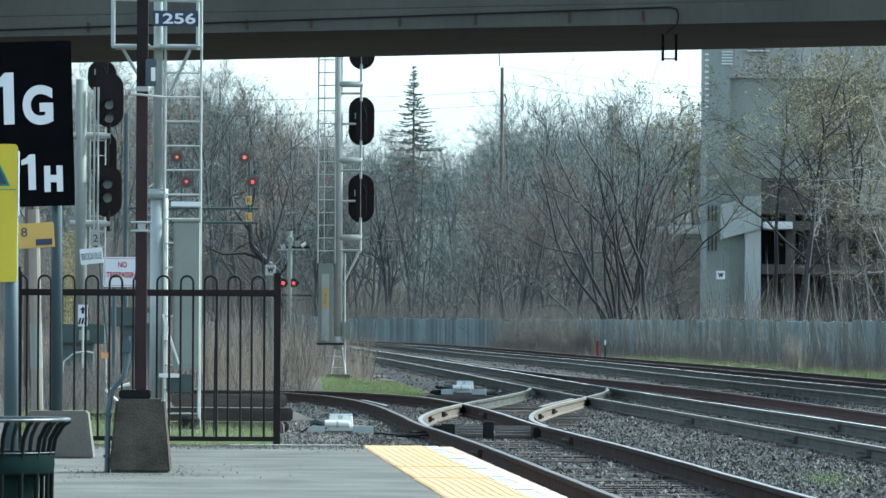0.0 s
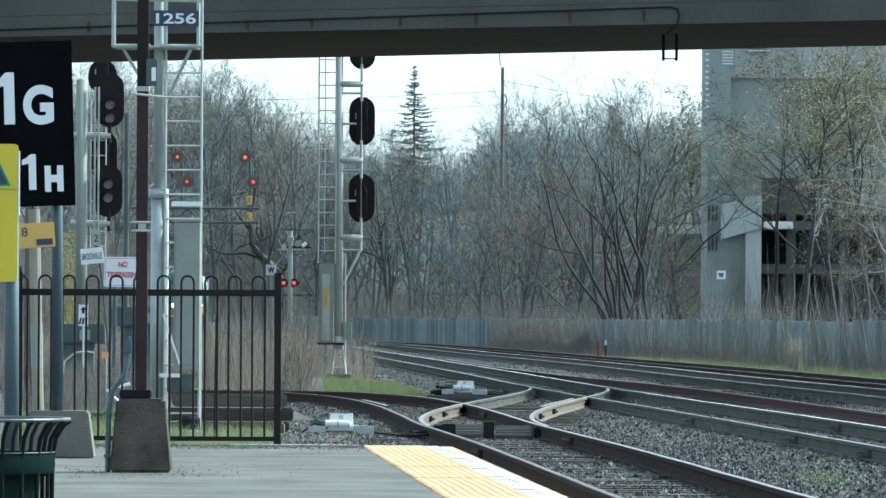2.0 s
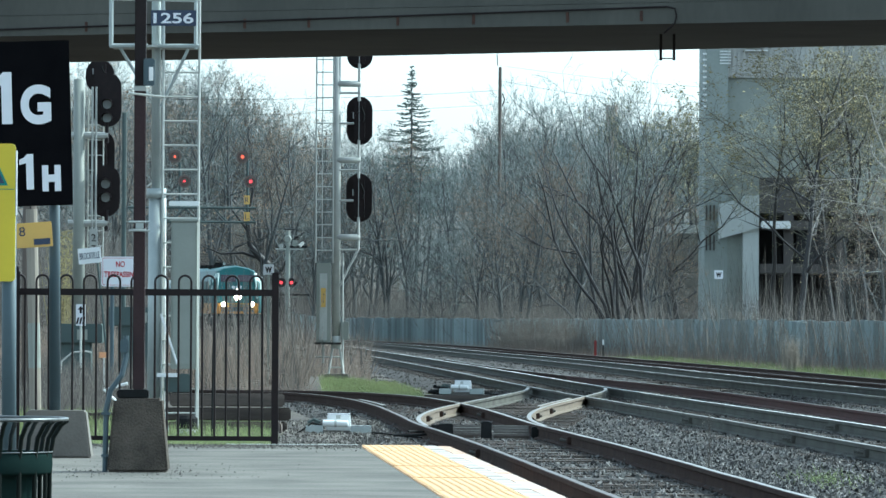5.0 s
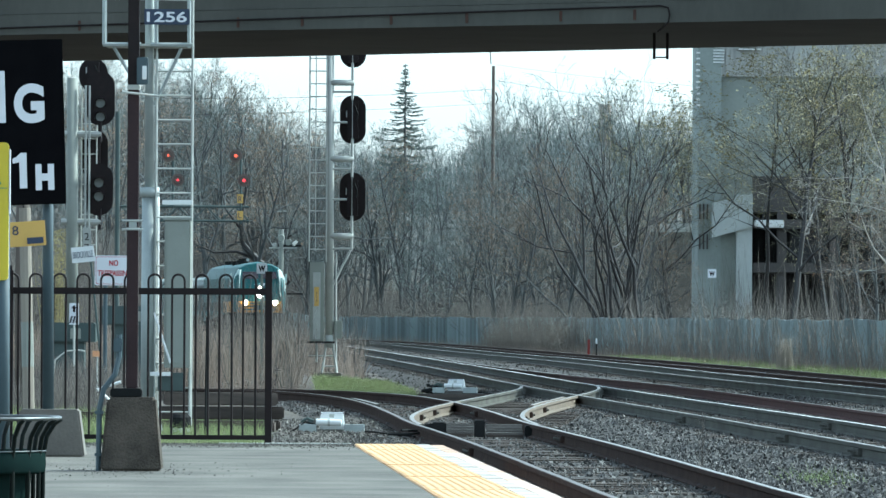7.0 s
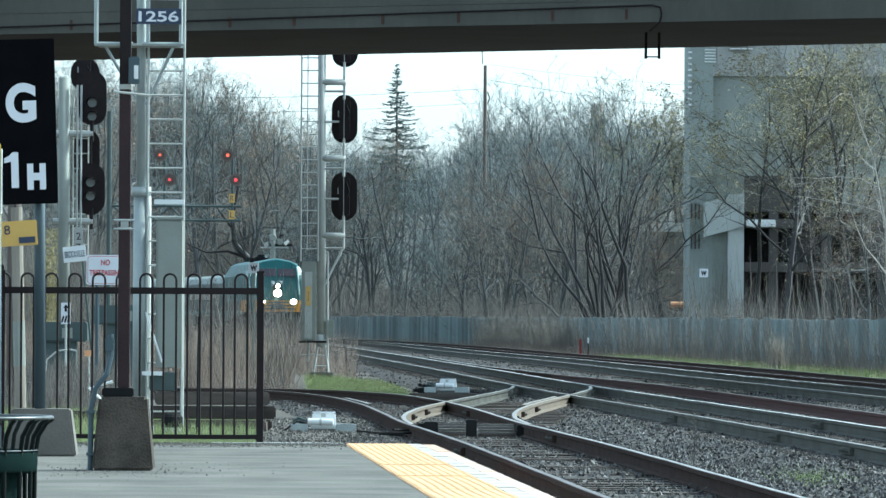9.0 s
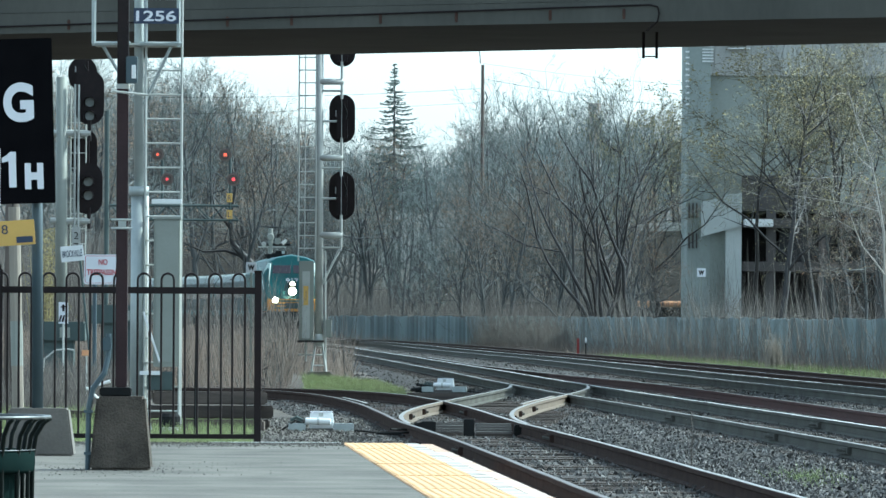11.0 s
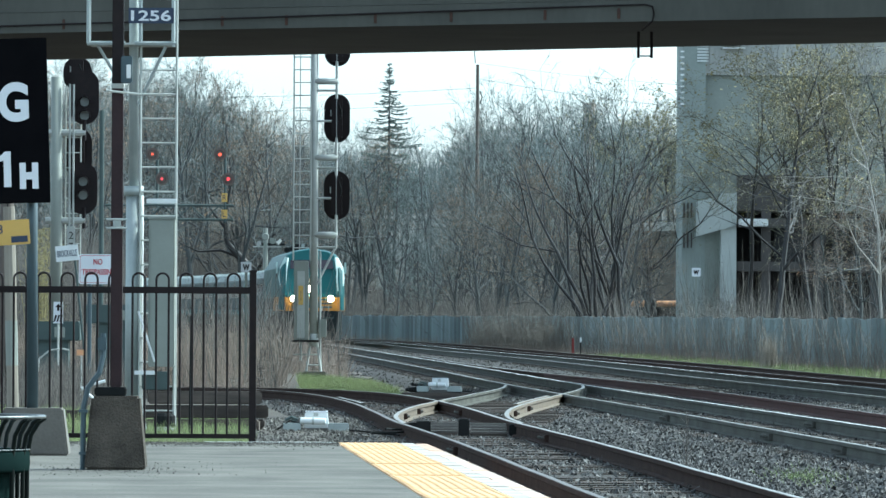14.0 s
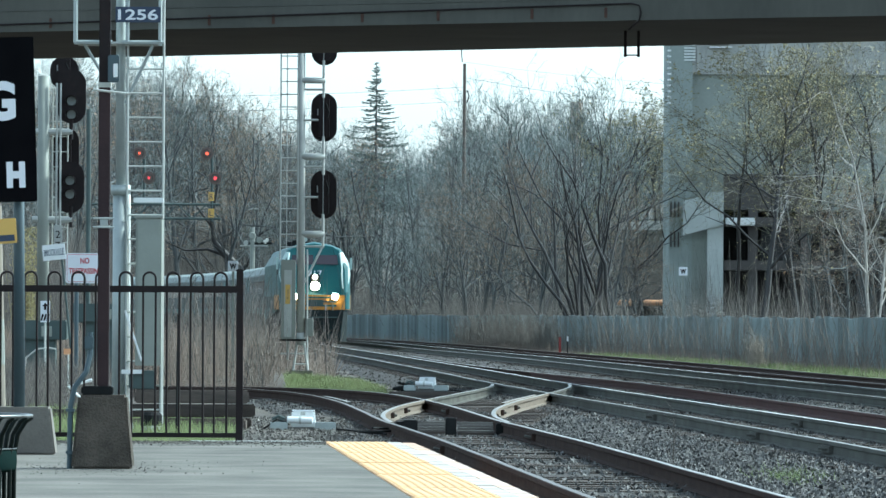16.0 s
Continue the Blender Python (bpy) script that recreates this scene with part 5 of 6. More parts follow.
def wire(pts, r, label):
    out = []
    (x0, y0, z0), (x1, y1, z1), sag = pts
    for i in range(13):
        u = i / 12
        out.append((x0 + (x1 - x0) * u, y0 + (y1 - y0) * u, z0 + (z1 - z0) * u - sag * 4 * u * (1 - u)))
    return tagged(part("overhead_wire", T(out, r, 4), TRAIN_BLACK), label, "wire", "wires above the trees")


wire(((3.8, 400, 16.6), (40, 380, 14.0), 1.2), 0.012, "thin dark overhead wire above the trees")
wire(((-40, 420, 16.9), (3.8, 400, 16.0), 0.8), 0.012, "thin dark overhead wire above the trees")
wire(((-40, 420, 15.2), (3.8, 400, 15.1), 0.6), 0.010, "thin dark overhead wire above the trees")
wire(((3.75, 400, 17.6), (40, 378, 15.6), 1.0), 0.008, "thin dark overhead wire above the trees")


# ---------------------------------------------------------------- vegetation
class Soup:
    """Collects tapered bars as plain vertices and faces."""

    def __init__(self):
        self.v, self.f = [], []

    def bar(self, pts, radii, sides):
        base, n, v, f = len(self.v), len(pts), self.v, self.f
        pts = [(float(p[0]), float(p[1]), float(p[2])) for p in pts]
        for i in range(n):
            if i == n - 1 and sides <= 3:
                v.append(pts[i])
                break
            p, q, x = pts[max(i - 1, 0)], pts[min(i + 1, n - 1)], pts[i]
            dx, dy, dz = q[0] - p[0], q[1] - p[1], q[2] - p[2]
            k = 1.0 / (math.sqrt(dx * dx + dy * dy + dz * dz) + 1e-9)
            dx, dy, dz = dx * k, dy * k, dz * k
            sx, sy, sz = dy * 0.12 - dz * 0.87, dz * 0.31 - dx * 0.12, dx * 0.87 - dy * 0.31
            k = 1.0 / (math.sqrt(sx * sx + sy * sy + sz * sz) + 1e-9)
            sx, sy, sz = sx * k, sy * k, sz * k
            ux, uy, uz = dy * sz - dz * sy, dz * sx - dx * sz, dx * sy - dy * sx
            for j in range(sides):
                c, s = radii[i] * math.cos(6.28318 * j / sides), radii[i] * math.sin(6.28318 * j / sides)
                v.append((x[0] + sx * c + ux * s, x[1] + sy * c + uy * s, x[2] + sz * c + uz * s))
        for i in range(n - 1):
            last = i == n - 2 and sides <= 3
            for j in range(sides):
                a, b = base + i * sides + j, base + i * sides + (j + 1) % sides
                f.append((a, b, base + (n - 1) * sides) if last else (a, b, b + sides, a + sides))


def tree_meshes(name, seed, h, counts=(13, 8, 6, 4), spread=0.75, up=0.35, trunk_r=0.16, fork=0.18, wood=None, twig=None, buds=0, bud_mat=None, stems=None, bud_size=0.05, twig_r=0.0085):
    """Trunk with limbs, a crown of twigs and, if asked for, buds: a list of (part name, mesh)."""
    g = np.random.default_rng(seed)
    woody, fine, bud = Soup(), Soup(), Soup()
    tips = []

    R, G = random.Random(seed).random, random.Random(seed + 99).gauss

    def unit(x, y, z):
        k = 1.0 / (math.sqrt(x * x + y * y + z * z) + 1e-9)
        return x * k, y * k, z * k

    def grow(p, d, length, r, level):
        segs = (8, 5, 3, 1, 1)[level]
        w = (0.16 if stems else 0.08, 0.18, 0.22, 0.22, 0.15)[level]
        lift = up * (0.05, 0.14, 0.12, 0.1, 0.1)[level]
        pts, rad = [p], [r]
        st = length / segs
        for i in range(segs):
            d = unit(d[0] + G(0, w), d[1] + G(0, w), d[2] + G(0, w) + lift)
            q = pts[-1]
            pts.append((q[0] + d[0] * st, q[1] + d[1] * st, q[2] + d[2] * st))
            rad.append(max(0.004, r * (1 - 0.82 * (i + 1) / segs)))
        (woody if level < 3 else fine).bar(pts, rad, (7, 5, 3, 3, 3)[level])
        if level == 4:
            tips.append(pts[-1])
            return
        n = counts[level]
        lo = fork if level == 0 else 0.22
        for i in range(n):
            u = lo + (1 - lo) * (i + R()) / n
            j = min(int(u * segs), segs - 1)
            f = u * segs - j
            a, b = pts[j], pts[j + 1]
            pos = tuple(a[k] + (b[k] - a[k]) * f for k in range(3))
            ax = unit(b[0] - a[0], b[1] - a[1], b[2] - a[2])
            o = (G(0, 1), G(0, 1), G(0, 1))
            t = o[0] * ax[0] + o[1] * ax[1] + o[2] * ax[2]
            o = unit(o[0] - ax[0] * t, o[1] - ax[1] * t, o[2] - ax[2] * t)
            ang = (0.45 + 0.5 * R()) * (spread + 0.25)
            ca, sa = math.cos(ang), math.sin(ang)
            k = (0.50, 0.52, 0.52, 0.55)[level] * (1.15 - 0.55 * u) * (0.75 + 0.45 * R())
            grow(pos, (ax[0] * ca + o[0] * sa, ax[1] * ca + o[1] * sa, ax[2] * ca + o[2] * sa), length * k, max(twig_r, rad[min(j, segs - 1)] * 0.55), level + 1)

    if stems:
        for dx, dy, dz, ln, r in stems:
            grow((G(0, 0.3), G(0, 0.4), 0.0), unit(dx, dy, dz), ln, r * 1.25, 0)
    else:
        grow((0.0, 0.0, -0.2), unit(G(0, 0.05), G(0, 0.05), 1.0), h, trunk_r, 0)
    if buds and tips:
        for _ in range(buds):
            c = tips[int(R() * len(tips))]
            c = (c[0] + G(0, 0.1), c[1] + G(0, 0.1), c[2] + G(0, 0.1))
            s = bud_size * (0.5 + 0.8 * R())
            b0 = len(bud.v)
            for q in ((1.2, 0, 0), (0.1, 0.8, 0.3), (-1.1, 0, 0.2), (0, -0.5, 0.9)):
                bud.v.append(tuple(c[k] + q[k] * s + G(0, s * 0.35) for k in range(3)))
            bud.f += [(b0, b0 + 1, b0 + 2), (b0, b0 + 2, b0 + 3)]
    out = []
    for nm, sp, m_ in (("trunk", woody, wood or BARK), ("crown", fine, twig or TWIG), ("foliage", bud, bud_mat or BUD)):
        if sp.f:
            me = bpy.data.meshes.new(nm)
            me.from_pydata(sp.v, [], sp.f)
            me.materials.append(m_)
            out.append((nm, me))
    return out


def plant(meshes, x, y, s, rz, label, category="tree", group="", name="bare_tree", z=None, lean=0.0):
    t_ = empty(name, Matrix.LocRotScale((x, y, ground_z(x, y) if z is None else z), Euler((0, lean, rz)), (s, s, s)), label, category, group)
    for nm, me in meshes:
        p_ = new(nm, me)
        p_.parent = t_
    return t_


GREY = [tree_meshes("grey", 10 + i, 10.0, (12, 7, 5, 4), spread=0.6 + 0.1 * i, up=0.5) for i in range(3)]
WARM = [tree_meshes("warm", 20 + i, 10.0, (12, 7, 5, 4), spread=0.7, up=0.4, twig=TWIG_WARM, buds=1500, bud_mat=BUD_RUSSET, bud_size=0.034) for i in range(2)]
GREEN = [tree_meshes("green", 30 + i, 10.0, (14, 8, 6, 4), spread=0.8, up=0.32, buds=3600, bud_mat=BUD, bud_size=0.038, wood=BARK_DARK, twig=TWIG_OLIVE, fork=0.3, trunk_r=0.15) for i in range(2)]
HIGH = tree_meshes("high", 34, 10.0, (10, 8, 6, 4), spread=1.0, up=0.2, buds=3000, bud_mat=BUD, bud_size=0.038, wood=BARK_DARK, twig=TWIG_OLIVE, fork=0.58, trunk_r=0.11)
THIN = [tree_meshes("thin", 40 + i, 10.0, (9, 5, 4, 3), spread=0.45, up=0.7, trunk_r=0.09) for i in range(2)]
FAR = [tree_meshes("far", 45 + i, 10.0, (13, 8, 7, 0), spread=0.6 + 0.1 * i, up=0.5, twig_r=0.017) for i in range(2)]
PALE = tree_meshes("pale", 50, 10.0, (11, 6, 5, 3), spread=0.95, up=0.12, wood=BARK_PALE, twig=BARK_PALE, trunk_r=0.07, fork=0.22, twig_r=0.006)
STEMS = tree_meshes("stems", 60, 10.0, (5, 4, 4, 3), spread=0.4, up=0.35, wood=BARK_DARK, twig=TWIG, fork=0.42,
                    stems=[(-0.38, 0, 1, 11.2, 0.10), (-0.31, 0.1, 1, 11.6, 0.105), (-0.36, -0.1, 1, 10.2, 0.08), (-0.23, 0, 1, 11.4, 0.085), (-0.19, 0.1, 1, 9.6, 0.08),
                           (-0.28, 0, 1, 9.4, 0.09), (-0.26, -0.1, 1, 10.6, 0.10), (-0.33, 0.1, 1, 10.8, 0.095)])
UPRIGHT = tree_meshes("upright", 61, 10.0, (5, 4, 4, 3), spread=0.4, up=0.35, wood=BARK_DARK, twig=TWIG, fork=0.42,
                      stems=[(-0.26, 0.1, 1, 11.4, 0.10), (-0.20, 0, 1, 11.8, 0.105), (-0.12, 0.1, 1, 11.2, 0.085), (-0.16, -0.1, 1, 10.4, 0.08), (0.02, 0, 1, 9.8, 0.09), (-0.06, 0.1, 1, 8.6, 0.08), (-0.22, 0.1, 1, 10.8, 0.09), (-0.10, 0, 1, 10.9, 0.095)])

random.seed(7)
HEIGHT = {}


def height_of(kind):
    """The height of a tree's crown in its own metres."""
    key = kind[0][1].name
    if key not in HEIGHT:
        z = np.concatenate([[v.co.z for v in me.vertices] for _, me in kind])
        HEIGHT[key] = float(np.percentile(z, 98.2))
    return HEIGHT[key]


def tall_tree(kind, u, y, top, label, **k):
    """A tree on the bearing u (sideways per metre of distance), y metres away, with its top at the height top."""
    x = u * y
    g_ = ground_z(x, y)
    return plant(kind, x, y, (top - g_) / height_of(kind), random.uniform(0, 6.28), label, **k)


def treetops(u):
    """The rise of the wood's outline above eye level, per metre of distance, on the bearing u."""
    return float(np.interp(u, (-0.08, -0.038, -0.030, -0.0258, -0.0207, -0.0104, 0.0033, 0.0069, 0.0105, 0.02, 0.029, 0.0378, 0.05),
                           (0.043, 0.0440, 0.0405, 0.0375, 0.0340, 0.0312, 0.0310, 0.0334, 0.0368, 0.0382, 0.0380, 0.0370, 0.037)))


def row(kinds, n, u0, u1, y0, y1, k0, k1, label, group):
    """A row of trees whose tops reach k0 to k1 of the wood's outline, clear of the tracks."""
    for i in range(n):
        u = u0 + (u1 - u0) * (i + random.random()) / n
        y = random.uniform(y0, y1)
        for _ in range(30):
            d = u * y - MAIN.at(y)[0]
            if d > 13.5 or d < -5:
                break
            y = random.uniform(y0, y1) + 30
        tall_tree(random.choice(kinds), u, y, treetops(u) * y * random.uniform(k0, k1) + EYE_Z, label, group=group)


def far_wood():
    """Countless bare stems standing behind the wood, as one object."""
    sp, r = Soup(), random.Random(12)
    for _ in range(13000):
        u = r.uniform(-0.066, 0.0445)
        y = r.uniform(600, 720)
        x = u * y
        z = ground_z(x, y)
        h = treetops(u) * y * (0.42 + 0.46 * r.random() ** 0.7) + EYE_Z - z
        if h < 1:
            continue
        dx, dy = r.gauss(0, 0.09), r.gauss(0, 0.09)
        mid = (x + dx * h * 0.55, y + dy * h, z + h * 0.55)
        sp.bar([(x, y, z - 0.1), mid, (mid[0] + (dx + r.gauss(0, 0.16)) * h * 0.45, mid[1], z + h)], [0.05, 0.036, 0.008], 3)
    return tagged(raw("far_wood", sp.v, sp.f, FAR_WOOD), "grey mass of bare stems behind the wood, haze in its colour", "wood", kind="stuff")


far_wood()
row(FAR, 36, -0.062, 0.044, 560, 670, 0.82, 0.98, "tall bare grey tree far back in the wood", "bare trees far back in the wood")
row(GREY + WARM, 18, -0.052, -0.016, 455, 520, 0.84, 1.0, "tall bare grey brown tree with fine twigs", "bare trees beyond the curve")
row(WARM + WARM + GREY, 17, -0.052, -0.016, 440, 480, 0.5, 0.84, "bare tree with brownish buds and fine twigs", "budding trees beyond the curve")
row(GREY + WARM, 10, -0.075, -0.0475, 290, 385, 0.86, 0.98, "bare tree behind the signal masts", "bare trees behind the masts")
row(GREY + THIN, 14, -0.021, 0.012, 476, 545, 0.84, 1.0, "slender bare grey tree in a dense wood", "bare grey trees of the wood")
row(GREY + WARM, 21, -0.018, 0.016, 420, 462, 0.68, 0.93, "bare tree with russet twigs at the wood's edge", "bare trees at the wood's edge")
row(WARM + GREY, 13, -0.004, 0.030, 372, 415, 0.42, 0.66, "low bare tree with russet twigs at the wood's edge", "bare trees at the wood's edge")
row(GREY + THIN + THIN, 20, 0.008, 0.042, 380, 460, 0.86, 1.0, "tall bare grey tree with upright limbs", "bare grey trees of the wood")
row(WARM + WARM + GREY, 15, 0.006, 0.036, 315, 365, 0.5, 0.78, "bare tree with russet twigs at the wood's edge", "bare trees at the wood's edge")
random.seed(21)
for u, y, top, k in ((0.0388, 330, 13.6, 0), (0.0570, 303, 15.2, 0), (0.0690, 308, 15.4, 1), (0.0400, 352, 14.2, 1), (0.0775, 300, 14.4, 0), (0.0640, 316, 15.2, 1)):
    tall_tree(GREEN[k], u, y, top, "dark limbed tree with yellow green buds before the mill", group="budding trees before the mill")
for u, y, top, k in ((0.0668, 282, 6.4, 0), (0.0715, 276, 7.4, 1), (0.0335, 300, 8.0, 0), (0.0355, 318, 8.6, 1), (0.0745, 272, 6.8, 0), (0.0375, 310, 5.4, 1)):
    tall_tree(WARM[k], u, y, top, "low russet tree behind the boundary fence", group="low trees before the mill")
plant(HIGH, 17.15, 316, 15.0 / height_of(HIGH), 0.0, "dark limbed tree with yellow green buds leaning before the mill", group="budding trees before the mill", lean=-0.11)
plant(STEMS, 8.35, 284, 0.89, 0.0, "dark many-stemmed bare tree leaning outwards", name="bare_tree")
plant(UPRIGHT, 9.3, 285, 0.94, 0.0, "dark many-stemmed upright bare tree", name="bare_tree")
plant(PALE, 18.45, 246, 1.12, 1.0, "pale barked young tree with bare branches", name="birch_tree", lean=-0.09)
plant(PALE, 18.9, 250, 0.9, 3.9, "pale barked young tree with bare branches", name="birch_tree", lean=-0.14)
# thick crooked limb tree seen above the fence
crook = empty("bare_tree", pose(-11.6, 452, ground_z(-11.6, 452) - 0.2), "old dark tree with a thick crooked limb beyond the curve", "tree")
part("trunk", T([(0.2, 0, 0), (0, 0, 2.6), (-0.4, 0, 4.4), (-1.5, 0, 5.5), (-2.3, 0, 6.4), (-2.5, 0, 8.2), (-2.1, 0, 10.4), (-2.4, 0, 12.4)], [0.38, 0.34, 0.32, 0.28, 0.22, 0.15, 0.1, 0.03], 9), BARK_DARK, crook, smooth=True)
for pts, r_ in (([(-1.4, 0, 5.4), (-2.8, 0.2, 5.9), (-4.4, 0, 5.8), (-6.2, 0.1, 6.6)], 0.14), ([(-0.3, 0, 4.1), (0.8, 0.1, 6.0), (1.3, 0, 8.4), (2.4, 0, 10.6)], 0.16), ([(-2.4, 0, 7.4), (-3.6, 0, 9.0), (-4.0, 0.1, 11.0)], 0.1), ([(1.0, 0, 7.0), (2.4, 0, 7.8), (3.6, 0.1, 9.6)], 0.08)):
    part("limb", T(pts, [r_ * (1 - 0.8 * i / (len(pts) - 1)) for i in range(len(pts))], 7), BARK_DARK, crook, smooth=True)


def spruce(h, seed):
    """Whorls of drooping boughs with upturned tips, needles hanging along them."""
    R = random.Random(seed)
    sp, wood = Soup(), Soup()
    wood.bar([(0, 0, 0.0), (0, 0, h * 0.6), (0, 0, h)], [0.2, 0.11, 0.02], 6)
    z, turn = h - 0.15, 0.0
    while z > h * 0.42:
        d = h - z
        turn += 1.1
        for k in range(8):
            a = turn + k * 0.79 + R.uniform(-0.4, 0.4)
            L = (0.14 + 0.38 * d) * R.uniform(0.55, 1.06)
            z0 = z + R.uniform(-0.24, 0.24)
            bough = lambda t: (math.cos(a) * L * t, math.sin(a) * L * t, z0 - 0.34 * L * t + 0.34 * L * t ** 2.2)
            wood.bar([bough(t) for t in (0, 0.3, 0.6, 0.85, 1.0)], [0.03, 0.025, 0.02, 0.014, 0.008], 3)
            for i in range(int(9 + L * 34)):
                q = bough(R.uniform(0.12, 1.0))
                w = 0.09 + 0.07 * L * R.random()
                sp.bar([q, (q[0] + R.gauss(0, w), q[1] + R.gauss(0, w), q[2] - abs(R.gauss(0.06, 0.08)))], [0.026, 0.007], 3)
        z -= 0.40 + 0.022 * d
    return wood, sp


sx_, sy_ = -2.26, 470
wood, sp = spruce(20.3 - ground_z(sx_, sy_), 3)
st = empty("spruce_tree", pose(sx_, sy_, ground_z(sx_, sy_)), "tall dark green spruce rising above the bare wood", "tree")
raw("trunk", wood.v, wood.f, BARK, st)
raw("crown", sp.v, sp.f, HAZY_NEEDLE, st)


def tufts(name, n, place, h0, h1, material, label, category, lean=0.18, r=0.006, bent=False, skew=1.0):
    sp = Soup()
    g = np.random.default_rng(len(name) * 7 + n)
    R, G = random.Random(n).random, random.Random(n + 1).gauss
    for _ in range(n):
        x, y = place(g)
        z = max(ground_z(x, y), -0.4, bed_z(x, y) if y < 100 and x > 2 else -0.4)
        h = h0 + (h1 - h0) * R() ** skew
        if 0.0365 < x / y < 0.0435 and 250 < y < 345:  # mown gap before the mill yard
            h = min(h, 1.3)
        dx, dy = G(0, lean), G(0, lean)
        if bent:
            p1 = (x + dx * h * 0.6, y + dy * h * 0.6, z + h * 0.6)
            p2 = (p1[0] + (dx + G(0, lean)) * h * 0.4, p1[1] + (dy + G(0, lean)) * h * 0.4, z + h * 0.96)
            sp.bar([(x, y, z - 0.02), p1, p2], [r, r * 0.8, 0.001], 3)
        else:
            sp.bar([(x, y, z - 0.02), (x + dx * h, y + dy * h, z + h)], [r, 0.001], 3)
    return tagged(raw(name, sp.v, sp.f, material), label, category, kind="stuff")


def reed_place(g):
    while True:
        y = g.uniform(128, 215)
        lo, hi = -0.043 * y, MAIN.at(y)[0] - 2.4
        x = g.uniform(lo, min(hi, -0.011 * y))
        if 0.5 + 0.7 * wob(x, y, 0.45) > g.random() and (x / y < -0.021 or (x / y < -0.0112 and y > 153 and g.random() < 0.6)):
            return x, y


def clear_spur(fn):
    def place(g):
        while True:
            x, y = fn(g)
            if y > 150 or abs(x - NEAR.at(y)[0]) > 2.0:
                return x, y
    return place


tufts("dry_reeds", 8000, clear_spur(reed_place), 0.25, 1.6, REED, "tall dry brown reeds beside the track", "reeds", 0.34, 0.0045, True, 1.5)
tufts("reed_bed_brush", 1500, clear_spur(reed_place), 0.8, 3.2, BRUSH, "thin bare saplings among the dry reeds", "brush", 0.2, 0.009, True, 2.0)
tufts("dry_reeds_left", 5000, lambda g: (lambda y: (g.uniform(-0.075 * y, -0.043 * y), y))(g.uniform(125, 190)), 0.4, 1.7, REED, "dry brown weeds behind the fence", "reeds", 0.16, 0.006, True, 1.5)
tufts("left_thicket", 16000, lambda g: (lambda y: (g.uniform(-0.078 * y, -0.0475 * y), y))(g.uniform(250, 385)), 1.5, 6.5, BRUSH, "dense bare thicket beside the curve", "thicket", 0.16, 0.014)
tufts("verge_grass", 14000, clear_spur(lambda g: (lambda y: (g.uniform(-0.019 * y, min(-0.003 * y, MAIN.at(y)[0] - 2.4)), y))(g.uniform(119, 150))), 0.08, 0.22, GRASS, "fresh green grass on the verge between the tracks", "grass", 0.5, 0.007)
tufts("fence_grass", 9000, lambda g: (lambda y: (g.uniform(-0.069 * y, -0.027 * y), y))(g.uniform(62, 92)), 0.05, 0.19, GRASS, "green grass behind the platform fence", "grass", 0.5, 0.006)
tufts("post_grass", 420, lambda g: (g.uniform(-1.62, -1.28), g.uniform(61.3, 65.0)), 0.03, 0.11, GRASS, "green grass beside the fence's end post", "grass", 0.5, 0.005)
bush = Soup()
rb = random.Random(31)
for _ in range(26):
    px, py_ = rb.gauss(0, 0.2), rb.gauss(0, 0.3)
    bush.bar([(px, py_, 0), (px * 1.6, py_, 2.4), (px * 2.2 + rb.gauss(0, 0.1), py_, 4.6)], [0.02, 0.014, 0.004], 3)
for _ in range(1500):
    c = (rb.gauss(0, 0.3), rb.gauss(0, 0.4), rb.uniform(0.6, 4.9))
    bush.bar([c, (c[0] + rb.gauss(0, 0.05), c[1] + rb.gauss(0, 0.05), c[2] + rb.uniform(0.03, 0.1))], [0.024, 0.006], 3)
tagged(raw("yellow_bush", bush.v, bush.f, BUD), "tall bush with yellow green spring leaves", "bush", kind="stuff").matrix_world = pose(-14.0, 232, ground_z(-14.0, 232) - 0.05)
tufts("ballast_weeds", 330, lambda g: (g.normal(3.8, 0.16), g.normal(61, 1.3)), 0.02, 0.11, GRASS, "small green weeds growing in the ballast", "weeds", 0.7, 0.004)
tufts("far_grass", 11000, lambda g: (lambda y: (BACK_FENCE.at(y)[0] - g.uniform(0.3, 3.4) * (0.5 + 0.5 * g.random()), y))(g.uniform(150, 255)), 0.08, 0.3, GRASS, "green grass strip before the boundary fence", "grass", 0.5, 0.012)
tufts("far_weeds", 5200, lambda g: (lambda y: (BACK_FENCE.at(y)[0] - g.uniform(0.1, 2.4), y))(g.uniform(165, 430)), 0.15, 0.7, REED, "dry weeds along the boundary fence", "weeds", 0.3, 0.007, skew=1.5)
tufts("fence_brush", 1200, lambda g: (lambda y: (BACK_FENCE.at(y)[0] - g.uniform(0.05, 1.2), y))(182 + 125 * g.random()), 0.6, 2.6, TWIG_WARM, "bare stems growing in front of the boundary fence", "brush", 0.3, 0.007, True, 1.6)
tufts("fence_thicket", 2000, lambda g: (lambda y: (BACK_FENCE.at(y)[0] - g.uniform(0.0, 1.4), y))(g.uniform(286, 326)), 0.6, 2.7, TWIG_WARM, "russet bare thicket hiding part of the boundary fence", "brush", 0.3, 0.008, True, 1.4)
tufts("low_undergrowth", 5200, lambda g: (lambda y: (BACK_FENCE.at(y)[0] + g.uniform(0.4, 9.0), y))(225 + 215 * g.random() ** 0.65), 0.8, 3.8, BRUSH, "low bare thicket behind the boundary fence", "undergrowth", 0.4, 0.010, True, 1.3)
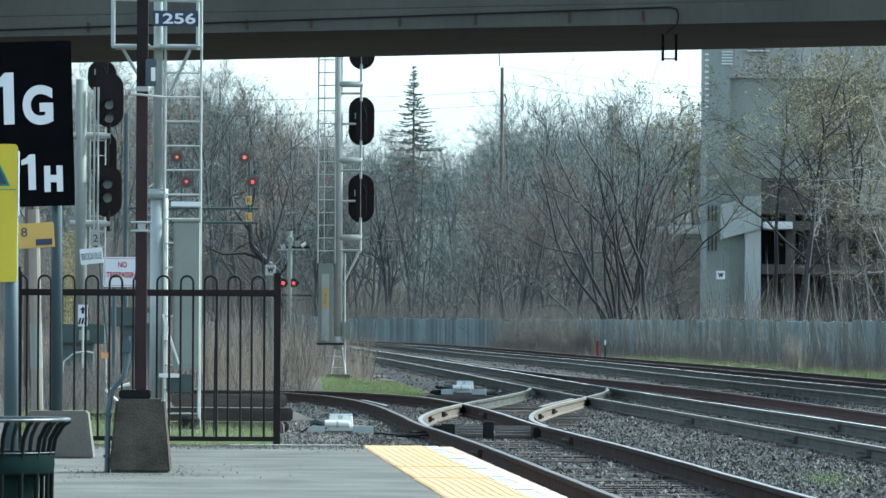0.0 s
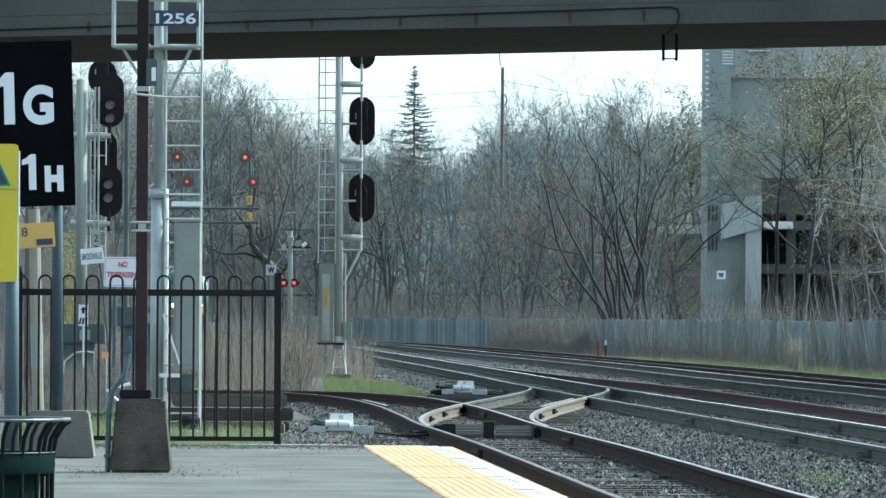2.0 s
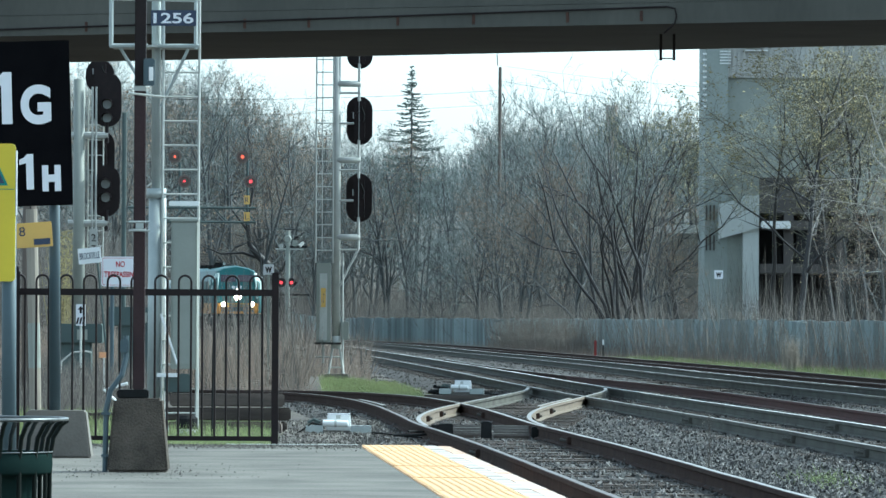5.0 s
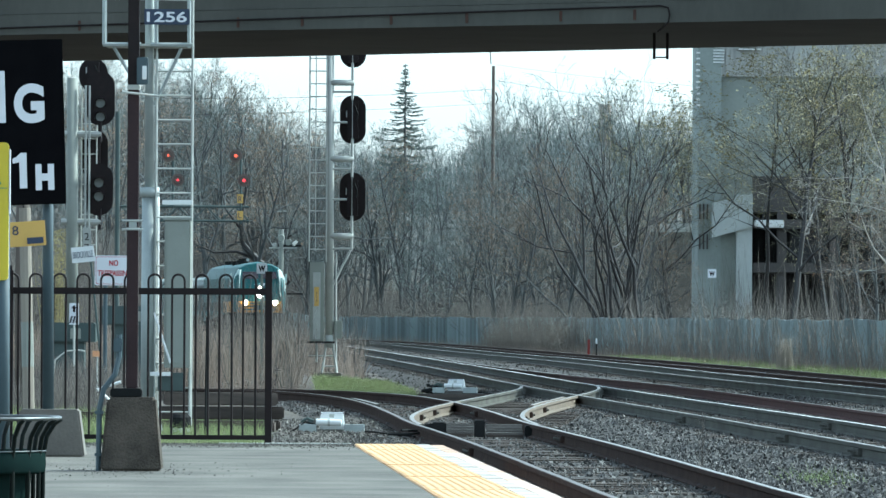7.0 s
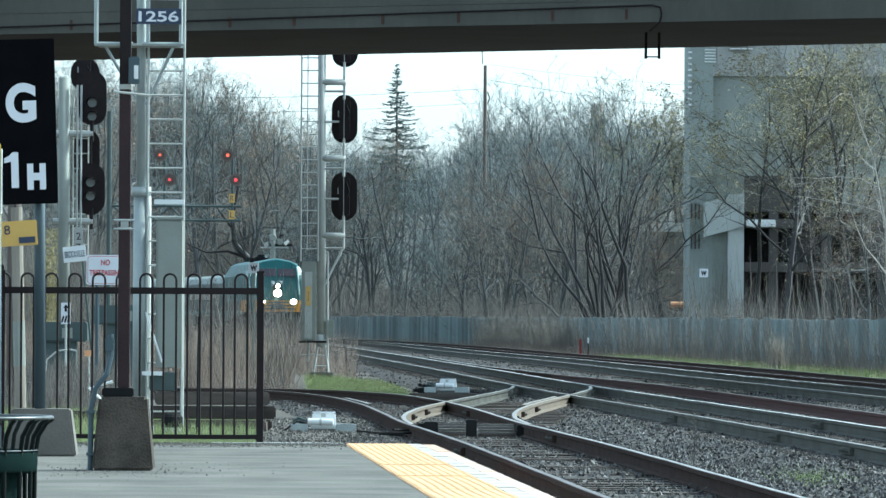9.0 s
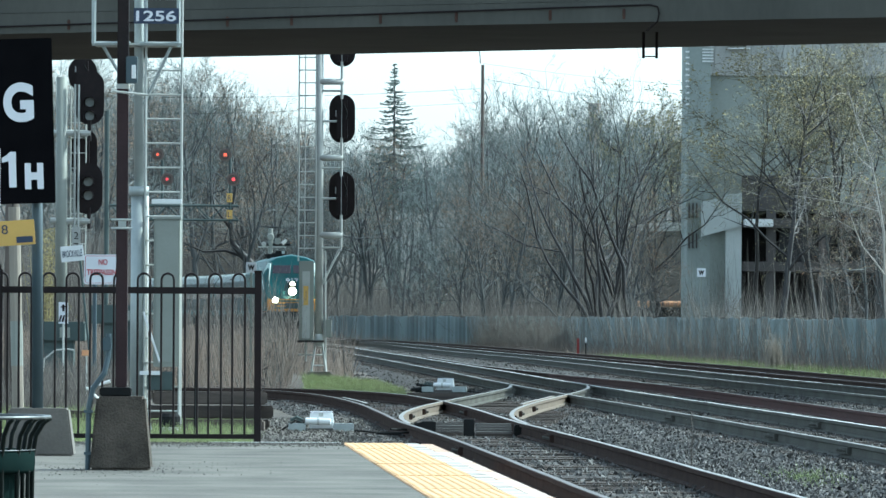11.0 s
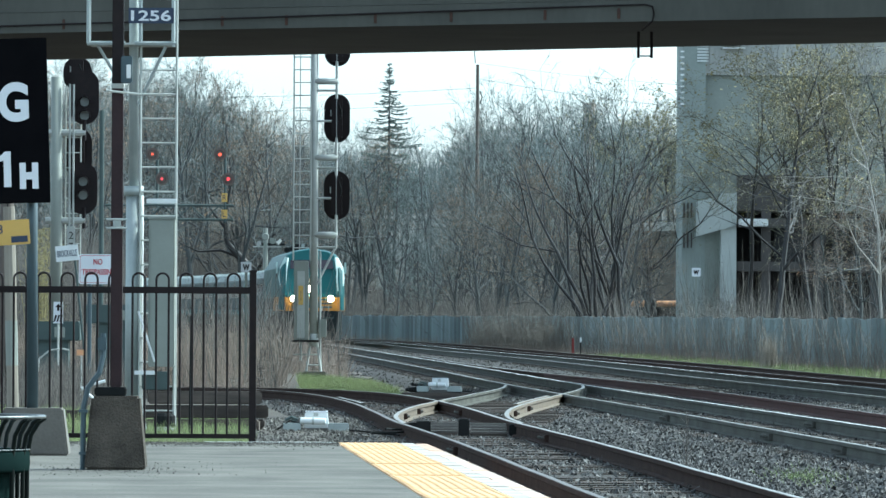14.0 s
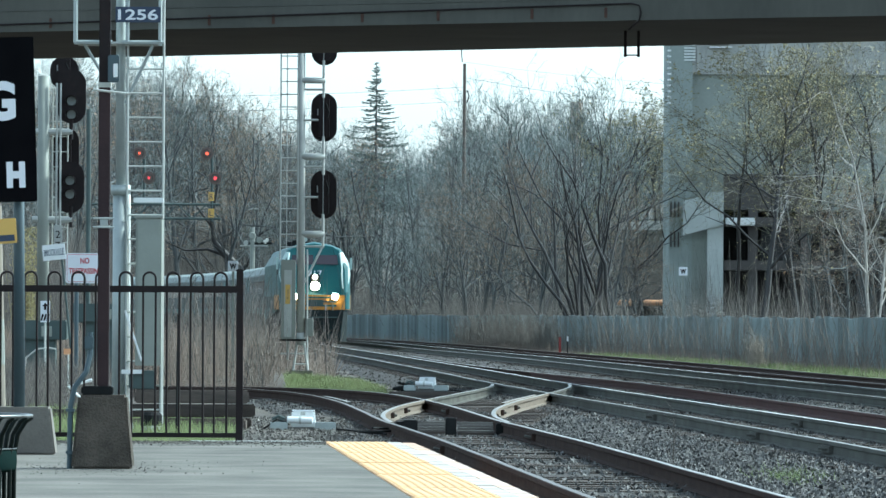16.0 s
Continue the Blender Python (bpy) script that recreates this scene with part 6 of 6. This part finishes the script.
tufts("brush", 6500, lambda g: (lambda y: (BACK_FENCE.at(y)[0] + g.uniform(0.3, 5.0), y))(170 + 270 * g.random() ** 0.55), 0.6, 3.0, BRUSH, "bare brush growing along the boundary fence", "brush", 0.26, 0.008, skew=1.6)
tufts("wood_undergrowth", 15000, lambda g: (lambda y: (BACK_FENCE.at(min(y, 445))[0] + g.uniform(3, 24) - max(0, y - 445) * 0.4, y))(g.uniform(318, 500)), 1.2, 6.0, BRUSH, "thin bare saplings and undergrowth in the wood", "undergrowth", 0.2, 0.015, skew=1.5)
tufts("curve_undergrowth", 12000, lambda g: (lambda y: (g.uniform(-0.062 * y, -0.02 * y), y))(g.uniform(465, 520)), 1.0, 7.0, BRUSH, "bare undergrowth beyond the curve", "undergrowth", 0.16, 0.016)
tufts("pale_saplings", 95, lambda g: (lambda y: (BACK_FENCE.at(y)[0] - g.uniform(-0.6, 1.5), y))(g.uniform(185, 300)), 1.2, 5.0, TWIG_WARM, "pale bare saplings before the boundary fence", "saplings", 0.16, 0.016, True, 1.4)
tufts("right_brush", 520, lambda g: (lambda y: (BACK_FENCE.at(y)[0] - g.uniform(0.0, 1.3), y))(g.uniform(180, 262)), 0.4, 2.2, REED, "dry brush growing up the boundary fence", "brush", 0.3, 0.006, True, 1.4)
tufts("case_weeds", 2500, lambda g: (lambda y: (g.uniform(-0.07 * y, -0.047 * y), y))(g.uniform(93, 106)), 0.3, 1.0, BRUSH, "dry weeds before the trackside cases", "weeds", 0.25, 0.005, True, 1.4)
# dry tuft, and a leafless weed stalk in the ballast
tufts("pampas_tuft", 260, lambda g: (11.25 + g.normal(0, 0.13), 199 + g.normal(0, 0.2)), 0.7, 1.35, PALE_WOOD, "tall tan tuft of dry grass", "grass tuft", 0.1, 0.012)
sp = Soup()
g_ = np.random.default_rng(5)
for k in range(9):
    p = np.array((0, 0, 0.05 + k * 0.05))
    sp.bar([p, p + np.array((g_.normal(0, 0.07), 0, 0.18)), p + np.array((g_.normal(0, 0.1), 0, 0.32))], [0.004, 0.003, 0.001], 3)
sp.bar([np.zeros(3), np.array((0.01, 0, 0.35)), np.array((0.03, 0, 0.62))], [0.006, 0.005, 0.002], 3)
tagged(raw("weed_stalk", sp.v, sp.f, BRUSH), "leafless weed stalk standing in the ballast", "weed", kind="stuff").matrix_world = pose(2.66, 61.5, -0.2)

# ---------------------------------------------------------------- train
def loft(sections, caps=True):
    bm = bmesh.new()
    rings = [[bm.verts.new(p) for p in s] for s in sections]
    n = len(rings[0])
    for a, b in zip(rings, rings[1:]):
        for i in range(n):
            bm.faces.new((a[i], a[(i + 1) % n], b[(i + 1) % n], b[i]))
    if caps:
        bm.faces.new(rings[0][::-1])
        bm.faces.new(rings[-1])
    bmesh.ops.recalc_face_normals(bm, faces=bm.faces[:])
    return bm


def half(pts, depth):
    """A section from its right half, bottom to top; depth gives how far back each height lies."""
    r = [(x, depth(z), z) for x, z in pts]
    return r + [(-x, y, z) for x, y, z in r[::-1] if x > 0.01]


def bogie(parent, y, wheels=2, gap=2.7):
    bg = part("bogie", B(-1.15, 1.15, y - gap * 0.8, y + gap * 0.8, 0.42, 0.82, bevel=0.05), TRAIN_BLACK, parent)
    for i in range(wheels):
        yy = y + (i - (wheels - 1) / 2) * gap
        for sx in (-1, 1):
            part("wheel", T([(sx * 0.68, yy, 0.5), (sx * 0.82, yy, 0.5)], 0.5, 20), TRAIN_BLACK, bg)
    return bg


def locomotive():
    e = empty("locomotive", Matrix.Identity(4), "teal and yellow diesel passenger locomotive with lit headlights", "locomotive")
    slope = lambda z: 0.0 if z <= 2.25 else (z - 2.25) * 0.42
    back = lambda z: 0.75 if z <= 2.25 else 0.75 + (z - 2.25) * 0.36
    nose = half([(1.22, 1.55), (1.22, 2.25), (1.16, 3.1), (1.02, 3.98), (0.75, 4.16), (0.0, 4.28)], slope)
    full = half([(1.5, 1.55), (1.5, 2.25), (1.5, 3.45), (1.12, 4.08), (0.75, 4.24), (0.0, 4.38)], back)
    mid = half([(1.5, 1.55), (1.5, 2.25), (1.5, 3.45), (1.12, 4.08), (0.75, 4.24), (0.0, 4.38)], lambda z: 2.4)
    end = half([(1.5, 1.0), (1.5, 2.25), (1.5, 3.45), (1.12, 4.08), (0.75, 4.24), (0.0, 4.38)], lambda z: 21.0)
    sect = [nose]
    for k in range(1, 6):
        a = k * math.pi / 10
        sect.append([(p[0] + (q[0] - p[0]) * math.sin(a), p[1] + (q[1] - p[1]) * (1 - math.cos(a)), p[2] + (q[2] - p[2]) * math.sin(a)) for p, q in zip(nose, full)])
    part("body", loft(sect + [mid, end]), TRAIN_TEAL, e)
    # cab corners coloured pale: the sun and sky light they catch
    for sx in (-1, 1):
        pil = [(sx * x, y - 0.02, z) for x, y, z in ((1.20, 0.10, 2.42), (1.42, 0.36, 2.62), (1.50, 0.66, 3.02), (1.42, 0.72, 3.52), (1.20, 0.80, 3.94), (1.08, 0.66, 3.92), (1.14, 0.40, 3.2))]
        part("corner_panel", loft([pil, [(x - sx * 0.06, y + 0.06, z) for x, y, z in pil]]), TRAIN_PALE, e, "corner panel coloured pale mint for sun and sky light")
    yl = half([(1.24, 1.53), (1.24, 1.9), (1.24, 2.14)], lambda z: -0.012)
    yl2 = half([(1.515, 1.53), (1.515, 1.9), (1.515, 2.14)], lambda z: 0.745)
    yl3 = half([(1.515, 1.53), (1.515, 1.9), (1.515, 2.14)], lambda z: 6.5)
    part("yellow_band", loft([yl, yl2, yl3]), TRAIN_YELLOW, e, "yellow lower nose band")
    for k in range(3):
        part("stripe", B(-0.9, 0.9, -0.03, -0.0135, 1.66 + k * 0.17, 1.73 + k * 0.17), TRAIN_GREY if k == 1 else TRAIN_TEAL, e)
    part("number_plate_panel", B(-0.35, 0.35, -0.035, -0.0305, 1.66, 1.95), TRAIN_GREY, e)
    for x0, x1 in ((-0.98, -0.06), (0.06, 0.98)):
        vs = [(x, slope(z) - 0.02, z) for x, z in ((x0, 3.42), (x1, 3.42), (x1 * 0.97, 3.82), (x0 * 0.97, 3.82))]
        part("windscreen", loft([vs, [(x, y + 0.012, z) for x, y, z in vs]]), WINDSCREEN, e)
    for sx in (-1, 1):
        part("side_window", B(sx * 1.505 - 0.006, sx * 1.505 + 0.006, 1.9, 2.7, 3.0, 3.42), WINDSCREEN, e)
        part("cab_door", B(sx * 1.505 - 0.004, sx * 1.505 + 0.004, 3.1, 3.8, 1.6, 3.4), TRAIN_GREY, e)
        part("mirror", B(sx * 1.55 - 0.045, sx * 1.55 + 0.045, 1.1, 1.18, 3.2, 3.72, bevel=0.02), TRAIN_PALE, e)
        part("side_stripe", B(sx * 1.503 - 0.004, sx * 1.503 + 0.004, 6.5, 20.8, 1.6, 2.1), TRAIN_GREY, e)
    nm = letters("917", 0.26, pose(-0.3, slope(3.05) - 0.03, 2.94, -22.8), SIGN_WHITE, e, "number", 0.6)
    hl = part("headlight_box", B(-0.2, 0.2, 0.0, 0.4, 2.33, 3.02, bevel=0.03), TRAIN_BLACK, e)
    for z, r_ in ((2.52, 0.19), (2.9, 0.10)):
        part("headlight", T([(0, -0.06, z), (0, -0.005, z)], r_, 18), HEADLIGHT, hl, "lit white headlight")
    for sx in (-1, 1):
        dl = part("ditch_light_box", B(sx * 0.84 - 0.14, sx * 0.84 + 0.14, -0.1, 0.05, 1.95, 2.22, bevel=0.03), TRAIN_BLACK, e)
        part("ditch_light", T([(sx * 0.84, -0.13, 2.08), (sx * 0.84, -0.101, 2.08)], 0.14, 16), HEADLIGHT, dl, "lit ditch light")
    part("pilot", loft([half([(1.05, 0.2), (1.2, 1.5)], lambda z: -0.15), half([(1.35, 0.2), (1.4, 1.5)], lambda z: 0.6), half([(1.35, 0.4), (1.4, 1.5)], lambda z: 3.0)]), PILOT, e, "dark teal snow plough pilot")
    part("pilot_step", B(-1.0, 1.0, -0.32, -0.16, 1.18, 1.24, bevel=0.01), TRAIN_GREY, e)
    part("plough_rib", B(-1.05, 1.05, -0.2, -0.155, 0.62, 0.7, bevel=0.01), TRAIN_BLACK, e)
    part("coupler", B(-0.18, 0.18, -0.75, -0.1, 0.72, 1.05, bevel=0.05), TRAIN_BLACK, e)
    for x in (-0.5, 0.5):
        part("air_hose", T([(x, -0.2, 1.3), (x, -0.4, 0.9), (x * 0.8, -0.3, 0.55)], 0.035, 6), TRAIN_BLACK, e)
    for x in (-0.75, -0.45, 0.45, 0.75):
        part("handrail", T([(x, -0.05, 1.5), (x, -0.09, 1.75)], 0.02, 6), GALV, e)
    part("fuel_tank", B(-1.3, 1.3, 7.5, 13.5, 0.3, 1.2, bevel=0.08), TRAIN_BLACK, e)
    part("underframe", B(-1.4, 1.4, 3.0, 20.9, 0.95, 1.56), TRAIN_BLACK, e)
    bogie(e, 4.2)
    bogie(e, 16.8)
    for x, y, z in ((-0.55, 6.5, 4.5), (-0.3, 7.2, 4.53), (-0.75, 7.6, 4.45)):
        part("roof_vent", B(x - 0.22, x + 0.22, y, y + 0.6, 4.2, z, bevel=0.05), TRAIN_BLACK, e)
    part("roof_dome", T([(0.05, 2.6, 4.34), (0.05, 2.6, 4.42)], [0.08, 0.04], 10), TRAIN_GREY, e)
    part("horn", T([(-0.2, 5.8, 4.52), (-0.2, 6.4, 4.5)], [0.09, 0.03], 8), GALV, e)
    part("exhaust", T([(-0.15, 9, 4.3), (-0.15, 9, 4.62)], 0.3, 10), TRAIN_BLACK, e)
    part("fan_hatch", T([(0, 15, 4.3), (0, 15, 4.5)], 0.75, 16), TRAIN_BLACK, e)
    return e


def coach():
    e = empty("passenger_coach", Matrix.Identity(4), "low grey green passenger coach with a silver roof", "railway coach", "coaches of the train")
    sec = lambda y: [(x, y, z) for x, z in [(1.35, 0.75), (1.52, 1.25), (1.52, 1.7), (1.36, 3.1), (1.05, 3.46), (0.55, 3.63), (0, 3.66)]] + \
                    [(-x, y, z) for x, z in [(0.55, 3.63), (1.05, 3.46), (1.36, 3.1), (1.52, 1.7), (1.52, 1.25), (1.35, 0.75)]]
    part("body", loft([sec(0.3), sec(25.5)]), TRAIN_GREY, e)
    rf = lambda y: [(x, y, z + 0.012) for x, z in [(1.33, 3.12), (1.06, 3.47), (0.55, 3.64), (0, 3.67), (-0.55, 3.64), (-1.06, 3.47), (-1.33, 3.12)]] + \
                   [(x, y, z - 0.02) for x, z in [(-1.33, 3.12), (-1.06, 3.47), (-0.55, 3.64), (0, 3.67), (0.55, 3.64), (1.06, 3.47), (1.33, 3.12)]]
    part("roof", loft([rf(0.28), rf(25.52)]), TRAIN_ROOF, e, "pale silver roof")
    for sx in (-1, 1):
        for k in range(12):
            y = 2.9 + k * 1.7
            pane = [(sx * 1.458, y, 2.25), (sx * 1.458, y + 1.3, 2.25), (sx * 1.395, y + 1.3, 2.85), (sx * 1.395, y, 2.85)]
            part("window", loft([pane, [(x + sx * 0.014, y_, z) for x, y_, z in pane]]), WINDSCREEN, e)
        for y in (0.9, 23.9):
            dr = [(sx * 1.515, y, 1.3), (sx * 1.515, y + 0.8, 1.3), (sx * 1.375, y + 0.8, 3.0), (sx * 1.375, y, 3.0)]
            part("door", loft([dr, [(x + sx * 0.018, y_, z) for x, y_, z in dr]]), TRAIN_TEAL, e)
        st_ = [(sx * 1.525, 0.3, 1.35), (sx * 1.525, 25.5, 1.35), (sx * 1.525, 25.5, 1.6), (sx * 1.525, 0.3, 1.6)]
        part("side_stripe", loft([st_, [(x + sx * 0.006, y_, z) for x, y_, z in st_]]), TRAIN_TEAL, e)
    part("gangway", B(-0.55, 0.55, -0.05, 0.3, 0.9, 3.1, bevel=0.05), TRAIN_BLACK, e)
    part("underframe", B(-1.3, 1.3, 0.6, 25.2, 0.45, 0.8), TRAIN_BLACK, e)
    bogie(e, 4.0)
    bogie(e, 21.8)
    return e


def trailer():
    e = empty("flatbed_trailer", Matrix.Identity(4), "flatbed trailer loaded with orange tan pipes behind the mill", "trailer")
    part("bed", B(0, 7.5, -0.2, 1.8, 2.1, 2.26, bevel=0.02), TRAIN_BLACK, e)
    for k in range(3):
        part("load_pipe", T([(0.05 + 0.1 * k, 0.2 + 0.5 * k, 2.44), (7.3, 0.2 + 0.5 * k, 2.44)], 0.17, 10), ORANGE, e)
    for x in (1.4, 5.2, 6.3):
        part("strap", B(x, x + 0.08, -0.02, 1.5, 2.26, 2.63), PALE_WOOD, e)
        for y in (0.0, 1.5):
            part("wheel", T([(x, y - 0.12, 0.5), (x, y + 0.12, 0.5)], 0.5, 16), TRAIN_BLACK, e)
    part("axle_frame", B(0.8, 6.8, 0.5, 1.1, 0.8, 2.1), TRAIN_BLACK, e)
    return e


load = trailer()
loco = locomotive()
coaches = [coach()]
for _ in range(4):
    coaches.append(copy_thing(coaches[0], Matrix.Identity(4)))

# the way along the main line, by length
way_y = np.linspace(150, 615, 1200)
way_x = np.array([MAIN.at(y)[0] for y in way_y])
way_s = np.concatenate([[0], np.cumsum(np.hypot(np.diff(way_x), np.diff(way_y)))])


def on_way(s):
    return float(np.interp(s, way_s, way_x)), float(np.interp(s, way_s, way_y))


def vehicle_pose(s_front, a, b):
    """The pose of a vehicle whose front is at s_front and whose bogies lie a and b behind it."""
    xa, ya = on_way(s_front + a)
    xb, yb = on_way(s_front + b)
    ang = math.atan2(xb - xa, yb - ya)
    v = Vector((xb - xa, yb - ya, 0)).normalized()
    p = Vector((xa, ya, 0)) - v * a
    return pose(p.x, p.y, 0, 0, 0, -math.degrees(ang))


def motions():
    s16 = float(np.interp(260.0, way_y, way_s))
    times = [i * 0.5 for i in range(33)]
    front = {t: s16 + 9.85 * (16.0 - t) for t in times}
    walk(loco, [(t, vehicle_pose(front[t], 4.2, 16.8)) for t in times])
    walk(load, [(t, pose(x, 345, -0.38)) for t, x in ((0, 22.0), (4, 22.0), (6.5, 18.6), (8.0, 15.4), (8.6, 14.2), (9.2, 13.27), (10.2, 12.2), (11.3, 11.8), (12.5, 11.75), (16, 11.75))])
    for i, c in enumerate(coaches):
        walk(c, [(t, vehicle_pose(min(front[t] + 21.4 + i * 25.9, way_s[-1] - 27), 4.0, 21.8)) for t in times])


motions()
